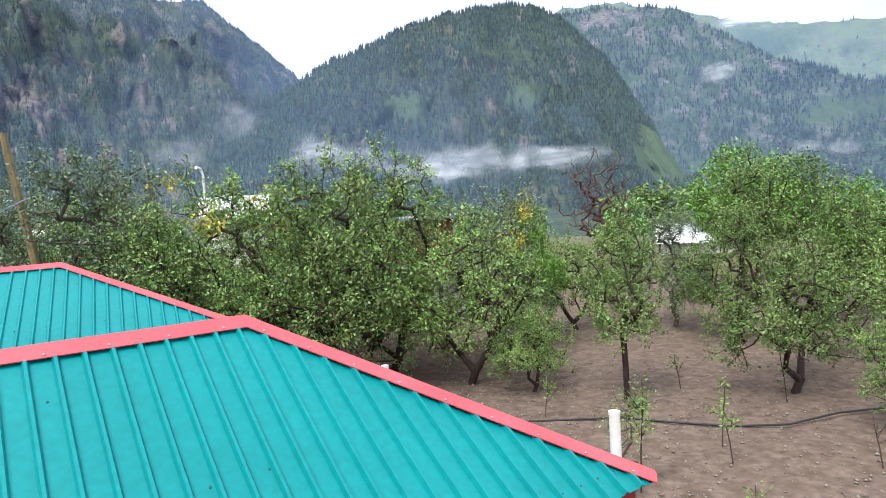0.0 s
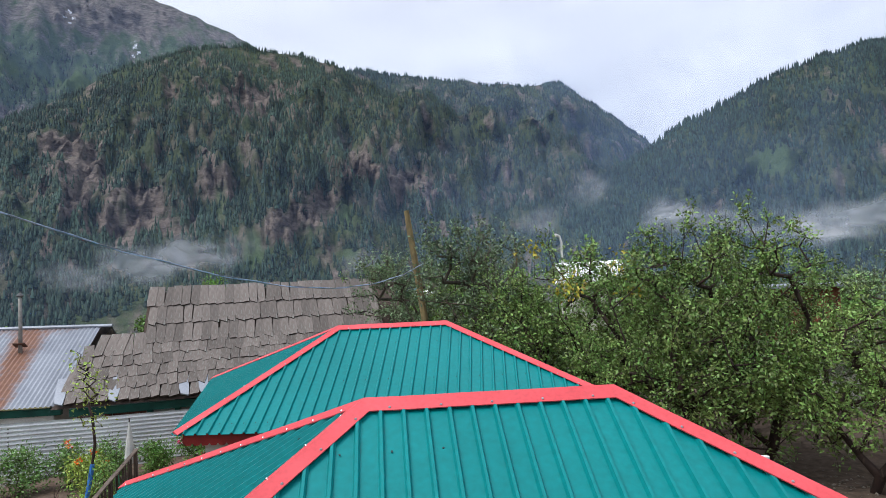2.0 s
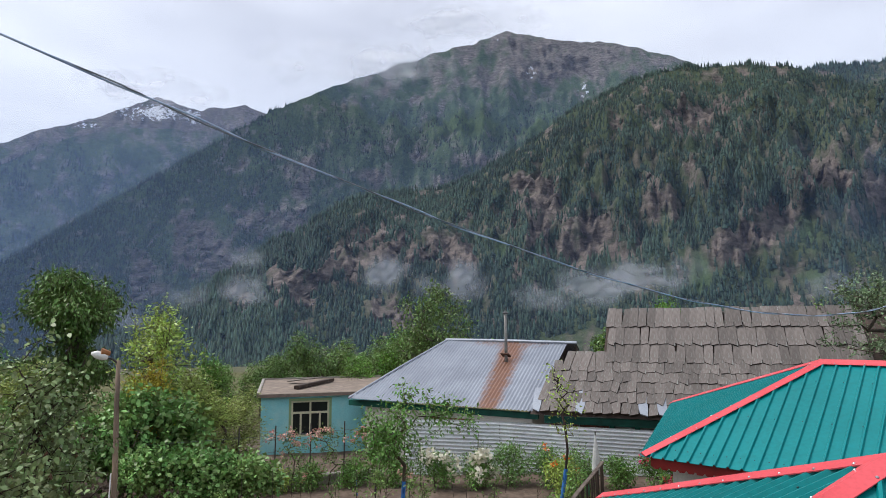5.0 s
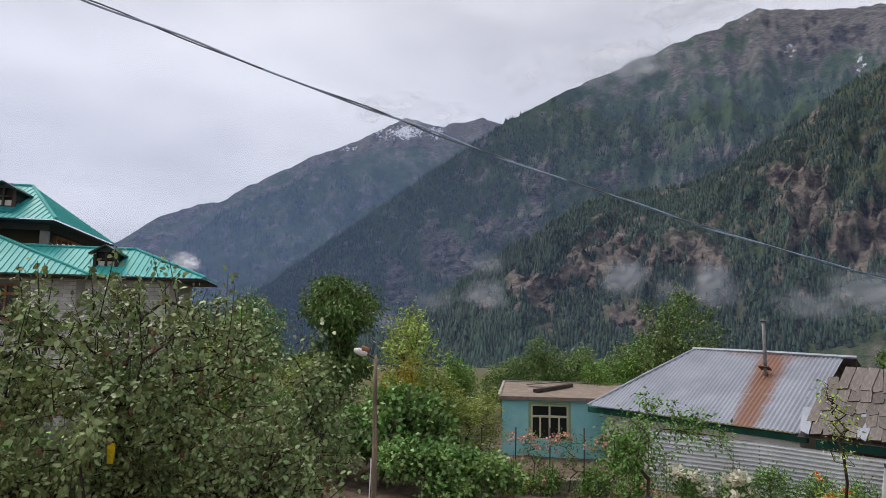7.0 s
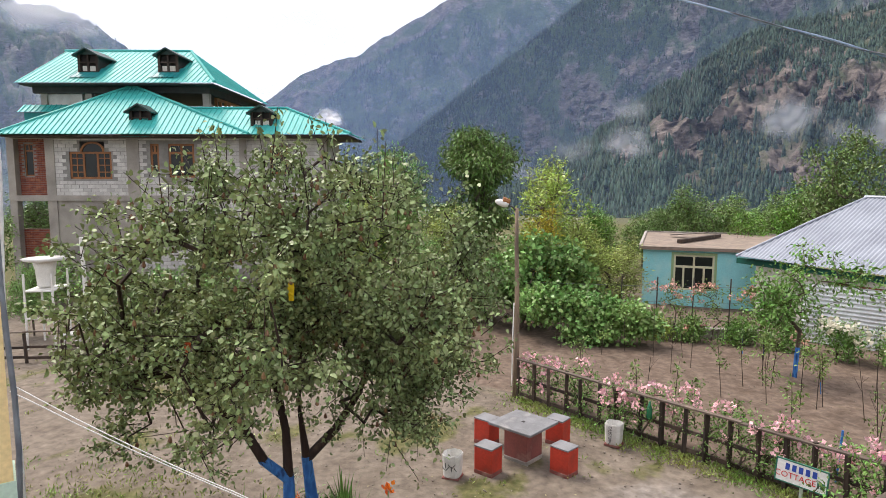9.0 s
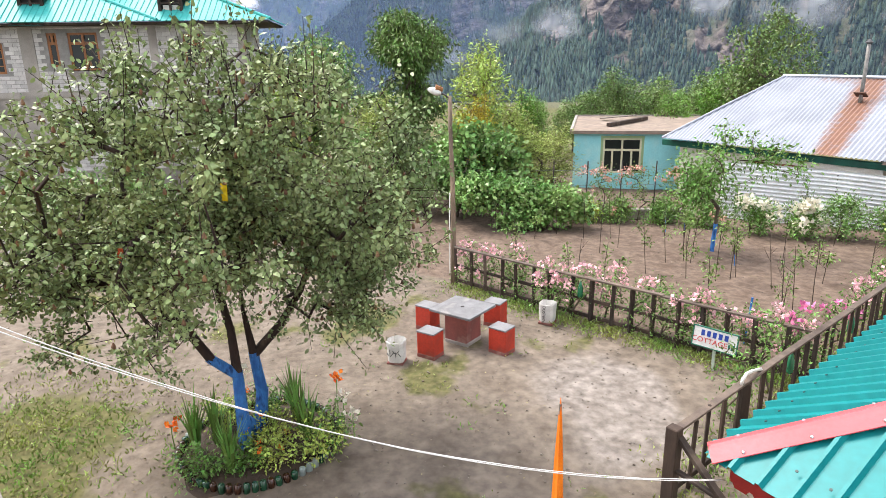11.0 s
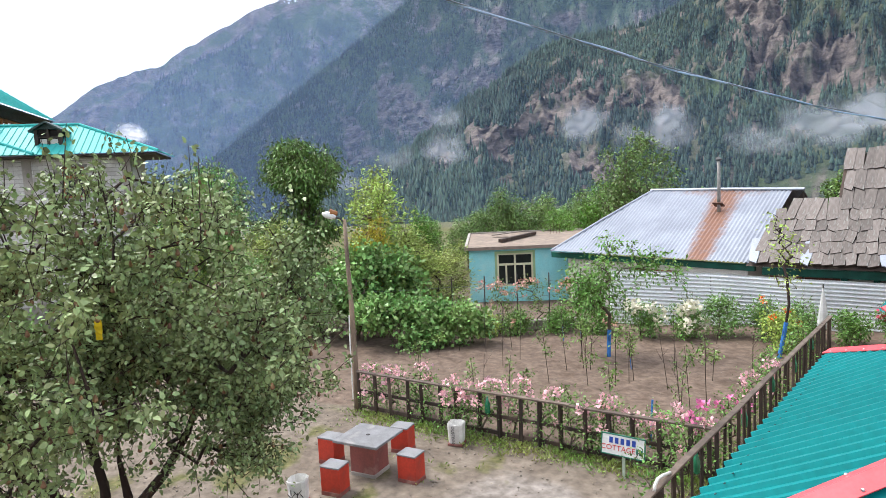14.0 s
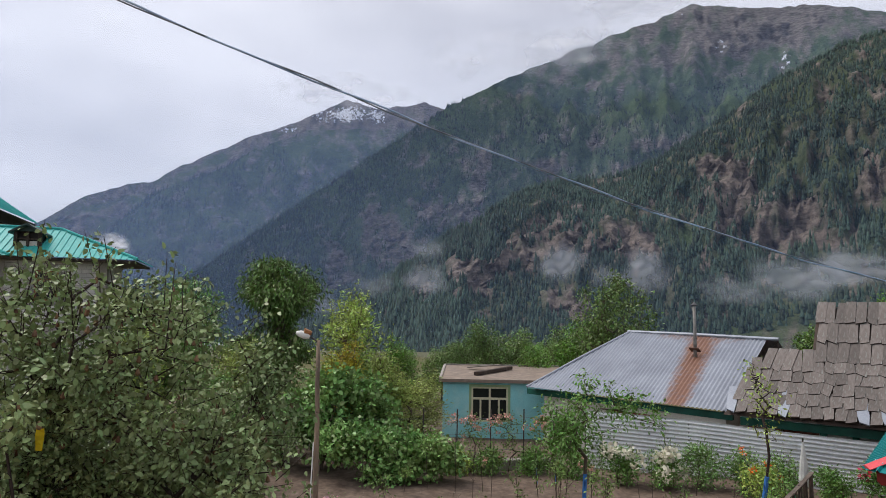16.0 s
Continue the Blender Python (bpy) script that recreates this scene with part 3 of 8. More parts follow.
mountain("mountain_shoulder", [(-9, 13, 2100), (-12.1, 15.3, 2100), (-15.9, 15.5, 2100), (-18.5, 15.0, 2100), (-21.2, 14.8, 2100), (-25.4, 11.9, 2000), (-29, 9.7, 1900), (-35.7, 6.9, 1700), (-44, 5.0, 1500), (-52, 4, 1500)],
         1560, SLOPE_FAR, "wooded mountain shoulder with clearings", trees=8500, height=(11, 18), rock=0.26, meadow=0.12, seed=24, foot=-60,
         marks=[("meadow", -34, 5.6, 4.0, 0.9), ("meadow", -30.5, 5.0, 2.0, 0.5), ("rock", -16.0, 14.8, 2.5, 0.8)])
mountain("mountain_plateau", [(-8, 14, 3300), (-12.6, 15.9, 3300), (-16, 15.8, 3300), (-21.7, 14.5, 3300), (-25.8, 13.1, 3300), (-30.5, 12.1, 3300), (-35.8, 11.4, 3300), (-45, 12.5, 3300), (-55, 12, 3300)],
         2300, SLOPE_PALE, "far grassy plateau ridge under cloud", trees=900, height=(14, 20), rock=0.25, meadow=0.2, seed=27, foot=-60, gully=0.4, marks=[("meadow", -28, 11.0, 4.0, 1.0)])


# ---- low cloud on thin see-through sheets; distance haze painted as bluish ones ----


def vapour_material(name, colour, density, scale, lo, hi, detail=6.0):
    m = bpy.data.materials.new(name)
    m.use_nodes = True
    n, l = m.node_tree.nodes, m.node_tree.links
    n.remove(n["Principled BSDF"])
    dif, trl, both, clear, mx = n.new("ShaderNodeBsdfDiffuse"), n.new("ShaderNodeBsdfTranslucent"), n.new("ShaderNodeMixShader"), n.new("ShaderNodeBsdfTransparent"), n.new("ShaderNodeMixShader")
    dif.inputs["Color"].default_value = trl.inputs["Color"].default_value = (*colour, 1)
    both.inputs["Fac"].default_value = 0.5
    l.new(dif.outputs[0], both.inputs[1])
    l.new(trl.outputs[0], both.inputs[2])
    at, tc, t, r, mul = n.new("ShaderNodeAttribute"), n.new("ShaderNodeTexCoord"), n.new("ShaderNodeTexNoise"), n.new("ShaderNodeMapRange"), n.new("ShaderNodeMath")
    at.attribute_name = "veil"
    t.inputs["Scale"].default_value, t.inputs["Detail"].default_value, t.inputs["Roughness"].default_value = scale, detail, 0.6
    l.new(tc.outputs["Object"], t.inputs["Vector"])
    r.inputs["From Min"].default_value, r.inputs["From Max"].default_value = lo, hi
    r.inputs["To Max"].default_value = density
    l.new(t.outputs["Fac"], r.inputs["Value"])
    mul.operation = "MULTIPLY"
    l.new(at.outputs["Fac"], mul.inputs[0])
    l.new(r.outputs["Result"], mul.inputs[1])
    l.new(mul.outputs["Value"], mx.inputs["Fac"])
    l.new(clear.outputs[0], mx.inputs[1])
    l.new(both.outputs[0], mx.inputs[2])
    l.new(mx.outputs[0], n["Material Output"].inputs["Surface"])
    return m


MIST = vapour_material("low_cloud", (0.5, 0.52, 0.57), 0.82, 0.02, 0.2, 0.72, 4.0)
BRIGHT_MIST = vapour_material("bright_low_cloud", (0.74, 0.76, 0.8), 0.8, 0.02, 0.2, 0.72, 4.0)
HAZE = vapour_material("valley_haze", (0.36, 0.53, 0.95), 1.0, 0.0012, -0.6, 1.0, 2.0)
CLOUD = vapour_material("summit_cloud", (0.93, 0.93, 0.96), 0.9, 0.0016, 0.25, 0.7, 2.0)


def vapour(name, az, el, wide, tall, dist, material, label, strength=1.0, flat=False, cols=48, rows=20):
    verts, dens = [], []
    for i in range(rows):
        for j in range(cols):
            u, v = 2 * j / (cols - 1) - 1, 2 * i / (rows - 1) - 1
            a, e = az + u * wide, el + v * tall
            d = dist * (1 + (0.03 * noise.noise(Vector((u * 2, v * 2, az))) if not flat else 0))
            verts.append((-d * math.sin(radians(a)), d * math.cos(radians(a)), 5 + d * math.tan(radians(e))))
            if flat:
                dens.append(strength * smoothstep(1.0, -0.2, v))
            else:
                rr = math.hypot(u, v * (1.0 if v > 0 else 1.15))
                dens.append(strength * smoothstep(1.0, 0.25, rr + 0.4 * noise.fractal(Vector((a * 0.4, e * 0.55, 3)), 0.9, 2.0, 3)))
    idx = np.arange(rows * cols).reshape(rows, cols)
    for i in range(rows):
        for j in (0, cols - 1):
            dens[i * cols + j] = 0 if not flat else dens[i * cols + j]
    faces = np.stack([idx[:-1, :-1], idx[1:, :-1], idx[1:, 1:], idx[:-1, 1:]], 2).reshape(-1, 4)
    me = mesh_np(name, verts, faces, material, True)
    me.attributes.new("veil", "FLOAT", "POINT").data.foreach_set("value", np.array(dens, dtype=np.float32))
    ob = tagged(new(name, me), label, "mist", kind="stuff")
    ob.visible_shadow = False
    return ob


# aerial blueing of the far slopes, put into the colour of standing sheets
vapour("valley_haze", 50, 10, 106, 26, 1470, HAZE, "thin bluish sheet painted as distance haze over the valley", 0.2, True, 90, 12)
vapour("valley_haze", 50, 10, 106, 26, 2280, HAZE, "thin bluish sheet painted as distance haze over the valley", 0.22, True, 90, 12)
vapour("valley_haze", 50, 8, 106, 26, 300, HAZE, "thin bluish sheet painted as distance haze over the valley", 0.11, True, 90, 12)
vapour("valley_haze", 12, 6, 30, 16, 505, HAZE, "thin bluish sheet painted as distance haze before the wooded hill", 0.16)
for az, el, wa, we, s in ((-3.0, 3.7, 8.0, 2.0, 1.0), (-1.0, 3.4, 5.0, 1.5, 1.0), (6.5, 4.6, 7.0, 1.5, 0.8), (9.8, 5.8, 2.6, 1.3, 0.8), (-11.5, 3.4, 6.0, 1.3, 0.9), (16.2, 8.0, 2.4, 1.8, 0.8), (20.5, 5.5, 3.0, 1.6, 0.5)):
    vapour("mist_bank", az, el, wa, we, 380, BRIGHT_MIST, "white low cloud drifting along the wooded hill", s)
for az, el, wa, we, s in ((50.9, 3.6, 4.2, 2.0, 1.0), (55.0, 2.9, 4.5, 2.3, 1.0), (59.0, 2.3, 3.0, 1.6, 0.8), (47.0, 4.3, 2.2, 1.6, 0.6), (66.0, 3.7, 2.6, 2.2, 0.95), (73.0, 4.5, 2.6, 2.2, 0.95), (69.6, 3.2, 2.0, 1.4, 0.5), (84.9, 3.0, 2.4, 2.0, 0.95), (84.7, 5.8, 1.8, 1.4, 0.85), (90.2, 2.4, 2.4, 1.2, 0.5), (36.9, 2.5, 2.0, 1.3, 0.6), (94.0, 0.5, 3.0, 1.2, 0.4)):
    vapour("mist_bank", az, el, wa, we, 350, MIST, "grey wisp of low cloud on the mountain side", s)
for az, el, wa, we, d, s in ((110.8, 5.0, 1.5, 1.0, 1450, 1.0), (-24.4, 9.2, 2.0, 1.1, 700, 0.8), (-27.0, 13.0, 3.5, 0.6, 2250, 0.9), (-30.7, 2.9, 1.6, 0.8, 700, 0.5), (-33, 2.6, 1.5, 0.8, 700, 0.5), (131, 12.0, 7.0, 2.2, 1200, 0.8), (129, 6.0, 6.0, 2.2, 1190, 0.45)):
    vapour("mist_bank", az, el, wa, we, d, BRIGHT_MIST if d < 1200 else CLOUD, "small white cloud clinging to the slope", s)
for az, el, wa, we, d, s in ((76, 22.6, 10.0, 2.6, 2200, 0.9), (64, 26.0, 9.0, 2.0, 2280, 0.8), (92, 19.0, 7.0, 1.8, 2900, 0.8)):
    vapour("summit_cloud", az, el, wa, we, d, CLOUD, "soft grey cloud wrapping the summit", s)

# ---- the two cottages with sheet-metal hip roofs ----


def roof_face(e0, e1, r0, r1, pitch=0.225, rib=0.034, lift=0.0, first=None, crease=True):
    """Ribbed sheet between an eave e0-e1 and a ridge r0-r1 (r0 above e0's side); ribs run up the slope, one of them at first."""
    e0, e1, r0, r1 = (Vector(p) for p in (e0, e1, r0, r1))
    e = (e1 - e0).normalized()
    length = (e1 - e0).length
    a, c = (r0 - e0).dot(e), (r1 - e0).dot(e)
    up = (r0 - e0 - e * a)
    up2 = (r1 - e0 - e * c)
    nrm = e.cross(up).normalized()
    if nrm.z < 0:
        nrm = -nrm
    g = Geo()
    xs = []
    s = pitch * 0.5 if first is None else first % pitch
    while s < length - 0.05:
        xs += [(s - 0.03, 0.0), (s - 0.013, rib), (s + 0.013, rib), (s + 0.03, 0.0)]
        if crease:
            xs += [(s + pitch * 0.5 - 0.006, 0.0), (s + pitch * 0.5, 0.003), (s + pitch * 0.5 + 0.006, 0.0)]
        s += pitch
    xs = [(0.0, 0.0)] + [x for x in xs if 0 < x[0] < length] + [(length, 0.0)]

    def top(x):
        if x < a:
            return x / a
        if x > c:
            return (length - x) / (length - c)
        return 1.0

    cols = []
    for x, h in sorted(xs):
        f = (x - a) / (c - a) if c - a > 0.01 else 0.0
        u = up.lerp(up2, min(1, max(0, f)))
        col = []
        for k in range(5):
            t = top(x) * k / 4 - (0.012 if k == 0 else 0)
            col.append(e0 + e * x + u * t + nrm * (h + lift - 0.012 * math.sin(math.pi * min(1, t))))
        cols.append(col)
    for p, q in zip(cols[:-1], cols[1:]):
        for k in range(4):
            g.face(p[k], q[k], q[k + 1], p[k + 1])
    # dark folded drip edge below the eave
    for p, q in zip(cols[:-1], cols[1:]):
        g.face(q[0], p[0], p[0] - nrm * 0.008, q[0] - nrm * 0.008)
    return g


def flashing(a, b, wing, n1, n2, width=0.15, lift=0.042):
    """A folded cap along a-b whose two wings lie on faces with normals n1 and n2."""
    a, b = Vector(a), Vector(b)
    d = (b - a).normalized()
    g = Geo()
    prof = []
    for n in (n1, n2):
        w = d.cross(n).normalized()
        if w.z > 0:
            w = -w
        prof.append((w * width + n * lift, n * lift + w * 0.012 + Vector((0, 0, 0.012))))
    offs = [prof[0][0] - n1 * 0.012, prof[0][0], prof[0][1], Vector((0, 0, lift * 1.3 + 0.012)), prof[1][1], prof[1][0], prof[1][0] - n2 * 0.012]
    steps = 8
    rows = []
    for k in range(steps + 1):
        p = a.lerp(b, k / steps)
        dent = 0.006 * noise.noise(p * 3)
        rows.append([p + o + Vector((0, 0, dent)) for o in offs])
    for r, q in zip(rows[:-1], rows[1:]):
        for k in range(len(offs) - 1):
            g.face(r[k], r[k + 1], q[k + 1], q[k])
    g.face(*rows[0])
    g.face(*reversed(rows[-1]))
    return g


SCREW = mat("zinc_screw_heads", (0.5, 0.5, 0.52), (0.4, 0.4, 0.42), 20, 0.35, metal=0.9)
WASHER = mat("dark_roof_screws", (0.03, 0.06, 0.06), (0.02, 0.04, 0.04), 20, 0.5)


def cottage(name, sw, se, nw, rl, rr, label, pitch, first):
    sw, se, nw, rl, rr = (Vector(p) for p in (sw, se, nw, rl, rr))
    ne = se + nw - sw
    c = thing(name, label, "cottage", (0, 0, 0))
    faces = {"south": (sw, se, rl, rr), "north": (ne, nw, rr, rl), "west": (nw, sw, rl, rl), "east": (se, ne, rr, rr)}
    nrm = {}
    for k, (e0, e1, r0, r1) in faces.items():
        n = (e1 - e0).cross((r0 + r1) / 2 - e0).normalized()
        nrm[k] = n if n.z > 0 else -n
        sheet = part("roof_sheet", roof_face(e0, e1, r0, r1, pitch, first=first if k == "south" else None, rib=0.042, crease=False), TEAL_SHEET, c, "teal painted ribbed metal roof sheet")
        # a row of screws through the ribs
        g = Geo()
        e = (e1 - e0).normalized()
        length = (e1 - e0).length
        a, d = (r0 - e0).dot(e), (r1 - e0).dot(e)
        up = r0 - e0 - e * a
        for t in (0.06, 0.42, 0.8):
            s = 0.1125
            while s < length:
                lim = s / a if s < a else ((length - s) / (length - d) if s > d else 1)
                if t < lim - 0.08:
                    p = e0 + e * (s + (0.05 if t > 0.1 else 0.0)) + up * t + nrm[k] * (0.006 if t > 0.1 else 0.036)
                    g.tube([p, p + nrm[k] * 0.008], 0.011, 5)
                s += 0.225 if t < 0.1 else 0.45
        part("screw_row", g, WASHER, sheet)["kind"] = "stuff"
    for a, b, k1, k2, w in ((rl, rr, "south", "north", 0.13), (rl, sw, "south", "west", 0.12), (rl, nw, "west", "north", 0.11), (rr, se, "south", "east", 0.11), (rr, ne, "east", "north", 0.11)):
        d = (b - a).normalized()
        cap = part("ridge_cap" if (a, b) == (rl, rr) else "hip_cap", flashing(a, b, None, nrm[k1], nrm[k2], w), PINK_SHEET, c, "coral red painted metal flashing")
        g = Geo()
        n_s = max(3, int((b - a).length / 0.45))
        for j in range(n_s):
            p = a.lerp(b, (j + 0.5) / n_s)
            for n in (nrm[k1], nrm[k2]):
                wv = d.cross(n).normalized()
                wv = -wv if wv.z > 0 else wv
                q = p + wv * (w * 0.75) + n * 0.042
                g.tube([q, q + n * 0.008, q + n * 0.016], [0.014, 0.014, 0.006], 6)
        part("screw_row", g, SCREW, cap, "zinc screw heads")["kind"] = "stuff"
    # walls, fascia boards and soffit
    mid = (sw + se + nw + ne) / 4
    corner = [mid.lerp(p, 0.88) for p in (sw, se, ne, nw)]
    lower = [mid.lerp(p, 0.965) for p in (sw, se, ne, nw)]
    for k in range(4):
        p, q = corner[k], corner[(k + 1) % 4]
        g = Geo()
        inner = [mid.lerp(x, 0.95) for x in (p, q)]
        pts = [Vector((x.x, x.y, z)) for z in (-0.4, p.z + 0.05) for x in (p, q, inner[1], inner[0])]
        for f in ((0, 1, 5, 4), (1, 2, 6, 5), (2, 3, 7, 6), (3, 0, 4, 7), (4, 5, 6, 7)):
            g.face(*[pts[i] for i in f])
        part("wall", g, WHITE_PLASTER, c, "off-white plastered cottage wall")
        a, b = lower[k], lower[(k + 1) % 4]
        g = Geo().beam(a - Vector((0, 0, 0.12)), b - Vector((0, 0, 0.12)), 0.03, 0.17, 0.004)
        g2 = Geo()
        d = (b - a).normalized()
        out = Vector((d.y, -d.x, 0))
        n_t = int((b - a).length / 0.16)
        for j in range(n_t):
            s = a + d * ((j + 0.5) / n_t * (b - a).length) + out * 0.004 - Vector((0, 0, 0.2))
            g2.face(s - d * 0.075, s + d * 0.075, s + d * 0.045 - Vector((0, 0, 0.045)), s - d * 0.045 - Vector((0, 0, 0.045)))
            s -= out * 0.012
            g2.face(s + d * 0.075, s - d * 0.075, s - d * 0.045 - Vector((0, 0, 0.045)), s + d * 0.045 - Vector((0, 0, 0.045)))
        fb = part("fascia_board", g, RED_BOARD, c, "dark red painted fascia board")
        part("scalloped_trim", g2, RED_BOARD, fb)
    g = Geo()
    g.face(*[p - Vector((0, 0, 0.03)) for p in reversed(lower)])
    part("soffit", g, DARK_VOID, c)
    return c


cottage("cottage", (-4.58, 1.31, 2.3), (1.95, 5.84, 2.3), (-9.25, 6.1, 2.3), (-3.92, 4.96, 3.95), (-1.88, 6.24, 3.95), "low cottage under teal ribbed metal hip roof with coral ridge caps", 0.2145, 4.49)
cottage("cottage", (-10.38, 7.83, 2.6), (-2.48, 11.54, 2.6), (-16.2, 13.75, 2.6), (-9.47, 11.51, 4.23), (-7.35, 12.74, 4.23), "second low cottage with matching teal metal hip roof", 0.226, 2.443)

# ---- neighbouring houses ----
GALV = mat("galvanised_sheet", (0.30, 0.325, 0.37), (0.24, 0.26, 0.30), 0.9, 0.45, 0.001, 18, metal=0.35, spec=0.5)
WHITE_SHEET = mat("white_corrugated_sheet", (0.80, 0.81, 0.82), (0.70, 0.71, 0.73), 0.7, 0.45, 0.001, 16)
SHINGLE = mat("weathered_wood_shingle", (0.185, 0.16, 0.145), (0.13, 0.11, 0.098), 4.0, 0.85, 0.006, 40, stretch=(3, 0.6, 1), piece=0.26, c=(0.235, 0.235, 0.215))
BRICK = mat("red_brick", (0.20, 0.06, 0.04), (0.27, 0.09, 0.055), 6.0, 0.9, 0.004, 40, island=0.25)
BLOCK = mat("pale_concrete_block", (0.56, 0.54, 0.515), (0.45, 0.43, 0.41), 3.0, 0.9, 0.006, 30, island=0.16)
MORTAR = mat("grey_mortar", (0.26, 0.25, 0.235), (0.2, 0.19, 0.18), 4.0, 0.9, 0.004, 40)
HOUSE_TEAL = mat("pale_teal_roof_sheet", (0.035, 0.34, 0.31), (0.05, 0.39, 0.355), 0.5, 0.5, 0.001, 10, spec=0.22)


def rusty_sheet():
    m = GALV.copy()
    m.name = "galvanised_sheet_with_rust"
    n, l = m.node_tree.nodes, m.node_tree.links
    p = n["Principled BSDF"]
    old = p.inputs["Base Color"].links[0].from_socket
    at, t, add, cl, mx, r = n.new("ShaderNodeAttribute"), n.new("ShaderNodeTexNoise"), n.new("ShaderNodeMath"), n.new("ShaderNodeMapRange"), n.new("ShaderNodeMix"), n.new("ShaderNodeValToRGB")
    at.attribute_name = "rust"
    tc, mp = n.new("ShaderNodeTexCoord"), n.new("ShaderNodeMapping")
    mp.inputs["Scale"].default_value = (5.0, 1.4, 0.9)
    l.new(tc.outputs["Object"], mp.inputs["Vector"])
    l.new(mp.outputs["Vector"], t.inputs["Vector"])
    t.inputs["Scale"].default_value, t.inputs["Detail"].default_value = 2.0, 8.0
    l.new(at.outputs["Fac"], add.inputs[0])
    l.new(t.outputs["Fac"], add.inputs[1])
    cl.inputs["From Min"].default_value, cl.inputs["From Max"].default_value = 0.72, 1.24
    l.new(add.outputs["Value"], cl.inputs["Value"])
    r.color_ramp.elements[0].color, r.color_ramp.elements[1].color = (0.15, 0.062, 0.04, 1), (0.29, 0.165, 0.11, 1)
    l.new(t.outputs["Fac"], r.inputs["Fac"])
    mx.data_type = "RGBA"
    l.new(cl.outputs["Result"], mx.inputs["Factor"])
    l.new(old, mx.inputs[6])
    l.new(r.outputs["Color"], mx.inputs[7])
    l.new(mx.outputs[2], p.inputs["Base Color"])
    return m


RUSTY = rusty_sheet()


def corrugated(e0, e1, r0, r1, pitch=0.085, depth=0.02, rust=None, material=None, hipped=True, rows=7):
    """A corrugated sheet from the edge e0-e1 up to r0-r1."""
    e0, e1, r0, r1 = (Vector(p) for p in (e0, e1, r0, r1))
    e = (e1 - e0).normalized()
    length = (e1 - e0).length
    a, c = (r0 - e0).dot(e), (r1 - e0).dot(e)
    up = r0 - e0 - e * a
    nrm = e.cross(up).normalized()
    n = int(length / pitch) * 4
    verts, rustv = [], []
    for i in range(n + 1):
        x = length * i / n
        top = min(1.0, x / a) if hipped and a > 0.05 else 1.0
        f = x / length
        foot_top = r0.lerp(r1, f) if not hipped else None
        for k in range(rows):
            t = top * k / (rows - 1)
            p = (e0 + e * x + up * t) if hipped else (e0 + e * x).lerp(foot_top, t)
            p += nrm * (depth * 0.5 * math.sin(2 * math.pi * x / pitch) + 0.01 * noise.noise(p))
            verts.append(p)
            if rust:
                mid, wid = rust
                cx = mid + 0.55 * (1 - t) * 0.6
                band = smoothstep(wid + 0.35 * t, 0.1, abs(x - cx + 0.25 * t)) * 0.85
                topb = smoothstep(0.86, 1.0, t) * smoothstep(3.0, 1.0, abs(x - mid + 0.4)) * 0.6
                rustv.append(max(band, topb) * 0.95)
    faces = []
    for i in range(n):
        for k in range(rows - 1):
            q = i * rows + k
            faces.append((q, q + rows, q + rows + 1, q + 1))
    me = mesh_np("sheet", verts, faces, material, True)
    if rust:
        me.attributes.new("rust", "FLOAT", "POINT").data.foreach_set("value", np.array(rustv, dtype=np.float32))
    return me


def slab_box(g, o, ex, ey, x0, x1, y0, y1, z0, z1):
    """A box in a frame of two ground axes."""
    pts = [o + ex * x + ey * y + Vector((0, 0, z)) for z in (z0, z1) for x, y in ((x0, y0), (x1, y0), (x1, y1), (x0, y1))]
    for f in ((3, 2, 1, 0), (4, 5, 6, 7), (0, 1, 5, 4), (1, 2, 6, 5), (2, 3, 7, 6), (3, 0, 4, 7)):
        g.face(*[pts[i] for i in f])
    return g


def wall_with_holes(g, o, ex, ey, x0, x1, z0, z1, holes, y0=0.0, t=0.2):
    """Wall pieces round rectangular openings (x0, x1, z0, z1), side by side."""
    xs = sorted({x0, x1, *[h[0] for h in holes], *[h[1] for h in holes]})
    for a, b in zip(xs[:-1], xs[1:]):
        cuts = sorted((h[2], h[3]) for h in holes if h[0] <= a + 1e-6 and h[1] >= b - 1e-6)
        z = z0
        for lo, hi in cuts:
            if lo > z:
                slab_box(g, o, ex, ey, a, b, y0, y0 + t, z, lo)
            z = hi
        if z < z1:
            slab_box(g, o, ex, ey, a, b, y0, y0 + t, z, z1)
    return g


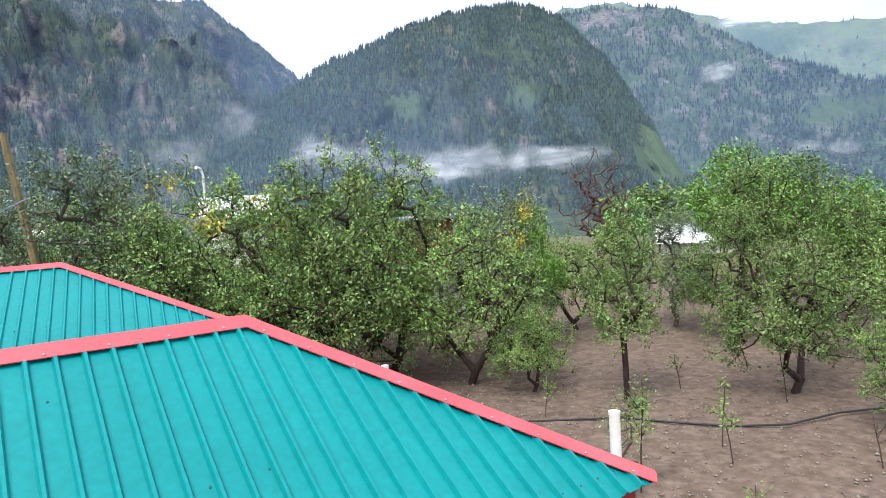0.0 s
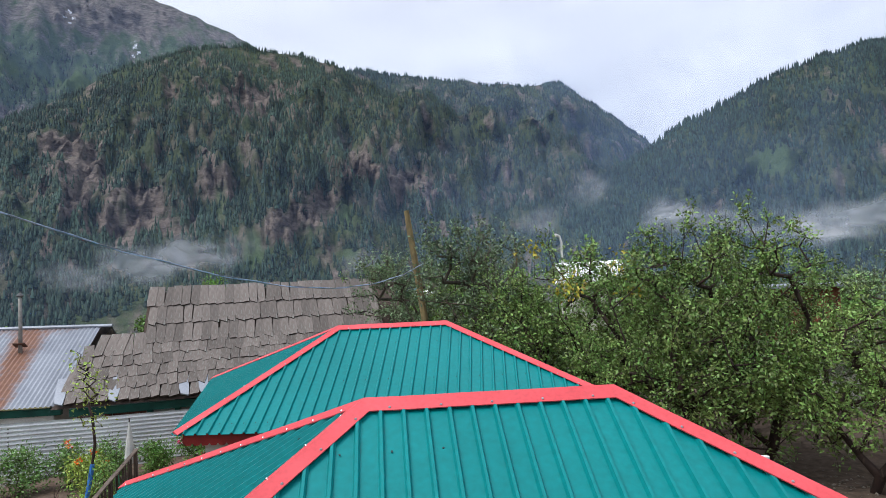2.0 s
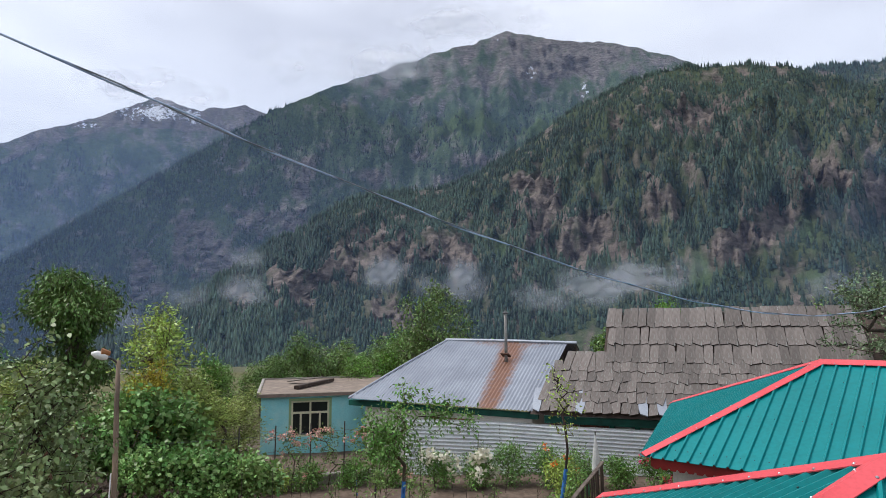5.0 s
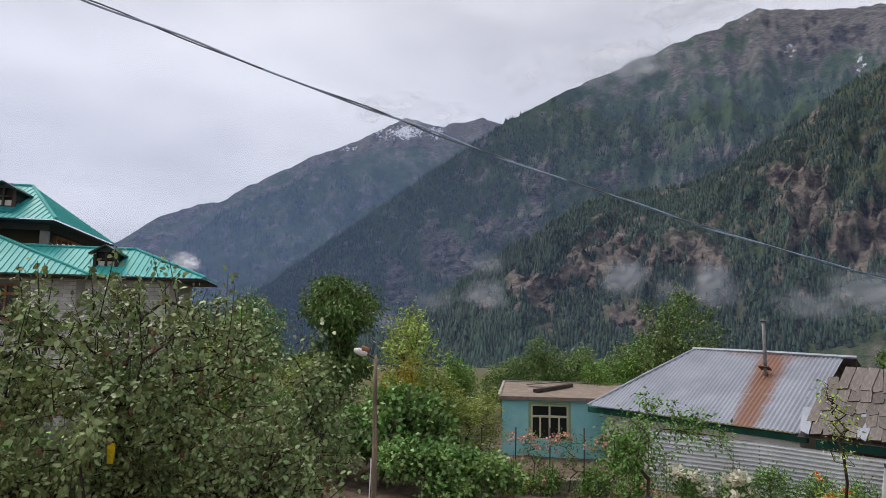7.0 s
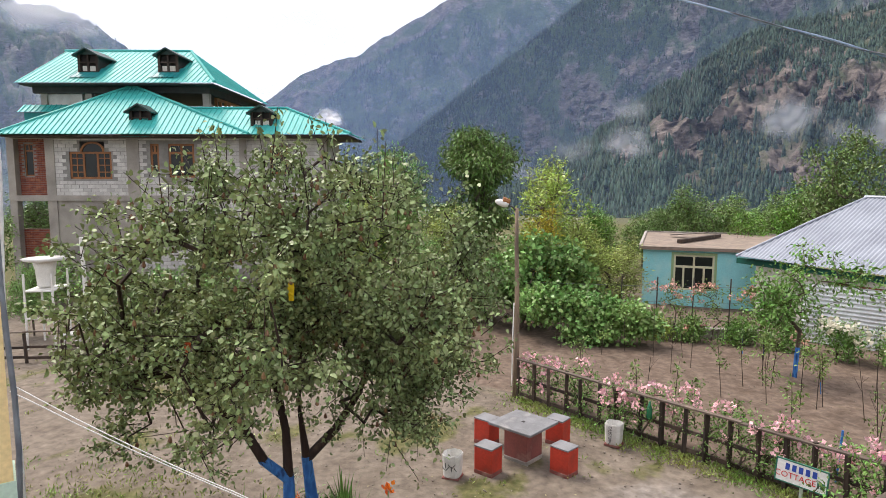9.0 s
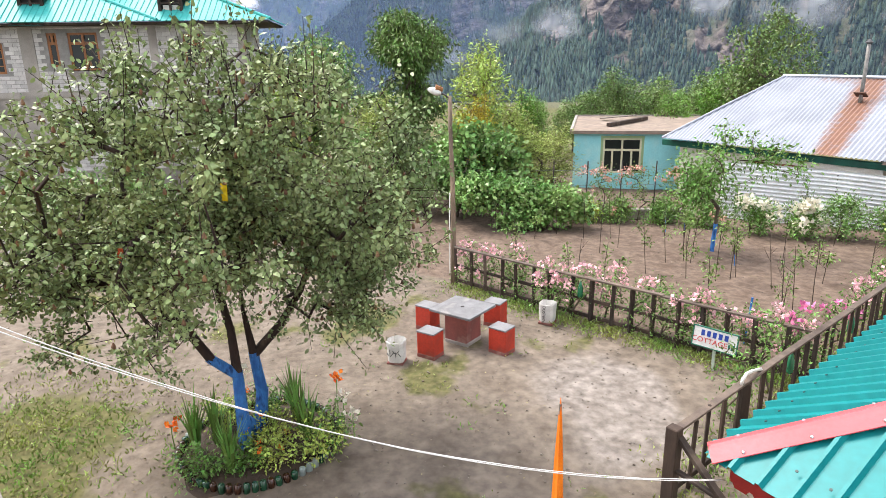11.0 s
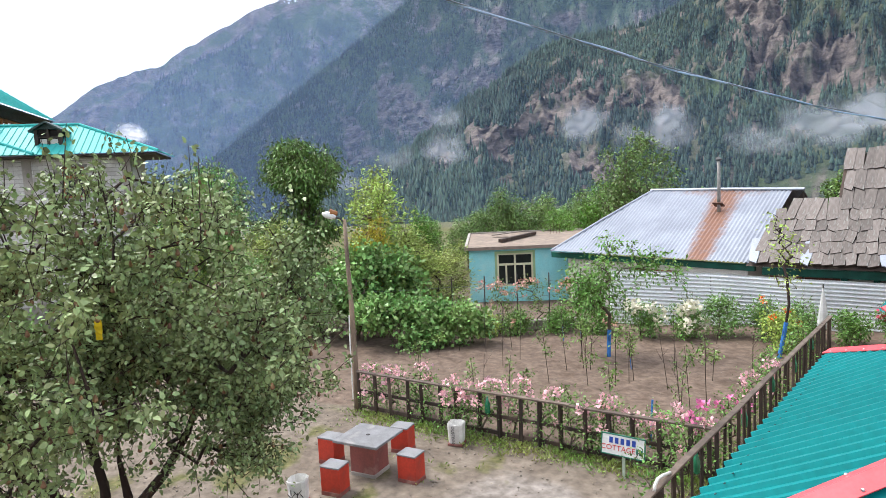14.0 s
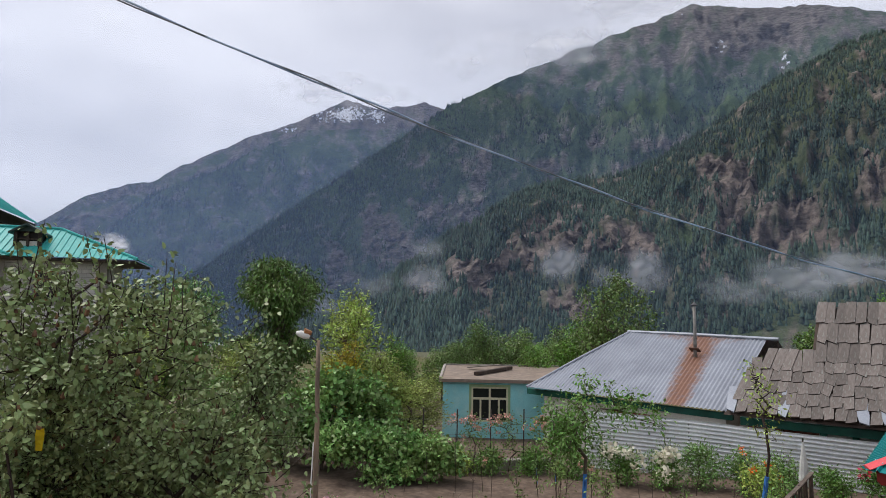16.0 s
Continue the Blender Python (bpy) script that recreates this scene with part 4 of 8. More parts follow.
def window_unit(parent, o, ex, ey, x0, x1, z0, z1, y, frame_mat, cols, transom=0.0, label="", sash=0.05):
    """A framed window: outer frame, mullions, transom and dark panes."""
    w = part("window", slab_box(Geo(), o, ex, ey, x0 - 0.02, x1 + 0.02, y + 0.1, y + 0.12, z0, z1), DARK_VOID, parent, label)
    g = Geo()
    for a, b, c, d in ((x0, x1, z0, z0 + sash), (x0, x1, z1 - sash, z1), (x0, x0 + sash, z0, z1), (x1 - sash, x1, z0, z1)):
        slab_box(g, o, ex, ey, a, b, y, y + 0.06, c, d)
    zt = z1 - transom if transom else z1
    if transom:
        slab_box(g, o, ex, ey, x0, x1, y - 0.005, y + 0.065, zt - sash * 0.6, zt + sash * 0.6)
        slab_box(g, o, ex, ey, (x0 + x1) / 2 - sash / 2, (x0 + x1) / 2 + sash / 2, y, y + 0.06, zt, z1)
    for k in range(1, cols):
        x = x0 + (x1 - x0) * k / cols
        slab_box(g, o, ex, ey, x - sash / 2, x + sash / 2, y - 0.002, y + 0.062, z0, zt)
    part("window_frame", g, frame_mat, w)
    for k in range(cols):
        a, b = x0 + (x1 - x0) * k / cols + sash * 0.5, x0 + (x1 - x0) * (k + 1) / cols - sash * 0.5
        part("pane", slab_box(Geo(), o, ex, ey, a, b, y + 0.025, y + 0.033, z0 + sash, zt - sash * 0.5), DARK_GLASS, w)
    if transom:
        for a, b in ((x0, (x0 + x1) / 2), ((x0 + x1) / 2, x1)):
            part("pane", slab_box(Geo(), o, ex, ey, a + sash, b - sash * 0.6, y + 0.025, y + 0.033, zt + sash * 0.5, z1 - sash), DARK_GLASS, w)
    return w


def aqua_house():
    h = thing("aqua_house", "small aqua-painted house with flat concrete roof slab", "house")
    o = Vector((-29.555, 3.17, 0))
    ex = Vector((0.145, 0.989, 0)).normalized()
    ey = Vector((-ex.y, ex.x, 0))
    hole = (1.28, 2.92, 0.2, 1.74)
    g = wall_with_holes(Geo(), o, ex, ey, 0, 6.0, -1.6, 1.93, [hole])
    slab_box(g, o, ex, ey, 0, 0.2, 0.2, 7.3, -1.6, 1.93)
    slab_box(g, o, ex, ey, 5.8, 6.0, 0.2, 7.3, -1.6, 1.93)
    slab_box(g, o, ex, ey, 0.2, 5.8, 7.1, 7.3, -1.6, 1.93)
    part("wall", g, AQUA_WALL, h)
    part("ceiling_slab", slab_box(Geo(), o, ex, ey, 0.2, 5.8, 0.2, 7.1, 0.0, 0.02), DARK_VOID, h)
    roof = part("roof_slab", slab_box(Geo(), o, ex, ey, -0.18, 6.3, -0.22, 7.6, 1.935, 2.08), mat("stained_brown_concrete", (0.27, 0.21, 0.165), (0.19, 0.15, 0.12), 1.5, 0.9, 0.006, 30, c=(0.33, 0.27, 0.21)), h, "brown-stained bare concrete roof slab")
    g = Geo()
    slab_box(g, o, ex, ey, -0.18, -0.06, -0.22, 7.6, 2.085, 2.14)
    slab_box(g, o, ex, ey, -0.06, 6.3, 7.46, 7.6, 2.085, 2.15)
    part("roof_kerb", g, CONCRETE, roof)
    window_unit(h, o, ex, ey, *hole, 0.04, CREAM_WOOD, 4, 0.52, "cream-framed window with a green surround and dark panes", 0.08)
    g = Geo()
    for a, b, c, d in ((1.18, 3.02, 1.74, 1.84), (1.18, 1.28, 0.15, 1.74), (2.92, 3.02, 0.15, 1.74)):
        slab_box(g, o, ex, ey, a, b, -0.02, 0.03, c, d)
    part("window_surround", g, mat("sage_green_paint", (0.30, 0.42, 0.22), (0.24, 0.35, 0.18), 4, 0.6), h)
    z = Vector((0, 0, 1))
    p = lambda x, y, zz: o + ex * x + ey * y + z * zz
    single("roof_beam", Geo().beam(p(1.5, 1.4, 2.19), p(3.4, 5.0, 2.19), 0.22, 0.16, 0.01), DARK_WOOD, "old dark timber beam lying on the flat roof", "timber")
    single("roof_plank", Geo().beam(p(1.2, 4.8, 2.2), p(2.8, 4.2, 2.4), 0.5, 0.05, 0.01), GREY_WOOD, "grey weathered plank lying on the flat roof", "timber")
    for k in range(4):
        q = p(4.3 + 0.16 * k, 5.5 + 0.1 * (k % 2), 2.05)
        part("rebar", Geo().tube([q, q + Vector((0.01 * k, 0.02, 0.5))], 0.009, 5), mat("rusty_rebar", (0.12, 0.06, 0.04), (0.08, 0.045, 0.03), 9, 0.8), roof)
    return h


def tin_house():
    h = thing("tin_house", "low house under a rust-streaked galvanised corrugated roof", "house")
    el, er, rl, rr = (Vector(p) for p in ((-27.5, 6.5, 1.95), (-21.1, 11.74, 1.88), (-28.24, 11.39, 4.3), (-23.4, 15.16, 4.2)))
    part("roof_sheet", corrugated(el, er, rl, rr, 0.15, 0.055, (6.1, 0.75), RUSTY), RUSTY, h, "corrugated sheet with a broad rust streak")
    e = (er - el).normalized()
    back_l, back_r = el + Vector((-5.2, 6.2, 0)), er + Vector((-5.0, 6.6, 0))
    part("roof_sheet", corrugated(back_r, back_l, rr, rl, 0.24, 0.03, None, GALV, False), GALV, h)
    part("roof_sheet", corrugated(back_l, el, rl, rl, 0.24, 0.03, None, GALV, False), GALV, h)
    d = (rr - rl).normalized()
    part("ridge_cap", Geo().tube([rl - d * 0.1, rl.lerp(rr, 0.5) + Vector((0, 0, 0.02)), rr + d * 0.05], 0.07, 8), GALV, h)
    part("hip_cap", Geo().tube([rl, el.lerp(rl, 0.5) + Vector((0, 0, 0.03)), el], 0.055, 8), GALV, h)
    ey = Vector((-e.y, e.x, 0))
    o = el + ey * 0.55 - Vector((0, 0, el.z))
    g = wall_with_holes(Geo(), o, e, ey, 0.5, 8.0, -1.5, 1.62, [(3.6, 5.6, 0.4, 1.4)])
    slab_box(g, o, e, ey, 7.8, 8.0, 0.2, 7.5, -1.5, 2.0)
    part("wall", g, WHITE_PLASTER, h, "whitewashed wall")
    window_unit(h, o, e, ey, 3.6, 5.6, 0.4, 1.4, 0.04, mat("red_brown_frame", (0.22, 0.07, 0.045), (0.16, 0.05, 0.03), 5, 0.6), 2, 0.0, "red-brown framed window under the eave", 0.09)
    part("eave_beam", slab_box(Geo(), o, e, ey, -0.3, 8.25, -0.12, 0.06, 1.6, 1.82), GREEN_WOOD, h, "dark green painted eave beam")
    g = Geo()
    g.face(rr - Vector((0, 0, 0.06)), back_r - Vector((0, 0, 0.06)), er - Vector((0, 0, 0.06)))
    part("gable", g, DARK_WOOD, h, "dark boarded gable end")
    # stove pipe with cowl
    c = Vector((-24.6, 12.5, 3.3))
    pipe = thing("stove_pipe", "tall grey stove pipe with a conical cowl on the tin roof", "chimney")
    part("pipe", Geo().tube([c, c + Vector((0.02, 0.0, 1.2)), c + Vector((0, 0, 2.15))], [0.07, 0.065, 0.065], 10), mat("dull_grey_pipe", (0.27, 0.26, 0.24), (0.18, 0.17, 0.155), 6, 0.6, metal=0.2), pipe, smooth=True)
    part("cowl", Geo().tube([c + Vector((0, 0, 2.12)), c + Vector((0, 0, 2.17)), c + Vector((0, 0, 2.28))], [0.08, 0.13, 0.02], 10), mat("sooty_steel", (0.1, 0.1, 0.1)), pipe)
    part("collar", Geo().box((0.4, 0.3, 0.04), Matrix.Translation(c + Vector((0.02, -0.02, 0.42))) @ Matrix.Rotation(radians(39), 4, "Z") @ Matrix.Rotation(radians(-30), 4, "X"), 0.01), mat("rusty_rebar", (0.12, 0.06, 0.04)), pipe)
    return h


def shingle_house():
    h = thing("shingle_house", "old timber house under a steep weathered wooden shingle roof", "house")
    ex = Vector((0.695, 0.719, 0))
    ey = Vector((-0.719, 0.695, 0))
    o = Vector((-19.1, 13.0, 0))
    # eave, knee and ridge in the roof's own frame: (y, z)
    eave, knee, ridge = (0.0, 1.9), (1.95, 3.5), (4.0, 5.4)
    P = lambda x, y, z: o + ex * x + ey * y + Vector((0, 0, z))
    deck = Geo()
    for (y0, z0), (y1, z1), xa, xb in ((eave, knee, -2.3, -1.2), (knee, ridge, 0.0, 0.0)):
        deck.face(P(xa, y0, z0 - 0.05), P(9.5, y0, z0 - 0.05), P(9.5, y1, z1 - 0.05), P(xb, y1, z1 - 0.05))
    deck.face(P(0, ridge[0], ridge[1] - 0.05), P(9.5, ridge[0], ridge[1] - 0.05), P(9.5, 8.0, 1.9), P(0, 8.0, 1.9))
    roof = part("roof", deck, DARK_WOOD, h, "dark roof boarding")
    part("gable", (lambda g: (g.face(P(0.05, knee[0], knee[1] - 0.1), P(0.05, ridge[0], ridge[1] - 0.08), P(0.05, 7.0, 2.6)), g)[1])(Geo()), DARK_WOOD, h)
    rng = random.Random(5)
    kinds = []
    for k in range(7):
        bm = bmesh.new()
        w, cut = 0.3 * rng.uniform(0.93, 1.06), rng.uniform(-0.2, 0.2)
        taper = rng.uniform(-0.01, 0.05)
        low = [(-w / 2 + taper, 0.03 + cut * 0.3), (w / 2 - taper * rng.random(), -0.03 - cut * 0.4)]
        lean = rng.uniform(-0.05, 0.05)
        pts = [low[0], low[1], (w / 2 + lean * 0.3, 0.3), (w / 2 + lean, 1.12), (-w / 2 + lean, 1.12), (-w / 2 + lean * 0.3, 0.3)]
        bot = [bm.verts.new((x, y, 0.0)) for x, y in pts]
        top = [bm.verts.new((x, y, 0.05)) for x, y in pts]
        bm.faces.new(top)
        for i in range(6):
            bm.faces.new((bot[i], bot[(i + 1) % 6], top[(i + 1) % 6], top[i]))
        me = bpy.data.meshes.new("shingle")
        bm.to_mesh(me)
        bm.free()
        me.materials.append(SHINGLE)
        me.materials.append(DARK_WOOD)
        # edges take the dark wood to paint the shadow lines between courses
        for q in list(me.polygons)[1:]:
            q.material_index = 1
        kinds.append(me)
    silver = kinds[0].copy()
    silver.materials.clear()
    silver.materials.append(GALV)
    silver.materials.append(DARK_WOOD)
    for rows, (y0, z0), (y1, z1), left in ((5, eave, knee, (-2.2, -1.2)), (3, knee, ridge, (0.1, 0.1))):
        slope = math.atan2(z1 - z0, y1 - y0)
        for r in range(rows):
            t = r / rows
            y, z = y0 + (y1 - y0) * t, z0 + (z1 - z0) * t
            x = left[0] + (left[1] - left[0]) * t + rng.uniform(0, 0.2)
            while x < 8.6:
                shing = silver if (left[0] < 0 and r == 0 and rng.random() < 0.25) else rng.choice(kinds)
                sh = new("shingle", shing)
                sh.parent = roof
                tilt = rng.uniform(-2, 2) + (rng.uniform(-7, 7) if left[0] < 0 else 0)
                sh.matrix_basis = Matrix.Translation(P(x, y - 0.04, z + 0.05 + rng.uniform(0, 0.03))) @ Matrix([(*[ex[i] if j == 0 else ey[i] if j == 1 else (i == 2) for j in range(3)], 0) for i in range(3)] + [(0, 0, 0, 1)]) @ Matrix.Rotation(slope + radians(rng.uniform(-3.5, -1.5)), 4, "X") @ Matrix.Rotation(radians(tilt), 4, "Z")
                x += rng.uniform(0.285, 0.325)
    # ragged end shingles
    part("ridge_board", Geo().beam(P(0, ridge[0] + 0.05, ridge[1] + 0.0), P(9.5, ridge[0] + 0.05, ridge[1] + 0.0), 0.12, 0.05, 0.01), GREY_WOOD, h)
    g = Geo()
    slab_box(g, o, ex, ey, -1.6, 9.2, 0.9, 1.05, -1.5, 1.75)
    part("wall", g, WHITE_PLASTER, h, "whitewashed wall panels")
    for x in (-1.7, -0.9, 0.35, 1.2, 3.2, 5.2):
        part("post", slab_box(Geo(), o, ex, ey, x, x + 0.16, 0.6, 0.88, -1.5, 1.8), GREEN_WOOD if x > 0 else mat("red_brown_frame", (0.22, 0.07, 0.045)), h)
    part("eave_beam", slab_box(Geo(), o, ex, ey, -1.9, 9.3, 0.5, 0.75, 1.5, 1.75), GREEN_WOOD, h, "dark green painted eave beam")
    part("shutter", slab_box(Geo(), o, ex, ey, -0.7, 0.3, 0.8, 0.86, -0.4, 1.45), mat("red_brown_frame", (0.22, 0.07, 0.045)), h, "red-brown wooden shutter")
    return h


def sheet_fence():
    pts = [Vector(p) for p in ((-22.9, 5.6, 0.0), (-22.1, 7.2, -0.15), (-20.7, 10.15, -0.25), (-19.2, 12.4, -0.32), (-17.75, 14.75, -0.45), (-15.0, 18.2, -0.6))]
    tops = [1.9, 1.79, 1.69, 1.57, 1.47, 1.35]
    f = thing("sheet_fence", "fence of horizontal white corrugated metal sheets", "fence")
    for k in range(1, 5):
        a, b = pts[k], pts[k + 1]
        ta, tb = Vector((a.x, a.y, tops[k])), Vector((b.x, b.y, tops[k + 1]))
        d = (b - a).normalized()
        n = Vector((-d.y, d.x, 0))
        rows, cols = 76, 8
        verts = []
        for i in range(rows + 1):
            for j in range(cols + 1):
                p = a.lerp(b, j / cols).lerp(ta.lerp(tb, j / cols), i / rows)
                verts.append(p + n * (0.055 * math.sin(2 * math.pi * (i + 0.5) / 4.9) + 0.03 * noise.noise(p * 0.8)))
        idx = np.arange((rows + 1) * (cols + 1)).reshape(rows + 1, cols + 1)
        faces = np.stack([idx[:-1, :-1], idx[:-1, 1:], idx[1:, 1:], idx[1:, :-1]], 2).reshape(-1, 4)
        part("sheet", mesh_np("sheet", verts, faces, WHITE_SHEET, True), WHITE_SHEET, f)
        part("post", Geo().beam(a + n * 0.08, ta + n * 0.08 - Vector((0, 0, 0.1)), 0.08, 0.08), DARK_WOOD, f)
    return f


def block_course(o, ex, ey, x0, x1, z0, z1, holes, bw, bh, y=-0.02):
    """Blocks in stretcher bond, each proud of the joints."""
    g = Geo()
    row, z = 0, z0
    rng = random.Random(int(x0 * 10 + z0 * 7))
    while z < z1 - 0.02:
        x = x0 - (bw / 2 if row % 2 else 0)
        while x < x1:
            a, b, t = max(x, x0), min(x + bw - 0.015, x1), min(z + bh - 0.015, z1)
            if b - a > 0.03 and not any(a < h[1] and b > h[0] and z < h[3] and t > h[2] for h in holes):
                dy = rng.uniform(-0.006, 0.006)
                p = [o + ex * xx + ey * (y + dy) + Vector((0, 0, zz)) for xx, zz in ((a, z), (b, z), (b, t), (a, t))]
                q = [v + ey * 0.03 for v in p]
                g.face(*p)
                for i in range(4):
                    g.face(p[i], q[i], q[(i + 1) % 4], p[(i + 1) % 4])
            x += bw
        row += 1
        z += bh
    return g


def dormer(parent, o, ex, ey, x, y, z, w=1.1, hgt=0.95, slope=0.5):
    d = part("dormer", slab_box(Geo(), o, ex, ey, x - w / 2, x + w / 2, y + 0.15, y + 1.6, z, z + hgt), DARK_VOID, parent, "small dark wooden dormer with a gabled hood")
    g = Geo()
    for sx in (-1, 1):
        slab_box(g, o, ex, ey, x + sx * w / 2 - 0.06, x + sx * w / 2 + 0.06, y, y + 0.12, z, z + hgt)
    slab_box(g, o, ex, ey, x - w / 2, x + w / 2, y, y + 0.1, z, z + 0.09)
    slab_box(g, o, ex, ey, x - w / 2, x + w / 2, y, y + 0.1, z + hgt * 0.55, z + hgt * 0.62)
    slab_box(g, o, ex, ey, x - 0.04, x + 0.04, y, y + 0.1, z, z + hgt)
    part("dormer_frame", g, DARK_WOOD, d)
    # light behind the open frame, put in as a pale panel
    part("dormer_sill", slab_box(Geo(), o, ex, ey, x - w * 0.36, x + w * 0.36, y + 0.1, y + 0.14, z + 0.09, z + 0.34), WHITE_PLASTER, d, "pale panel painted for the light behind the dormer opening")
    P = lambda xx, yy, zz: o + ex * xx + ey * yy + Vector((0, 0, zz))
    # bright sheet apron on the roof before the opening
    yb = y - 0.62
    apron = roof_face(P(x - w * 0.78, yb, z - 0.62 * slope), P(x + w * 0.78, yb, z - 0.62 * slope), P(x - w * 0.78, y + 0.5, z + 0.5 * slope), P(x + w * 0.78, y + 0.5, z + 0.5 * slope), 0.24, 0.02, 0.045)
    part("apron", apron, TEAL_SHEET, d, "deeper teal sheet apron")
    g = Geo()
    for sx in (-1, 1):
        a = [P(x, y - 0.25, z + hgt + 0.3), P(x, y + 1.9, z + hgt + 0.3), P(x + sx * w * 0.72, y + 1.9, z + hgt - 0.05), P(x + sx * w * 0.72, y - 0.25, z + hgt - 0.05)]
        g.face(*a)
        b = [p - Vector((0, 0, 0.07)) for p in a]
        g.face(*reversed(b))
        for i in range(4):
            g.face(a[i], b[i], b[(i + 1) % 4], a[(i + 1) % 4])
    g.face(P(x - w / 2, y, z + hgt), P(x + w / 2, y, z + hgt), P(x, y, z + hgt + 0.24))
    part("hood", g, mat("dark_green_black_sheet", (0.02, 0.05, 0.045), (0.015, 0.035, 0.03), 2, 0.5), d)


def big_house():
    h = thing("guest_house", "unfinished three-storey block guest house with pale teal metal roofs", "house")
    o = Vector((-23.82, -23.34, 0.2))
    ex = Vector((-0.19, 0.982, 0)).normalized()
    ey = Vector((-ex.y, ex.x, 0))
    P = lambda x, y, z: o + ex * x + ey * y + Vector((0, 0, z))
    y = 0.9
    upper = [(1.95, 3.79, 4.77, 5.95), (5.5, 5.88, 5.0, 6.3), (6.29, 7.42, 4.83, 6.3), (10.73, 11.53, 5.0, 6.2)]
    lower = [(5.6, 6.0, 2.0, 3.3), (6.3, 7.8, 2.1, 3.3), (10.6, 11.6, 2.1, 3.4)]
    arch = (2.42, 3.5, 5.95, 6.4)
    part("wall", wall_with_holes(Geo(), o, ex, ey, 1.3, 13.2, 4.05, 6.5, upper + [arch], y, 0.2), MORTAR, h)
    part("wall", wall_with_holes(Geo(), o, ex, ey, 0.95, 13.2, -0.6, 3.8, lower, y, 0.2), CONCRETE, h, "raw grey concrete ground floor wall")
    for a, b in ((1.32, 4.48), (5.02, 13.1)):
        blocks = part("block_course", block_course(o, ex, ey, a, b, 4.05, 6.5, [(q[0] - 0.03, q[1] + 0.03, q[2] - 0.05, q[3]) for q in upper + [arch]], 0.34, 0.16, y - 0.02), BLOCK, h, "pale concrete blocks with open joints")
        blocks["kind"] = "stuff"
    blocks = part("block_course", block_course(o, ex, ey, 5.02, 13.1, 0.8, 3.8, [(q[0] - 0.03, q[1] + 0.03, q[2] - 0.05, q[3]) for q in lower], 0.34, 0.16, y - 0.02), BLOCK, h)
    blocks["kind"] = "stuff"
    # side wall towards the river
    part("wall", slab_box(Geo(), o, ex, ey, 13.0, 13.2, y + 0.2, 4.4, -0.6, 6.5), BLOCK, h)
    part("wall", slab_box(Geo(), o, ex, ey, 9.4, 13.0, 4.2, 4.4, -0.6, 6.5), BLOCK, h)
    part("wall", slab_box(Geo(), o, ex, ey, 9.2, 9.4, 4.4, 9.3, -0.6, 6.5), BLOCK, h)
    part("wall", slab_box(Geo(), o, ex, ey, -0.7, 9.4, 9.3, 9.5, -0.6, 6.5), CONCRETE, h)
    part("floor_slab", slab_box(slab_box(Geo(), o, ex, ey, -0.75, 9.4, y - 0.08, 9.5, 3.8, 4.05), o, ex, ey, 9.4, 13.25, y - 0.08, 4.4, 3.8, 4.05), CONCRETE, h, "concrete floor band")
    part("floor_slab", slab_box(slab_box(Geo(), o, ex, ey, -0.75, 9.4, y - 0.06, 9.5, 6.5, 6.62), o, ex, ey, 9.4, 13.25, y - 0.06, 4.4, 6.5, 6.62), CONCRETE, h)
    for x, w in ((-0.75, 0.32), (0.92, 0.4), (4.48, 0.54), (9.4, 0.32), (12.9, 0.32)):
        part("column", slab_box(Geo(), o, ex, ey, x, x + w, y - 0.05, y + 0.3, -0.6, 6.5), CONCRETE, h)
    # recessed brick bay with an open passage below
    hole = [(-0.2, 0.2, 4.9, 6.3)]
    part("bay_wall", wall_with_holes(Geo(), o, ex, ey, -0.43, 0.92, 4.05, 6.5, hole, y + 0.3, 0.15), MORTAR, h)
    bricks = part("brick_course", block_course(o, ex, ey, -0.43, 0.92, 4.05, 6.5, hole, 0.22, 0.08, y + 0.28), BRICK, h, "red bricks")
    bricks["kind"] = "stuff"
    bricks = part("brick_course", block_course(o, ex, ey, -0.43, 0.92, 1.0, 2.55, [], 0.22, 0.08, y + 0.28), BRICK, h, "red bricks")
    bricks["kind"] = "stuff"
    part("bay_wall", slab_box(Geo(), o, ex, ey, -0.43, 0.92, y + 0.3, y + 0.45, -0.6, 2.55), MORTAR, h)
    window_unit(h, o, ex, ey, -0.2, 0.2, 4.9, 6.3, y + 0.35, BROWN_WOOD, 1, 0.3, "narrow brown window")
    for k, q in enumerate(upper):
        window_unit(h, o, ex, ey, *q, y + 0.03, BROWN_WOOD, (3, 1, 2, 1)[k], 0.0 if k == 0 else 0.4, "brown wooden window frame", 0.09)
    # small glazing bars in the side sashes of the wide window
    for x0, x1 in ((2.02, 2.52), (3.22, 3.72)):
        g = Geo()
        for k in range(1, 4):
            slab_box(g, o, ex, ey, x0, x1, y + 0.035, y + 0.06, 4.77 + k * 0.3 - 0.02, 4.77 + k * 0.3 + 0.02)
        slab_box(g, o, ex, ey, (x0 + x1) / 2 - 0.02, (x0 + x1) / 2 + 0.02, y + 0.034, y + 0.061, 4.86, 5.86)
        part("glazing_bar", g, BROWN_WOOD, h)
    for k, q in enumerate(lower):
        window_unit(h, o, ex, ey, *q, y + 0.03, mat("white_window_frame", (0.6, 0.6, 0.58)) if k else BROWN_WOOD, (1, 3, 2)[k], 0.4, "window in the ground floor wall", 0.07)
    # the arch over the wide window
    g, glass = Geo(), Geo()
    c = P(2.96, y + 0.02, 5.96)
    n = 12
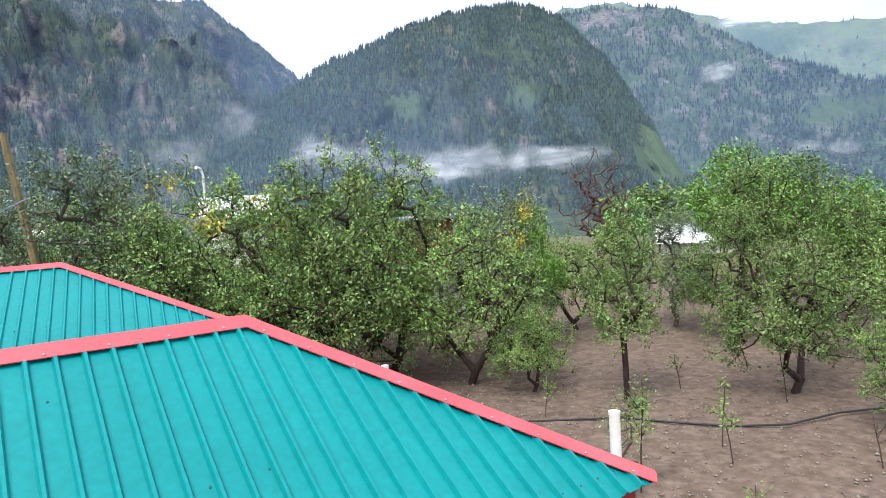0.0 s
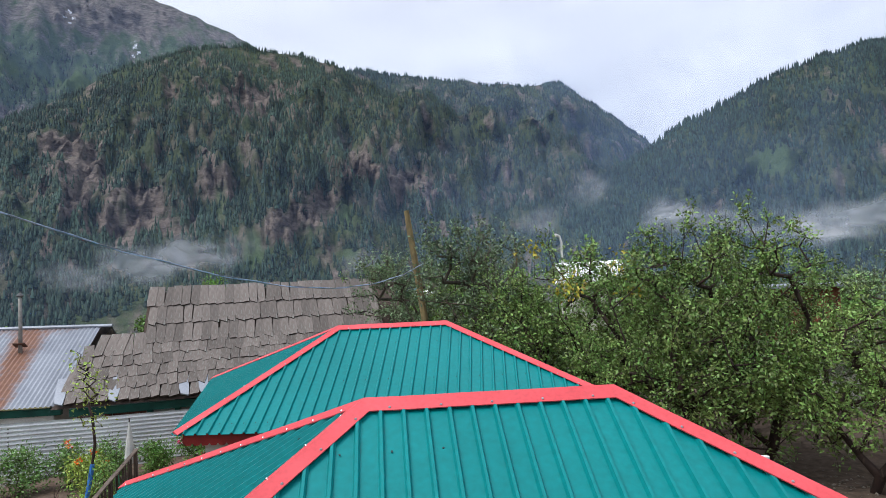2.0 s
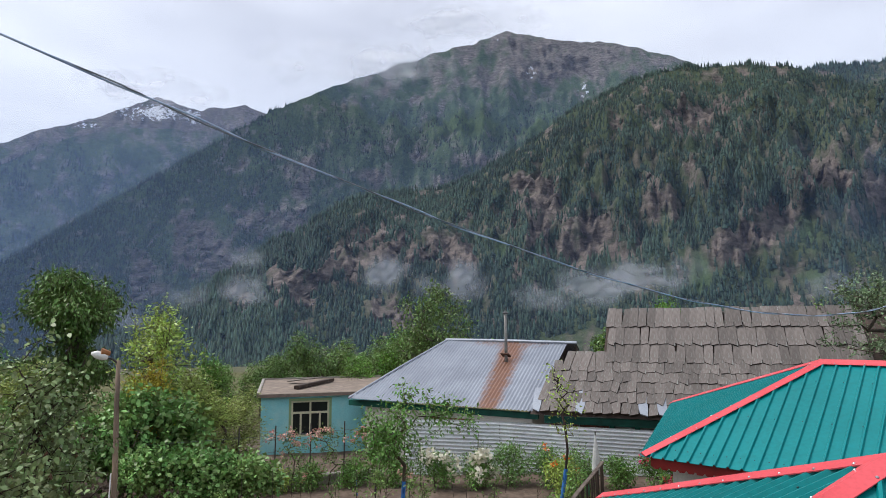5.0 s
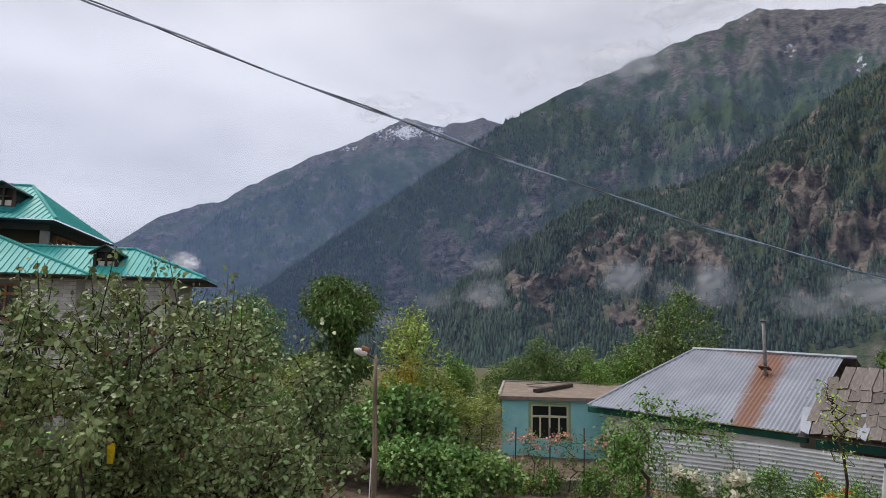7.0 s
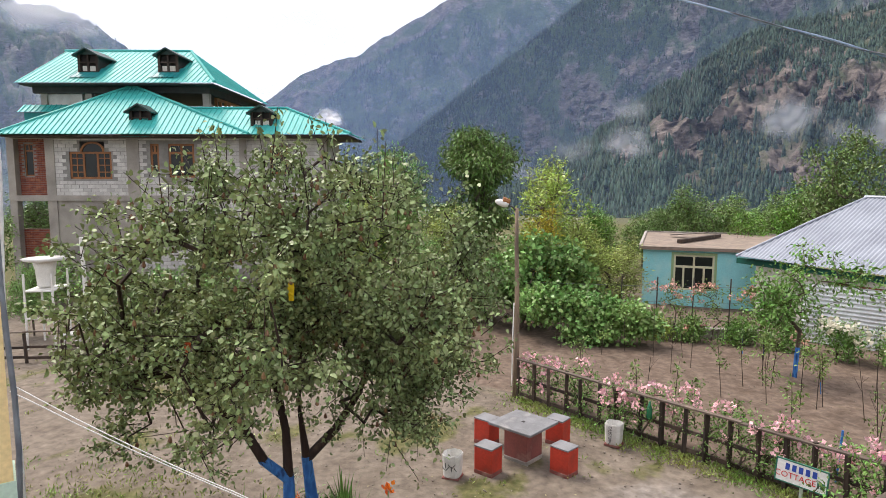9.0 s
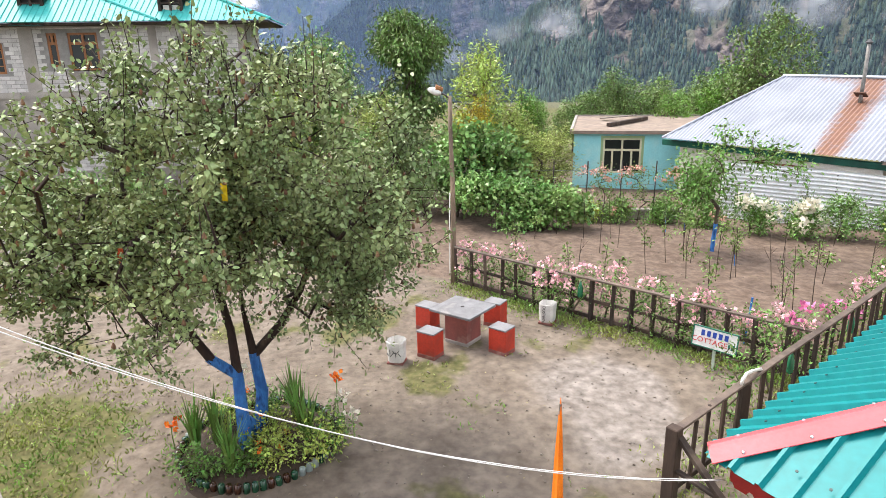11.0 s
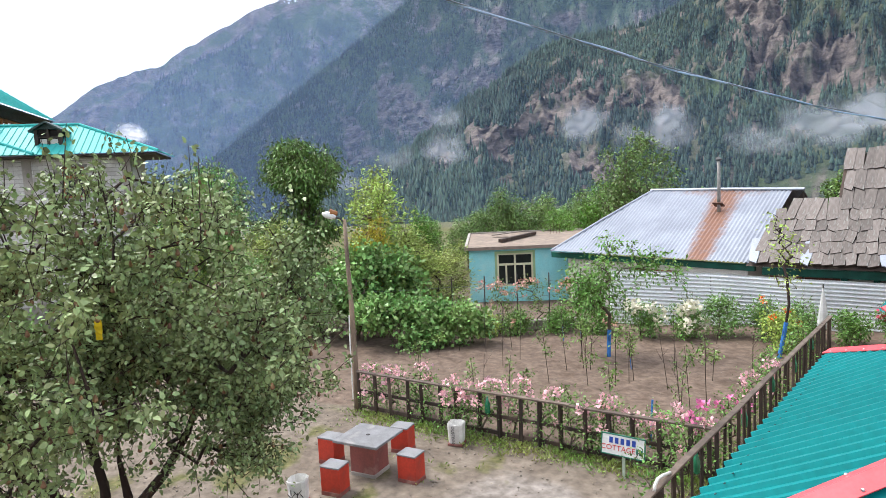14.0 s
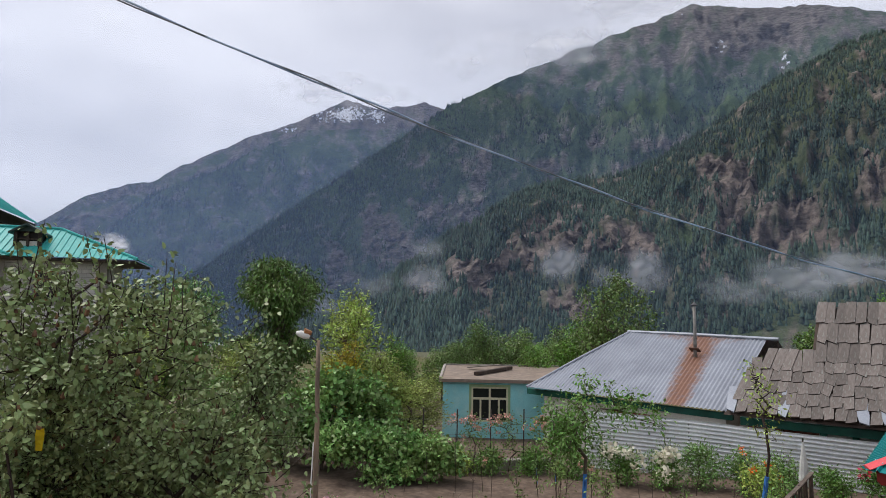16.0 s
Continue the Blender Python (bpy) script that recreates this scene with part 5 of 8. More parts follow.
    for i in range(n):
        a0, a1 = math.pi * i / n, math.pi * (i + 1) / n
        pts = [c + ex * (math.cos(a) * r) + Vector((0, 0, math.sin(a) * r * 0.8)) for a, r in ((a0, 0.54), (a1, 0.54), (a1, 0.44), (a0, 0.44))]
        back = [p + ey * 0.06 for p in pts]
        g.face(*pts)
        g.face(pts[2], pts[3], back[3], back[2])
        g.face(pts[0], pts[1], back[1], back[0])
        glass.face(c + ey * 0.04, pts[3] + ey * 0.04, pts[2] + ey * 0.04)
    part("window_arch", g, BROWN_WOOD, h, "arched brown fanlight")
    part("pane", glass, DARK_GLASS, h)
    part("window_void", slab_box(Geo(), o, ex, ey, 2.42, 3.5, y + 0.16, y + 0.19, 5.95, 6.4), DARK_VOID, h)
    part("window_sill", slab_box(Geo(), o, ex, ey, 6.15, 7.55, y - 0.2, y, 4.62, 4.8), CONCRETE, h)
    # lower roofs
    z = 6.67
    rib = lambda a, b, c, d: roof_face(a, b, c, d, 0.24, 0.03, crease=False)
    peak = P(3.85, 3.1, 9.08)
    part("roof_sheet", rib(P(0, 0, z), P(14.4, 0, z), P(4, 2.3, 7.95), P(11.2, 2.3, 7.95)), HOUSE_TEAL, h, "pale teal ribbed sheet")
    part("roof_sheet", rib(P(14.4, 0, z), P(14.4, 4.6, z), P(11.2, 2.3, 7.95), P(11.2, 2.31, 7.95)), HOUSE_TEAL, h)
    part("roof_sheet", rib(P(-0.6, -0.06, z + 0.02), P(10.1, -0.06, z + 0.02), peak, peak), HOUSE_TEAL, h)
    part("roof_sheet", rib(P(10.1, -0.06, z + 0.02), P(10.1, 6, z + 0.02), peak, peak), HOUSE_TEAL, h)
    part("roof_sheet", rib(P(-0.6, 6, z + 0.02), P(-0.6, -0.06, z + 0.02), peak, peak), HOUSE_TEAL, h)
    for a, b in ((P(-0.6, -0.06, z), peak), (P(10.1, -0.06, z), peak), (P(11.2, 2.3, 7.95), P(14.4, 0, z)), (P(6.2, 2.3, 7.96), P(11.2, 2.3, 7.96))):
        part("hip_cap", Geo().tube([a + Vector((0, 0, 0.03)), b + Vector((0, 0, 0.03))], 0.055, 6), HOUSE_TEAL, h)
    part("soffit", slab_box(Geo(), o, ex, ey, -0.5, 14.3, 0.1, 4.5, z - 0.12, z - 0.04), DARK_WOOD, h)
    dormer(h, o, ex, ey, 5.2, 0.75, 6.98, 0.82, 0.72, 0.736)
    dormer(h, o, ex, ey, 10.45, 0.7, 6.95, 0.82, 0.7, 0.557)
    # open top floor and upper roof
    part("floor_slab", slab_box(Geo(), o, ex, ey, -1.0, 7.3, 3.2, 11, 7.35, 7.55), CONCRETE, h)
    for x in (-0.6, 1.5, 4.6, 7.0):
        for yy in (3.3, 10.4):
            part("column", slab_box(Geo(), o, ex, ey, x, x + 0.3, yy, yy + 0.3, 7.55, 9.1), CONCRETE, h)
    part("wall", slab_box(Geo(), o, ex, ey, -0.3, 1.3, 3.4, 3.6, 7.55, 9.0), BLOCK, h)
    part("eave_beam", slab_box(Geo(), o, ex, ey, -0.9, 7.4, 3.2, 3.45, 8.75, 9.1), mat("dark_soffit_paint", (0.05, 0.055, 0.055)), h)
    part("eave_beam", slab_box(Geo(), o, ex, ey, 7.1, 7.35, 3.45, 11, 8.75, 9.1), mat("dark_soffit_paint", (0.05, 0.055, 0.055)), h)
    for yy in (4.6, 6.0, 7.4, 8.8):
        g = Geo()
        for a, b, c, d in ((yy, yy + 1.3, 7.6, 7.72), (yy, yy + 1.3, 8.6, 8.72), (yy, yy + 0.12, 7.72, 8.6), (yy + 0.6, yy + 0.7, 7.72, 8.6), (yy, yy + 1.3, 8.1, 8.18)):
            slab_box(g, o, ex, ey, 7.1, 7.22, a, b, c, d)
        part("window_frame", g, BROWN_WOOD, h)
    z2 = 9.15
    part("roof_sheet", rib(P(-1.2, 2.4, z2), P(7.9, 2.4, z2), P(-1.15, 6.6, 11.3), P(5.3, 6.6, 11.3)), HOUSE_TEAL, h)
    part("roof_sheet", rib(P(7.9, 2.4, z2), P(7.9, 11.4, z2), P(5.3, 6.6, 11.3), P(5.3, 6.8, 11.3)), HOUSE_TEAL, h)
    part("hip_cap", Geo().tube([P(5.3, 6.6, 11.33), P(7.9, 2.4, z2 + 0.03)], 0.07, 6), HOUSE_TEAL, h)
    part("ridge_cap", Geo().tube([P(-1.2, 6.6, 11.33), P(5.3, 6.6, 11.33)], 0.07, 6), HOUSE_TEAL, h)
    part("soffit", slab_box(Geo(), o, ex, ey, -1.1, 7.8, 2.5, 11.3, z2 - 0.1, z2 - 0.04), mat("dark_soffit_paint", (0.05, 0.055, 0.055)), h)
    dormer(h, o, ex, ey, 1.6, 3.5, 9.72, 0.84, 0.85, 0.512)
    dormer(h, o, ex, ey, 5.36, 3.5, 9.72, 0.84, 0.85, 0.512)
    part("porch_roof", roof_face(P(-1.4, 2.75, 7.86), P(1.6, 2.75, 7.86), P(-1.4, 3.25, 8.22), P(1.6, 3.25, 8.22), 0.24, 0.03), HOUSE_TEAL, h)
    part("porch_fascia", slab_box(Geo(), o, ex, ey, -1.2, 1.6, 2.95, 3.05, 7.2, 7.84), TEAL_SHEET, h, "dark teal sheet below the porch roof")
    return h


aqua_house()
tin_house()
shingle_house()
sheet_fence()
big_house()

# ---- trees ----


def leaf_quads(rng, centres, counts, sigma, length, width=0.5, droop=0.3, up=0.7, oval=False):
    """Folded leaves scattered round the given centres."""
    c = np.repeat(centres, counts, axis=0)
    n = len(c)
    off = rng.normal(0, 1, (n, 3)) * np.repeat(np.broadcast_to(sigma, (len(centres), 3)) if np.ndim(sigma) < 2 else sigma, counts, axis=0)
    p = c + off
    d = off / (np.linalg.norm(off, axis=1, keepdims=True) + 1e-6) * 0.8 + rng.normal(0, 0.6, (n, 3)) - [0, 0, droop]
    d /= np.linalg.norm(d, axis=1, keepdims=True) + 1e-6
    nr = rng.normal(0, 0.7, (n, 3)) + [0, 0, up]
    s = np.cross(d, nr)
    s /= np.linalg.norm(s, axis=1, keepdims=True) + 1e-6
    nn = np.cross(s, d)
    ln = (length * rng.uniform(0.6, 1.25, n))[:, None]
    w = ln * width * 0.5
    if oval:
        curl = rng.uniform(-0.05, 0.22, n)[:, None] * ln
        v = np.stack([p, p + d * ln * 0.28 + s * w * 0.92 + nn * ln * 0.09, p + d * ln * 0.66 + s * w * 0.8 + nn * ln * 0.07, p + d * ln - nn * curl, p + d * ln * 0.66 - s * w * 0.8 + nn * ln * 0.07, p + d * ln * 0.28 - s * w * 0.92 + nn * ln * 0.09], 1)
        return v.reshape(-1, 3), np.arange(n * 6).reshape(-1, 6)
    v = np.stack([p, p + d * ln * 0.45 + s * w + nn * ln * 0.1, p + d * ln - nn * ln * 0.08, p + d * ln * 0.45 - s * w + nn * ln * 0.1], 1)
    return v.reshape(-1, 3), np.arange(n * 4).reshape(-1, 4)


def twig_points(rng, tips, n, length, rise, steps=7):
    """Thin twigs that leave each tip outwards and up: points along them for the leaves, and their segments."""
    mid = tips.mean(axis=0)
    pts, segs = [], []
    for p in tips:
        out = (p - mid) * [1, 1, 0.4]
        out = out / (np.linalg.norm(out) + 0.3)
        for _ in range(n):
            d = out * 0.55 + rng.normal(0, 0.55, 3) + [0, 0, rise]
            d = d / np.linalg.norm(d) * length * rng.uniform(0.5, 1.35)
            q = p + rng.normal(0, 0.07, 3)
            pts += [q + d * k + [0, 0, -0.12 * length * k * k] for k in np.linspace(0.12, 1, steps)]
            segs.append((Vector(q), Vector(pts[-1]), 0.006, 0.003))
    return np.array(pts), segs


def crown_points(rng, blobs, n, gaps=-0.12):
    """Clump centres inside a set of ellipsoids, denser to the outside, with gaps."""
    vol = np.array([b[3] * b[4] * b[5] for b in blobs])
    out = []
    while len(out) < n:
        b = blobs[rng.choice(len(blobs), p=vol / vol.sum())]
        d = rng.normal(0, 1, 3)
        d /= np.linalg.norm(d)
        p = np.array(b[:3]) + d * rng.uniform(0, 1) ** (1 / 2.4) * np.array(b[3:])
        if noise.noise(Vector(p) * 0.9) > gaps or rng.uniform() < 0.12:
            out.append(p)
    return np.array(out)


def limbs(rng, stem, tips, tip_r=0.007, sag=0.06, gain=0.95):
    """Grows branches from the stem's nodes to the tips; returns segments (a, b, ra, rb)."""
    pos = [Vector(p) for p in stem[0]]
    parent = list(stem[1])
    leafy = []
    start = len(pos)
    hub = pos[-1]
    order = sorted(range(len(tips)), key=lambda i: (Vector(tips[i]) - hub).length)
    for i in order:
        t = Vector(tips[i])
        best, bj = 1e9, 0
        for j, q in enumerate(pos):
            if stem[2][j] if j < start else False:
                continue
            cost = (q - t).length + 0.25 * max(0.0, q.z - t.z)
            if cost < best:
                best, bj = cost, j
        a = pos[bj]
        m = max(1, int(best / 0.45))
        prev = bj
        bend = Vector(rng.normal(0, 0.12, 3)) * best
        for k in range(1, m + 1):
            f = k / m
            q = a.lerp(t, f) + bend * math.sin(math.pi * f) * 0.8 + Vector((0, 0, -sag * best * math.sin(math.pi * f)))
            pos.append(q)
            parent.append(prev)
            prev = len(pos) - 1
        leafy.append(prev)
    r2 = [0.0] * len(pos)
    for j in leafy:
        r2[j] += tip_r ** 2
    for j in range(len(pos) - 1, 0, -1):
        if r2[j] == 0:
            r2[j] = tip_r ** 2
        r2[parent[j]] += r2[j] * gain
    rad = [math.sqrt(max(x, tip_r ** 2)) for x in r2]
    return [(pos[parent[j]], pos[j], min(rad[parent[j]], rad[j] * 1.6), rad[j]) for j in range(1, len(pos))]


def limb_mesh(name, segs, material, sides=6):
    g = Geo()
    for a, b, ra, rb in segs:
        if (b - a).length > 1e-4:
            e = (b - a).normalized()
            g.tube([a - e * ra * 0.25, b + e * rb * (0.4 if rb < 0.03 else 0.75)], [ra, rb], sides if ra > 0.03 else 3, False)
    return g.mesh(name, material, True)


def tree(name, label, blobs, clumps, per, leaf, sigma, leaf_m, bark_m, seed, stem=None, width=0.5, droop=0.3, tip_r=0.007, shoots=0, at=(0, 0, 0), rz=0.0, group="", up=0.7, twigs=0):
    rng = np.random.default_rng(seed)
    th = thing(name, label, "tree", at, rz, group)
    if stem is None:
        zc = min(b[2] - b[5] * 0.5 for b in blobs)
        stem = ([(0, 0, -0.2), (0.03, 0.02, zc * 0.5), (0.06, -0.03, max(0.3, zc)), (0.05, 0.05, zc + 0.5)], [0, 0, 1, 2], [True, True, False, False])
    tips = crown_points(rng, blobs, clumps)
    segs = limbs(rng, stem, tips, tip_r)
    if twigs:
        seats, more = twig_points(rng, tips, twigs, 0.5, 0.5)
        segs += more
        v, f = leaf_quads(rng, seats, rng.poisson(per, len(seats)), sigma, leaf, width, droop, up)
    else:
        v, f = leaf_quads(rng, tips, rng.poisson(per, len(tips)), sigma, leaf, width, droop, up)
    if shoots:
        top = tips[np.argsort(tips[:, 2])[-shoots * 3:]]
        cs = []
        for p in top[rng.permutation(len(top))[:shoots]]:
            q = Vector(p)
            h = rng.uniform(0.4, 1.0)
            e = q + Vector((rng.normal(0, 0.08), rng.normal(0, 0.08), h))
            segs.append((q, e, 0.009, 0.004))
            cs += [np.array(q.lerp(e, k)) for k in np.linspace(0.1, 1, 8)]
        v2, f2 = leaf_quads(rng, np.array(cs), np.full(len(cs), 3), 0.03, leaf * 0.8, width, 0.0)
        f = np.concatenate([f, f2 + len(v)])
        v = np.concatenate([v, v2])
    part("trunk", limb_mesh("trunk", segs, bark_m), bark_m, th)
    part("crown", mesh_np("crown", v, f, leaf_m), leaf_m, th)["kind"] = "stuff"
    return th


# the pear tree with limewashed stems in its flower bed
PEAR = Vector((-7.78, -3.66, 0))
_r, _d = Vector((-0.42, 0.906, 0)), Vector((-0.906, -0.42, 0))


def pear_tree():
    rng = np.random.default_rng(3)
    th = thing("pear_tree", "large pear tree with blue-limewashed twin stems and small russet fruit", "tree", PEAR)
    L = lambda r, d, u: tuple(_r * r + _d * d + Vector((0, 0, u)))
    nodes = [L(0, 0, -0.15), L(0, 0, 0.5), L(0, 0.02, 1.15), L(-0.3, 0.0, 1.44), L(-0.52, -0.1, 1.9), L(-0.02, 0.15, 1.75), L(-0.15, 0.2, 2.5), L(0.22, 0.28, 0.1), L(0.3, 0.3, 0.7), L(0.24, 0.25, 1.3), L(0.16, 0.2, 2.0), L(0.2, 0.1, 2.9), L(0.62, 0.3, 1.65), L(0.95, 0.35, 2.1), L(-1.0, -0.2, 2.5), L(0.1, 0.15, 3.6), L(-0.5, 0.5, 3.2), L(1.1, 0.0, 2.7), L(-0.9, 0.7, 2.9), L(-1.5, -0.4, 2.8)]
    par = [0, 0, 1, 2, 3, 2, 5, 1, 7, 8, 9, 10, 9, 12, 4, 11, 6, 13, 6, 14]
    bare = [True, True, True, True, False, True, False, True, True, True, True, False, True, False, False, False, False, False, False, False]
    tips = crown_points(rng, [(*L(0.15, 0, 3.5), 2.4, 2.4, 1.9), (*L(-1.15, -0.2, 3.1), 1.4, 1.4, 1.0), (*L(1.4, 0.1, 2.9), 1.4, 1.4, 1.0), (*L(-0.5, 0, 4.55), 1.4, 1.4, 0.95), (*L(-1.1, -0.2, 2.2), 0.85, 0.85, 0.7), (*L(1.6, -0.2, 2.2), 0.95, 0.95, 0.7), (*L(1.3, 0.2, 3.8), 1.35, 1.35, 1.2)], 540, 0.0)
    # the fork stays open below the crown
    def clear(p):
        r, d = Vector(p).dot(_r), -Vector(p).dot(_d)
        return p[2] < 2.35 + 0.28 * max(d, -0.3) - 1.2 * max(0.0, abs(r - 0.1) - 0.3)

    tips = np.array([p for p in tips if not clear(p) and p[2] > 1.2])
    segs = [(a, b, min(ra, 0.06), min(rb, 0.06)) for a, b, ra, rb in limbs(rng, (nodes, par, bare), tips, 0.0075, 0.04, 0.86)]
    # the stems below the crown stay stout
    stout = lambda p, r: max(r, 0.1 - 0.026 * max(0.0, p.z)) if p.z < 1.9 else r
    segs = [(a, b, stout(a, ra), stout(b, rb)) if k < len(nodes) - 1 else (a, b, ra, rb) for k, (a, b, ra, rb) in enumerate(segs)]
    blue = [s for s in segs if (s[0].z + s[1].z) / 2 < 1.36]
    rest = [s for s in segs if (s[0].z + s[1].z) / 2 >= 1.36]
    part("painted_stem", limb_mesh("painted_stem", blue, BLUE_PAINT, 10), BLUE_PAINT, th, "blue-limewashed lower stems")
    part("limb_work", limb_mesh("limb_work", rest, BARK, 8), BARK, th)
    seats, twig = twig_points(rng, tips, 4, 0.42, 0.3, 7)
    thin = np.array([4.3 * (1 - 0.5 * smoothstep(4.0, 5.3, p[2])) for p in seats])
    v, f = leaf_quads(rng, seats, rng.poisson(thin), 0.045, 0.068, 0.62, 0.4, 0.6, True)
    part("twig_growth", limb_mesh("twig_growth", twig, BARK), BARK, th)["kind"] = "stuff"
    cs = []
    shoot = []
    for p in tips[np.argsort(tips[:, 2])[-70:]][::2]:
        q = Vector(p)
        e = q + Vector((rng.normal(0, 0.07), rng.normal(0, 0.07), rng.uniform(0.3, 0.85)))
        shoot.append((q, e, 0.009, 0.004))
        cs += [np.array(q.lerp(e, k)) for k in np.linspace(0.1, 1, 9)]
    v2, f2 = leaf_quads(rng, np.array(cs), np.full(len(cs), 3), 0.03, 0.075, 0.55, 0.0, 0.7, True)
    part("crown", mesh_np("crown", np.concatenate([v, v2]), np.concatenate([f, f2 + len(v)]), LEAF_PEAR), LEAF_PEAR, th, "grey-green pear leaves")["kind"] = "stuff"
    part("shoot_growth", limb_mesh("shoot_growth", shoot, BARK), BARK, th)["kind"] = "stuff"
    fruit = mat("russet_pears", (0.15, 0.075, 0.04), (0.2, 0.11, 0.055), 30, 0.6, island=0.3)
    g = Geo()
    for k in range(620):
        p = tips[rng.integers(len(tips))] + rng.normal(0, 0.13, 3)
        g.tube([(p[0], p[1], p[2]), (p[0], p[1], p[2] - 0.025), (p[0], p[1], p[2] - 0.05), (p[0], p[1], p[2] - 0.065)], [0.008, 0.018, 0.025, 0.01], 5)
    part("fruit", g, fruit, th, "small russet pears")["kind"] = "stuff"


pear_tree()


def apple_variants():
    made = []
    for k, (leaf_m, label) in enumerate(((LEAF_APPLE, "mature apple tree with dense green foliage"), (LEAF_APPLE, "spreading old apple tree with crooked limbs"), (LEAF_SILVER, "silvery green apple tree"), (LEAF_APPLE, "young slender apple tree"))):
        stem = ([(0, 0, -0.2), (0.09, 0.03, 0.45), (0.24, -0.06, 0.85), (0.62, 0.12, 1.4), (-0.22, 0.14, 1.3), (-0.6, -0.15, 2.0), (0.12, 0.12, 2.1), (0.95, 0.2, 2.1)], [0, 0, 1, 2, 2, 4, 4, 3], [True, True, True, False, False, False, False, False])
        if k == 3:
            stem = None
        blobs = [[(0, 0, 3.9, 2.0, 2.0, 2.5), (0.9, 0.3, 3.1, 1.5, 1.5, 1.6), (-0.9, -0.4, 3.3, 1.5, 1.4, 1.7), (0.1, 0, 5.5, 1.1, 1.1, 1.1), (-0.7, 0.9, 2.0, 1.5, 1.3, 1.0), (0.6, -1.1, 2.1, 1.4, 1.3, 1.0)],
                 [(0.2, 0, 3.2, 2.6, 2.4, 1.6), (1.4, 0.4, 2.4, 1.4, 1.3, 1.0), (-1.5, -0.2, 2.7, 1.4, 1.4, 1.1), (0.2, 0.1, 4.5, 1.3, 1.2, 1.1), (1.9, -0.5, 1.7, 1.1, 1.0, 0.6), (-1.2, 1.2, 2.0, 1.2, 1.1, 0.8)],
                 [(0, 0, 4.0, 1.9, 1.9, 2.5), (0.6, -0.6, 3.0, 1.4, 1.4, 1.6), (-0.5, 0.4, 5.6, 0.9, 0.9, 1.2), (-0.9, -0.5, 2.2, 1.4, 1.3, 1.1)],
                 [(0, 0, 4.4, 1.5, 1.5, 2.0), (0.3, 0.2, 3.2, 1.2, 1.2, 1.0), (-0.3, 0.1, 5.8, 0.7, 0.7, 1.0)]][k]
        made.append(tree("apple_tree", label, blobs, (210, 200, 200, 110)[k], 2.1, 0.11, 0.05, leaf_m, GREY_BARK if k == 2 else BARK, 40 + k, stem=stem, droop=0.0, shoots=30, tip_r=0.012, up=0.5, twigs=4))
    return made


APPLES = apple_variants()
rng_place = random.Random(8)
SPOTS = [(8.6, 17.2, 1.0, 0), (-3.6, 17.6, 0.84, 1), (3.4, 19.0, 1.04, 0), (-17.4, 16.2, 0.68, 3), (-30.2, 17.3, 0.7, 1), (26.0, 21.0, 1.08, 2), (17.8, 18.6, 0.97, 0), (32.5, 24.0, 0.98, 2), (22.0, 23.5, 1.0, 1), (12.8, 22.0, 0.9, 3), (-8.5, 23.5, 0.72, 3), (-13.2, 24.5, 0.66, 1), (-21.3, 25.0, 0.66, 2), (-25.4, 23.5, 0.7, 0), (-36.5, 21.5, 0.85, 1), (37.8, 27.5, 0.86, 0), (29.2, 27.0, 0.95, 0), (-1.2, 26.5, 0.85, 3), (6.0, 26.5, 0.95, 2), (-33.4, 27.0, 0.72, 0), (-16.8, 30.0, 0.62, 0), (-9.4, 16.6, 0.42, 1), (14.5, 16.5, 0.72, 1), (23.5, 19.5, 0.85, 0), (5.5, 22.5, 0.95, 1), (-6.3, 21.0, 0.82, 2), (-39.5, 15.5, 0.5, 1)]
for k, (az, dist, size, kind) in enumerate(SPOTS):
    p = polar(az, dist)
    m = Matrix.Translation((p.x, p.y, ground_z(p.x, p.y) - 0.45 * size)) @ Matrix.Rotation(rng_place.uniform(0, 6.28), 4, "Z") @ Matrix.Scale(size * 1.06, 4)
    copy_thing(APPLES[kind], m)["group"] = "orchard apple trees"
for k, (az, dist) in enumerate(((35.0, 31.0), (15.0, 28.0), (24.5, 30.5), (-27.5, 30.0))):
    p = polar(az, dist)
    APPLES[k].matrix_basis = Matrix.Translation((p.x, p.y, ground_z(p.x, p.y) - 0.05))
    APPLES[k]["group"] = "orchard apple trees"


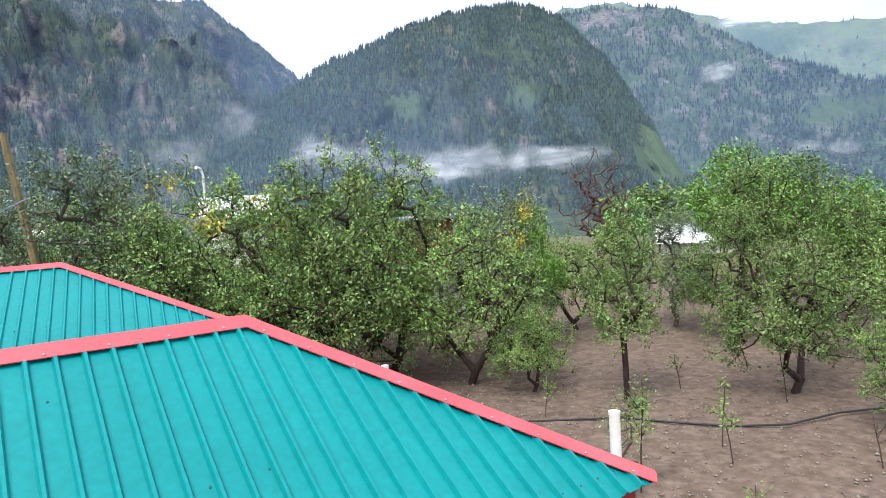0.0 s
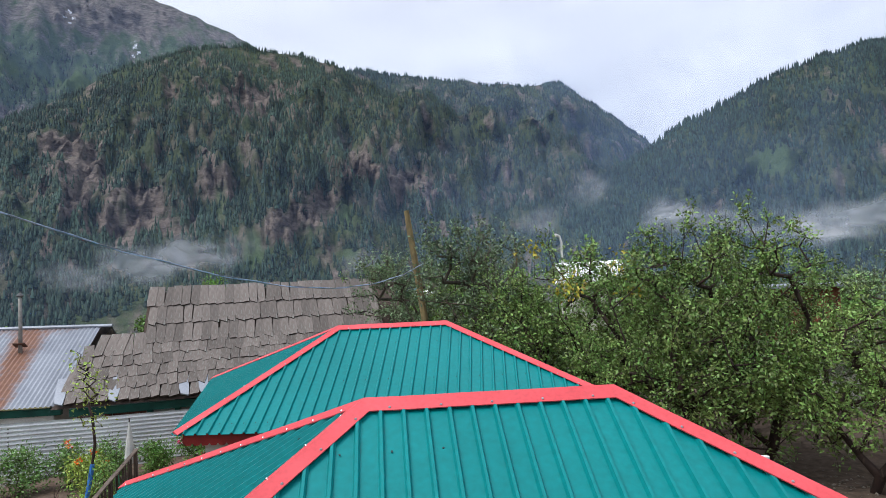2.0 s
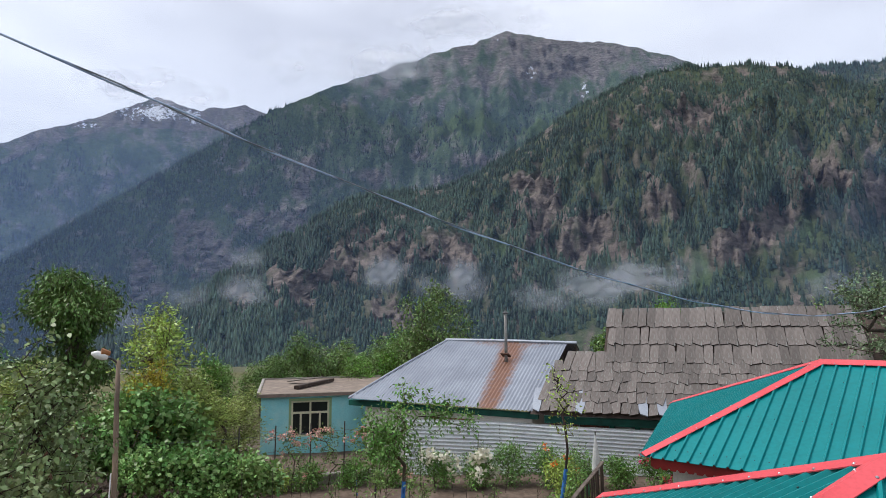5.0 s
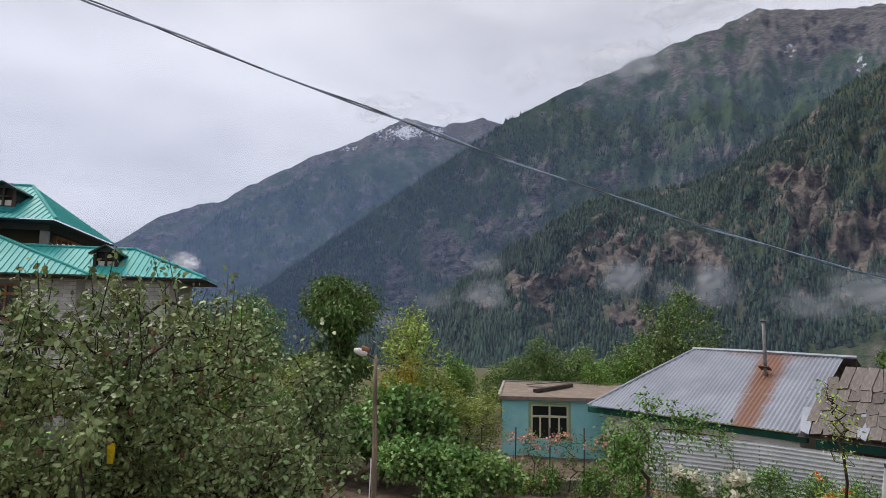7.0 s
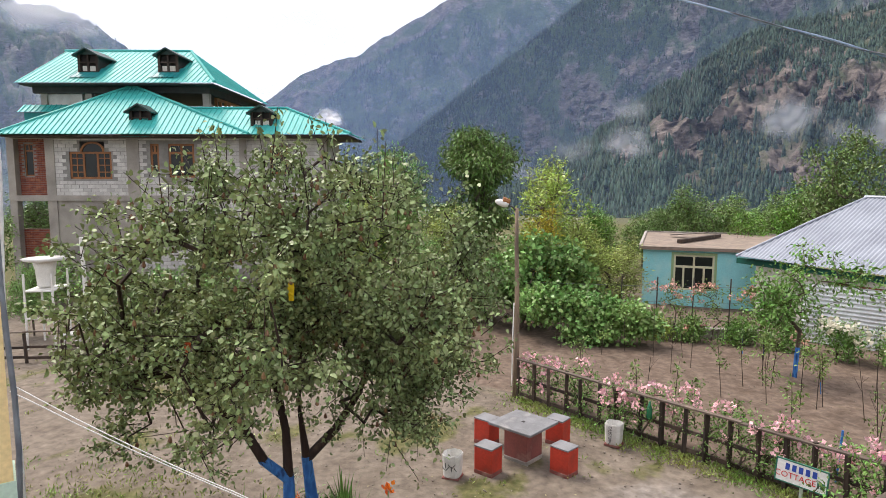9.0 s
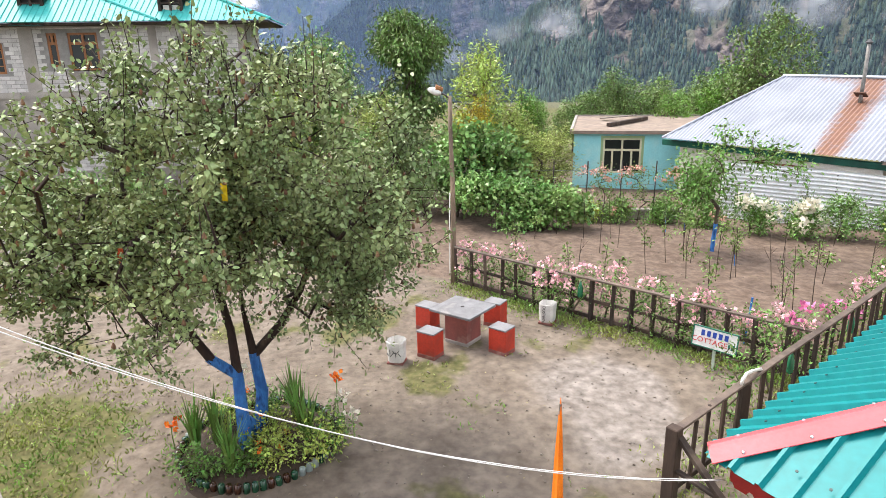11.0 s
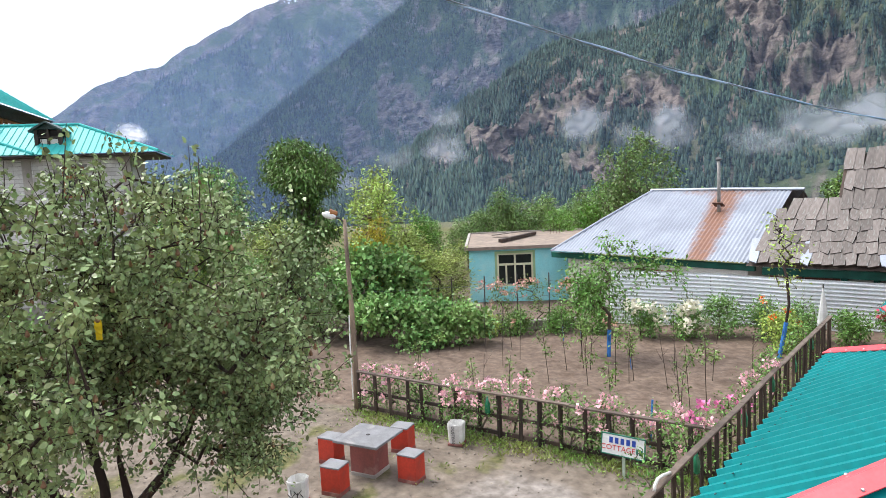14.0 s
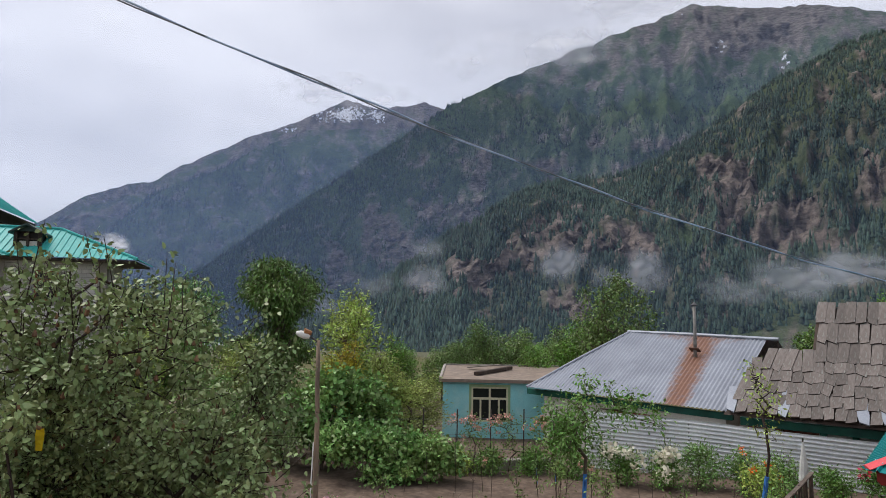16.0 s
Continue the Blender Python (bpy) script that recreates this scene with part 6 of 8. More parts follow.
def far_variants():
    a = tree("broadleaf_tree", "full round broadleaf tree with fresh green leaves", [(0, 0, 4.6, 2.5, 2.5, 2.2), (1.0, 0.3, 3.4, 1.9, 1.8, 1.5), (-1.1, -0.2, 3.6, 1.8, 1.8, 1.6), (0.2, 0, 6.0, 1.4, 1.4, 1.0)], 165, 56, 0.2, np.array([0.27, 0.27, 0.19]), LEAF_BRIGHT, GREY_BARK, 71, tip_r=0.012, width=0.45, up=1.2)
    b = tree("broadleaf_tree", "dark green broadleaf tree", [(0, 0, 4.2, 2.3, 2.3, 2.4), (0.8, -0.4, 3.0, 1.8, 1.8, 1.6), (-0.6, 0.5, 5.6, 1.3, 1.3, 1.2)], 155, 56, 0.2, np.array([0.27, 0.27, 0.19]), LEAF_WALNUT, GREY_BARK, 72, tip_r=0.012, width=0.5, up=1.2)
    c = tree("willow_shrub", "slender upright willow shrub", [(0, 0, 3.2, 1.1, 1.1, 2.8), (0.5, 0.2, 4.4, 0.7, 0.7, 2.0), (-0.4, -0.2, 5.0, 0.55, 0.55, 1.8)], 160, 30, 0.16, 0.17, LEAF_APPLE, GREY_BARK, 73, tip_r=0.008, width=0.35, droop=-0.4, shoots=16)
    d = tree("broadleaf_tree", "broadleaf tree down in the valley", [(0, 0, 4.4, 2.4, 2.4, 2.3), (0.9, -0.4, 3.2, 1.9, 1.8, 1.6), (-0.8, 0.5, 5.4, 1.5, 1.5, 1.3)], 110, 24, 0.42, np.array([0.32, 0.32, 0.22]), LEAF_APPLE, GREY_BARK, 74, tip_r=0.014, width=0.5, up=1.2)
    return a, b, c, d


FAR = far_variants()


def put(src, az, dist, top, group, leaf=None, wide=1.0, label="", own=7.0, sink=0.05):
    """A copy of a tree whose top reaches the height top."""
    p = polar(az, dist)
    g = ground_z(p.x, p.y) - sink
    s = (top - g) / own
    t = copy_thing(src, Matrix.Translation((p.x, p.y, g)) @ Matrix.Rotation(rng_place.uniform(0, 6.28), 4, "Z") @ Matrix.Diagonal((s * wide, s * wide, s, 1)))
    t["group"] = group
    if label:
        t["label"] = label
    if leaf:
        for ch in t.children:
            if ch.name.startswith("crown"):
                me = ch.data.copy()
                me.materials.clear()
                me.materials.append(leaf)
                ch.data = me
    return t


# walnut and other large trees
put(FAR[0], -26.3, 33, 7.0, "walnut trees", None, 1.05, "large round walnut tree with fresh green leaves")
put(FAR[0], -30.0, 37, 6.6, "walnut trees", LEAF_WALNUT, 1.0)
put(FAR[0], -35.2, 28, 5.1, "walnut trees", None, 1.1)
put(FAR[0], 69.0, 36, 7.2, "walnut trees", LEAF_APPLE, 0.8)
put(FAR[1], 71.0, 40, 5.0, "walnut trees", LEAF_BRIGHT, 1.0)
put(FAR[0], 105.3, 27, 6.3, "walnut trees", LEAF_SHRUB, 0.72)
put(FAR[0], 106.6, 25.5, 5.7, "walnut trees", LEAF_SHRUB, 0.75)
put(FAR[0], 108.8, 29, 5.8, "walnut trees", LEAF_WALNUT, 0.8)
put(FAR[0], 48.6, 38, 6.3, "walnut trees", LEAF_BRIGHT, 0.6)
put(FAR[0], -9.6, 21.5, 4.6, "walnut trees", LEAF_BRIGHT, 0.6)
put(FAR[2], 91.4, 24, 6.3, "willow shrubs", LEAF_LIME, 1.3, "pale yellow-green upright poplar", 7.0)
put(FAR[2], 92.3, 22.6, 4.3, "willow shrubs", LEAF_GOLD, 1.0, "shrub turning golden yellow", 7.0)
put(FAR[2], 88.9, 25, 3.9, "willow shrubs", LEAF_WILLOW, 1.6, "", 7.0)
put(FAR[2], 90.2, 23.4, 3.5, "willow shrubs", LEAF_WILLOW, 1.7, "", 7.0)
put(FAR[2], 87.0, 23.8, 3.0, "willow shrubs", LEAF_WILLOW, 1.8, "", 7.0)
put(FAR[2], 87.6, 27, 4.4, "willow shrubs", LEAF_BRIGHT, 1.2, "", 7.0)
put(FAR[2], 85.4, 25, 2.9, "willow shrubs", LEAF_WILLOW, 1.9, "", 7.0)
put(FAR[1], 79.5, 38, 4.8, "back trees", LEAF_WALNUT, 0.8)
put(FAR[1], 82.0, 39, 3.9, "back trees", LEAF_WALNUT, 0.9)
put(FAR[1], 75.5, 37, 3.5, "back trees", LEAF_BRIGHT, 0.9)
for _az, _d, _t in ((77.5, 41, 4.2), (73.0, 43, 4.4), (83.5, 42, 3.1), (87.0, 40, 2.8), (91.0, 38, 3.0)):
    put(FAR[1], _az, _d, _t, "back trees", LEAF_APPLE, 1.1)
put(FAR[1], 94.6, 25, 3.2, "back trees", LEAF_VINE, 0.9)
put(FAR[1], 99.0, 24, 3.0, "back trees", LEAF_WILLOW, 0.9)
put(FAR[1], 103.0, 23, 3.2, "back trees", LEAF_VINE, 0.9)
put(FAR[2], 101.0, 24, 4.3, "willow shrubs", LEAF_WILLOW, 1.5)
put(FAR[2], 108.0, 24, 5.0, "willow shrubs", LEAF_WILLOW, 1.5)
put(FAR[1], 113.0, 26, 4.2, "back trees", LEAF_APPLE, 0.8)
put(FAR[1], 121.0, 27, 3.4, "back trees", LEAF_SILVER, 0.7)
put(FAR[1], 134.0, 24, 2.6, "back trees", LEAF_VINE, 0.7)
put(FAR[1], 138.0, 30, 5.2, "back trees", LEAF_APPLE, 0.9)
put(FAR[0], 133.0, 48, 4.6, "back trees", LEAF_WALNUT, 1.3)
put(FAR[1], 128.0, 46, 4.0, "back trees", LEAF_APPLE, 1.3)
for k in range(30):
    az = -46 + 172 * (k + rng_place.random()) / 30
    dist = rng_place.uniform(44, 95)
    lim = 1.2 if az < 38 else (0.2 if az < 66 else -1.7)
    top = 5 + dist * math.tan(radians(lim - rng_place.uniform(0.0, 1.6)))
    put(FAR[3], az, dist, top, "valley trees", rng_place.choice((None, LEAF_VINE, LEAF_WALNUT)), rng_place.uniform(0.9, 1.4), "broadleaf tree down in the valley")
for k, (az, dist) in enumerate(((127, 62), (131, 50), (124, 70))):
    q = polar(az, dist)
    FAR[(0, 1, 3)[k]].matrix_basis = Matrix.Translation((q.x, q.y, ground_z(q.x, q.y))) @ Matrix.Scale(0.7, 4)
q = polar(110.5, 25)
FAR[2].matrix_basis = Matrix.Translation((q.x, q.y, 0)) @ Matrix.Scale(0.6, 4)

# the tall dark walnut with a bare stem
tree("walnut_tree", "tall dark walnut with drooping leaves above a bare stem", [(0, 0, 6.0, 1.75, 1.75, 1.25), (0.9, 0.2, 5.6, 1.2, 1.1, 0.9), (-0.8, 0.2, 5.9, 1.2, 1.2, 0.9), (0.1, 0, 3.2, 1.5, 1.5, 1.5)], 300, 56, 0.2, 0.2, LEAF_WALNUT, GREY_BARK, 81,
     stem=([(0, 0, -0.2), (0.05, 0, 1.8), (0.1, 0.05, 3.4), (0.0, 0.1, 4.6), (0.0, 0.0, 5.4)], [0, 0, 1, 2, 3], [True, False, True, True, False]), width=0.36, droop=1.1, tip_r=0.012, at=tuple(polar(97.7, 29)))


def bare_tree():
    rng = np.random.default_rng(12)
    th = thing("bare_tree", "leafless brown tree among the green orchard", "tree", (*polar(-15.0, 42).xy, ground_z(*polar(-15.0, 42).xy)))
    tips = crown_points(rng, [(0, 0, 5.2, 2.9, 2.9, 3.0)], 420)
    part("trunk", limb_mesh("trunk", limbs(rng, ([(0, 0, -0.2), (0, 0, 1.5), (0.1, 0, 2.6)], [0, 0, 1], [True, False, False]), tips, 0.014), mat("dry_brown_twigs", (0.10, 0.055, 0.045), (0.07, 0.04, 0.035), 3, 0.9), 4), None, th)


bare_tree()

# ---- own building: balcony slab, parapet, cream wall ----
EDGE = Vector((-3.146, -3.064, 0))


def own_building():
    d = Vector((0.6, 0.8, 0))
    left = Vector((0.8, -0.6, 0))
    z = Vector((0, 0, 1))
    g = Geo()
    face = Vector((0.72, -0.69, 0))
    back = Vector((-0.69, -0.72, 0))
    a = EDGE
    pts = [a, a + face * 5, a + face * 5 + back * 0.3, a + back * 0.3]
    for i in range(4):
        p, q = pts[i], pts[(i + 1) % 4]
        g.face(p + z * 3.44, q + z * 3.44, q + z * 7.6, p + z * 7.6)
    g.face(*[p + z * 7.6 for p in pts])
    w = single("wall_house", g, YELLOW_PLASTER, "cream-painted plaster wall of the balcony", "wall", kind="structure")
    g = Geo()
    pts2 = [a + (Vector((0, 0, 0)) - face * 0.012 - back * 0.012), a + face * 5 - back * 0.012, a + face * 5 + back * 0.3, a - face * 0.012 + back * 0.3]
    for i in range(4):
        p, q = pts2[i], pts2[(i + 1) % 4]
        g.face(p + z * 3.27, q + z * 3.27, q + z * 3.44, p + z * 3.44)
    g.face(*[p + z * 3.44 for p in pts2])
    single("trim_wall_foot", g, PALE_GREEN, "pale green painted wall foot", "trim", kind="structure")
    g = Geo()
    pts = [a + back * 0.6, Vector((-0.72, -0.33, 0)), Vector((1.6, 0.35, 0)), Vector((5.0, -1.0, 0)), Vector((4.0, -7.5, 0)), Vector((0.5, -7.5, 0))]
    for i in range(6):
        p, q = pts[i], pts[(i + 1) % 6]
        g.face(p + z * 3.07, q + z * 3.07, q + z * 3.266, p + z * 3.266)
    g.face(*[p + z * 3.266 for p in reversed(pts)])
    g.face(*[p + z * 3.07 for p in pts])
    single("floor_balcony", g, CONCRETE, "concrete balcony floor slab", "floor", kind="structure")
    g = Geo()
    slab_box(g, Vector((0.6, -2.3, 0)), Vector((1, 0, 0)), Vector((0, -1, 0)), 0, 4.0, 0, 3.5, 0, 3.06)
    single("wall_lower_storey", g, YELLOW_PLASTER, "cream-painted lower storey", "wall", kind="structure")
    g = Geo()
    slab_box(g, Vector((1.9, -2.2, 0)), Vector((1, 0, 0)), Vector((0, -1, 0)), 0, 3.0, 0, 0.25, 3.27, 7.6)
    single("wall_upper_storey", g, YELLOW_PLASTER, "cream-painted upper storey wall", "wall", kind="structure")


own_building()

WHITE_PVC = mat("white_plastic_pipe", (0.74, 0.73, 0.69), (0.62, 0.61, 0.57), 3, 0.45)
GREY_CABLE = mat("grey_cable", (0.2, 0.22, 0.24), (0.12, 0.13, 0.15), 6, 0.5)
BLUE_CABLE = mat("blue_grey_cable", (0.44, 0.53, 0.68), (0.24, 0.31, 0.44), 2.0, 0.45)
WHITE_CABLE = mat("white_cable", (0.75, 0.74, 0.7), (0.6, 0.58, 0.55), 6, 0.45)
STEEL = mat("dark_lamp_metal", (0.06, 0.05, 0.045), (0.04, 0.035, 0.03), 5, 0.5)


def span(a, b, sag, n=24, wob=0.0, seed=0):
    a, b = Vector(a), Vector(b)
    return [a.lerp(b, k / n) - Vector((0, 0, sag * 4 * (k / n) * (1 - k / n))) + Vector(noise.noise_vector(Vector((k * 0.7, seed, 0)))) * wob for k in range(n + 1)]


# two white wires to the cottage corner, and the wall's bundle
for k, dz in enumerate((0.0, 0.035)):
    pts = span(EDGE + Vector((-0.01, 0.01, 3.93 + dz)), (-4.55 + 0.02 * k, 1.42, 2.1 + dz * 0.2), 0.27 + 0.02 * k, 30, 0.004, k)
    single("white_wire", Geo().tube(pts, 0.0035, 5), WHITE_CABLE, "thin white wire slung from the wall to the cottage", "cable", "white wires", smooth=True)
for k, mt in enumerate((GREY_CABLE, WHITE_CABLE)):
    pts = [EDGE + Vector((-0.016 - 0.012 * k, 0.012 + 0.02 * math.sin(i * 1.1 + k), 3.3 + 0.3 * i)) for i in range(14)]
    single("wall_cable", Geo().tube(pts, 0.016 - 0.005 * k, 6), mt, "loose cable hanging down the wall corner", "cable", "wall cables", smooth=True)

# the twisted blue supply cable from the building to the leaning pole
pts = []
for k in range(134):
    s = (k - 13) / 120
    z = 7.949 - 6.6 * s + 0.8 * s * s + 5.176 * s ** 3 - 1.416 * s ** 4
    pts.append(Vector((-6.468 - 5.08 * s, -3.003 + 21.79 * s, z)))
for k in range(2):
    tw = [p + Vector((math.cos(i * 0.9 + k * math.pi), math.sin(i * 0.9 + k * math.pi), math.sin(i * 0.5 + k * 2) * 0.8)) * 0.014 for i, p in enumerate(pts)]
    single("supply_cable", Geo().tube(tw, 0.0115 - 0.003 * k, 6), BLUE_CABLE if k == 0 else GREY_CABLE, "twisted blue-grey supply cable sagging across the valley view", "cable", "supply cables", smooth=True)
top = polar(31.9, 22, 7.75)
foot = polar(29.6, 22, 0)
single("leaning_pole", Geo().tube([foot, foot.lerp(top, 0.5) + Vector((0.05, 0, 0)), foot.lerp(top, 0.93), top], [0.13, 0.12, 0.105, 0.09], 8), mat("yellowed_pole_wood", (0.22, 0.16, 0.07), (0.13, 0.10, 0.05), 4, 0.85, 0.006, 30), "old leaning wooden pole with lichen", "pole")
arm = foot.lerp(top, 0.72)
single("pole_bracket", Geo().tube([arm, arm + Vector((-0.3, 0.1, 0.1)), arm + Vector((-0.6, -0.6, -0.25)), pts[-1]], 0.012, 5), GREY_CABLE, "loop of slack wire on the leaning pole", "cable")
for k in range(3):
    single("power_line", Geo().tube(span(polar(-44, 30, 6.3 + 0.5 * k), polar(-14 + 2 * k, 60, 1.2 + 0.6 * k), 0.5, 20), 0.012, 4), GREY_CABLE, "thin overhead line beyond the orchard", "cable", "power lines")
pp = polar(18.4, 27, 0)
single("white_pole", Geo().tube([pp, pp + Vector((0, 0, 6.7)), pp + Vector((-0.08, 0, 6.95)), pp + Vector((-0.14, -0.3, 7.0))], [0.06, 0.05, 0.06, 0.07], 8), WHITE_PVC, "white street light pole among the trees", "lamp post")

# vent pipes beside the cottages
for az, dist, z, r, m_ in ((-17.8, 6.75, 2.85, 0.056, WHITE_PVC), (2.75, 9.0, 2.83, 0.052, WHITE_PVC), (20.0, 14.8, 3.1, 0.05, mat("grey_plastic_pipe", (0.28, 0.29, 0.29)))):
    p = polar(az, dist, -0.05)
    v = thing("vent_pipe", "upright plastic vent pipe beside the cottage" if r > 0.051 else "grey upright vent pipe beside the cottage", "pipe", p, group="vent pipes")
    part("pipe", Geo().tube([(0, 0, 0), (0, 0, z - 0.1), (0, 0, z)], r, 14, False), m_, v, smooth=True)
    part("rim", Geo().tube([(0, 0, z - 0.03), (0, 0, z + 0.004)], r * 1.06, 14), m_, v)

# ---- concrete table and stools ----
GREY_TOP = mat("grey_cement_top", (0.21, 0.21, 0.215), (0.15, 0.15, 0.155), 3, 0.7, 0.003, 40, c=(0.26, 0.25, 0.24))
RED_CEMENT = mat("red_oxide_cement", (0.48, 0.045, 0.022), (0.36, 0.036, 0.02), 3.5, 0.6, 0.003, 35, c=(0.24, 0.06, 0.045))
FADED_RED = mat("faded_red_cement", (0.27, 0.085, 0.07), (0.20, 0.07, 0.06), 3.0, 0.75, 0.004, 35, c=(0.30, 0.17, 0.14))


def table_set():
    t = thing("garden_table", "square concrete table with grey top and faded red base", "table", (-11.57, -0.88, 0), 58)
    part("tabletop", Geo().box((0.92, 0.88, 0.05), Matrix.Translation((0, 0, 0.655)), 0.008), GREY_TOP, t, "grey cement tabletop with umbrella hole")
    part("umbrella_hole", Geo().tube([(0, 0, 0.676), (0, 0, 0.683)], 0.035, 12), DARK_VOID, t)
    part("pedestal", Geo().box((0.5, 0.48, 0.72), Matrix.Translation((0, 0, 0.27)), 0.012), FADED_RED, t)
    part("pedestal_foot", Geo().box((0.52, 0.5, 0.12), Matrix.Translation((0.005, 0, 0.02)), 0.02), CONCRETE, t, "bare cement foot")
    for k, (x, y) in enumerate(((-10.88, -1.43), (-11.09, -0.15), (-12.14, -1.61), (-12.38, -0.27))):
        s = thing("stool", "block-shaped red concrete stool with grey cement seat", "stool", (x, y, 0), 58 + (3, -2, 1, 4)[k], "stools round the table")
        part("seat", Geo().box((0.375, 0.33, 0.03), Matrix.Translation((0, 0, 0.488)), 0.006), GREY_TOP, s)
        part("block", Geo().box((0.365, 0.32, 0.52), Matrix.Translation((0, 0, 0.21)), 0.01), RED_CEMENT, s)
        part("worn_foot", Geo().box((0.373, 0.328, 0.1), Matrix.Translation((0, 0, 0.03)), 0.01), FADED_RED, s, "faded dusty foot")


table_set()


def words(text, size, material, m, parent, name="lettering"):
    cu = bpy.data.curves.new(name, "FONT")
    cu.body, cu.size, cu.align_x, cu.align_y, cu.extrude = text, size, "CENTER", "CENTER", 0.002
    tmp = bpy.data.objects.new(name, cu)
    scene.collection.objects.link(tmp)
    me = bpy.data.meshes.new_from_object(tmp.evaluated_get(bpy.context.evaluated_depsgraph_get()))
    bpy.data.objects.remove(tmp)
    me.materials.clear()
    me.materials.append(material)
    ob = part(name, me, material, parent)
    ob.matrix_basis = m
    return ob


SIGN_WHITE = mat("white_sign_paint", (0.72, 0.72, 0.70), (0.64, 0.64, 0.62), 4, 0.6)
SIGN_RED = mat("red_sign_paint", (0.55, 0.03, 0.03), (0.45, 0.03, 0.03), 8, 0.6)
SIGN_BLUE = mat("blue_sign_paint", (0.02, 0.06, 0.33), (0.02, 0.05, 0.25), 8, 0.6)
SIGN_GREEN = mat("green_sign_paint", (0.02, 0.16, 0.10), (0.02, 0.12, 0.08), 8, 0.6)
INK = mat("black_paint", (0.02, 0.02, 0.025), (0.03, 0.03, 0.03), 8, 0.6)


def sign():
    s = thing("cottage_sign", "small white board with red and blue painted lettering on a stake", "sign", (-10.5, 3.38, 0), 54)
    # board faces the yard; local x runs along the board, -y is its front
    part("stake", Geo().box((0.05, 0.03, 0.75), Matrix.Translation((0, 0.03, 0.3)), 0.004), mat("pale_green_stake", (0.5, 0.58, 0.48)), s)
    tilt = Matrix.Translation((0, 0, 0.56)) @ Matrix.Rotation(radians(-6), 4, "X") @ Matrix.Rotation(radians(2), 4, "Y")
    part("board", Geo().box((0.72, 0.018, 0.36), tilt, 0.003), SIGN_WHITE, s)
    g = Geo()
    for x, z, w, h in ((0, 0.172, 0.74, 0.02), (0, -0.172, 0.74, 0.02), (-0.36, 0, 0.02, 0.36), (0.36, 0, 0.02, 0.36)):
        g.box((w, 0.03, h), tilt @ Matrix.Translation((x, -0.001, z)), 0.003)
    part("border", g, SIGN_GREEN, s, "dark green painted border")
    front = tilt @ Matrix.Translation((0, -0.013, 0)) @ Matrix.Rotation(radians(90), 4, "X")
    words("COTTAGE", 0.125, SIGN_RED, front @ Matrix.Translation((-0.08, -0.055, 0)), s)
    g = Geo()
    for k in range(5):
        g.box((0.06, 0.004, 0.1), tilt @ Matrix.Translation((-0.2 + 0.095 * k, -0.013, 0.075)), 0.001)
    part("name_bars", g, SIGN_BLUE, s, "blue painted bars")
    g = Geo()
    for k in range(2):
        g.box((0.03 + 0.03 * k, 0.004, 0.09), tilt @ Matrix.Translation((0.24 + 0.06 * k, -0.013, -0.055)), 0.001)
    part("number_bars", g, SIGN_GREEN, s, "green painted bars")


sign()
SACK = mat("white_woven_plastic", (0.68, 0.67, 0.64), (0.56, 0.55, 0.52), 7, 0.6, 0.004, 60)


def bin_(at, rz, lettered, label):
    b = thing("dustbin", label, "dustbin", at, rz, "dustbins")
    g = Geo()
    rings = []
    for k, (z, w) in enumerate(((0.0, 0.125), (0.05, 0.145), (0.22, 0.15), (0.4, 0.16), (0.42, 0.15), (0.2, 0.13))):
        ring = []
        for c in range(16):
            a = 2 * math.pi * c / 16 + math.pi / 16
            f = 1.0 / max(abs(math.cos(a)), abs(math.sin(a))) ** 0.75
            ring.append(Vector((math.cos(a) * w * f, math.sin(a) * w * f, z + 0.012 * noise.noise(Vector((c, k, rz))))) * (1 + 0.05 * noise.noise(Vector((c * 0.6, k, at[0])))))
        rings.append(ring)
    for p, q in zip(rings[:-1], rings[1:]):
        for c in range(16):
            g.face(p[c], p[(c + 1) % 16], q[(c + 1) % 16], q[c])
    g.face(*rings[0][::-1])
    g.face(*rings[-1])
    part("sack", g, SACK, b, smooth=False)
    part("plinth", Geo().box((0.3, 0.28, 0.05), Matrix.Translation((0, 0, 0.0)), 0.01), FADED_RED, b)
    if lettered:
        words("DUSTBIN", 0.085, INK, Matrix.Translation((-0.02, -0.176, 0.22)) @ Matrix.Rotation(radians(90), 4, "X") @ Matrix.Rotation(radians(-90), 4, "Z"), b)
    else:
        g = Geo()
        for k in range(7):
            g.box((0.012, 0.004, 0.07 + 0.02 * (k % 3)), Matrix.Translation((-0.1 + 0.035 * k, -0.172, 0.2 + 0.05 * (k % 2))) @ Matrix.Rotation(0.7 * (k % 3 - 1), 4, "Y"))
        part("painted_marks", g, INK, b, "dark printed marks")


bin_((-12.5, 0.78, 0.01), 66, True, "white plastic sack bin marked DUSTBIN on a brick")
bin_((-10.6, -2.0, 0.01), 80, False, "crumpled white sack bin with dark marks")

# ---- wooden fences ----
FENCE_A, FENCE_B = Vector((-14.7, -1.2, 0)), Vector((-10.05, 4.75, 0))
RAIL_A, RAIL_B = Vector((-6.97, 1.78, 0)), Vector((-16.6, 11.4, 0))


RAIL_WOOD = mat("brown_grey_rail_wood", (0.15, 0.115, 0.09), (0.095, 0.073, 0.06), 4.0, 0.85, 0.004, 50, piece=0.2)


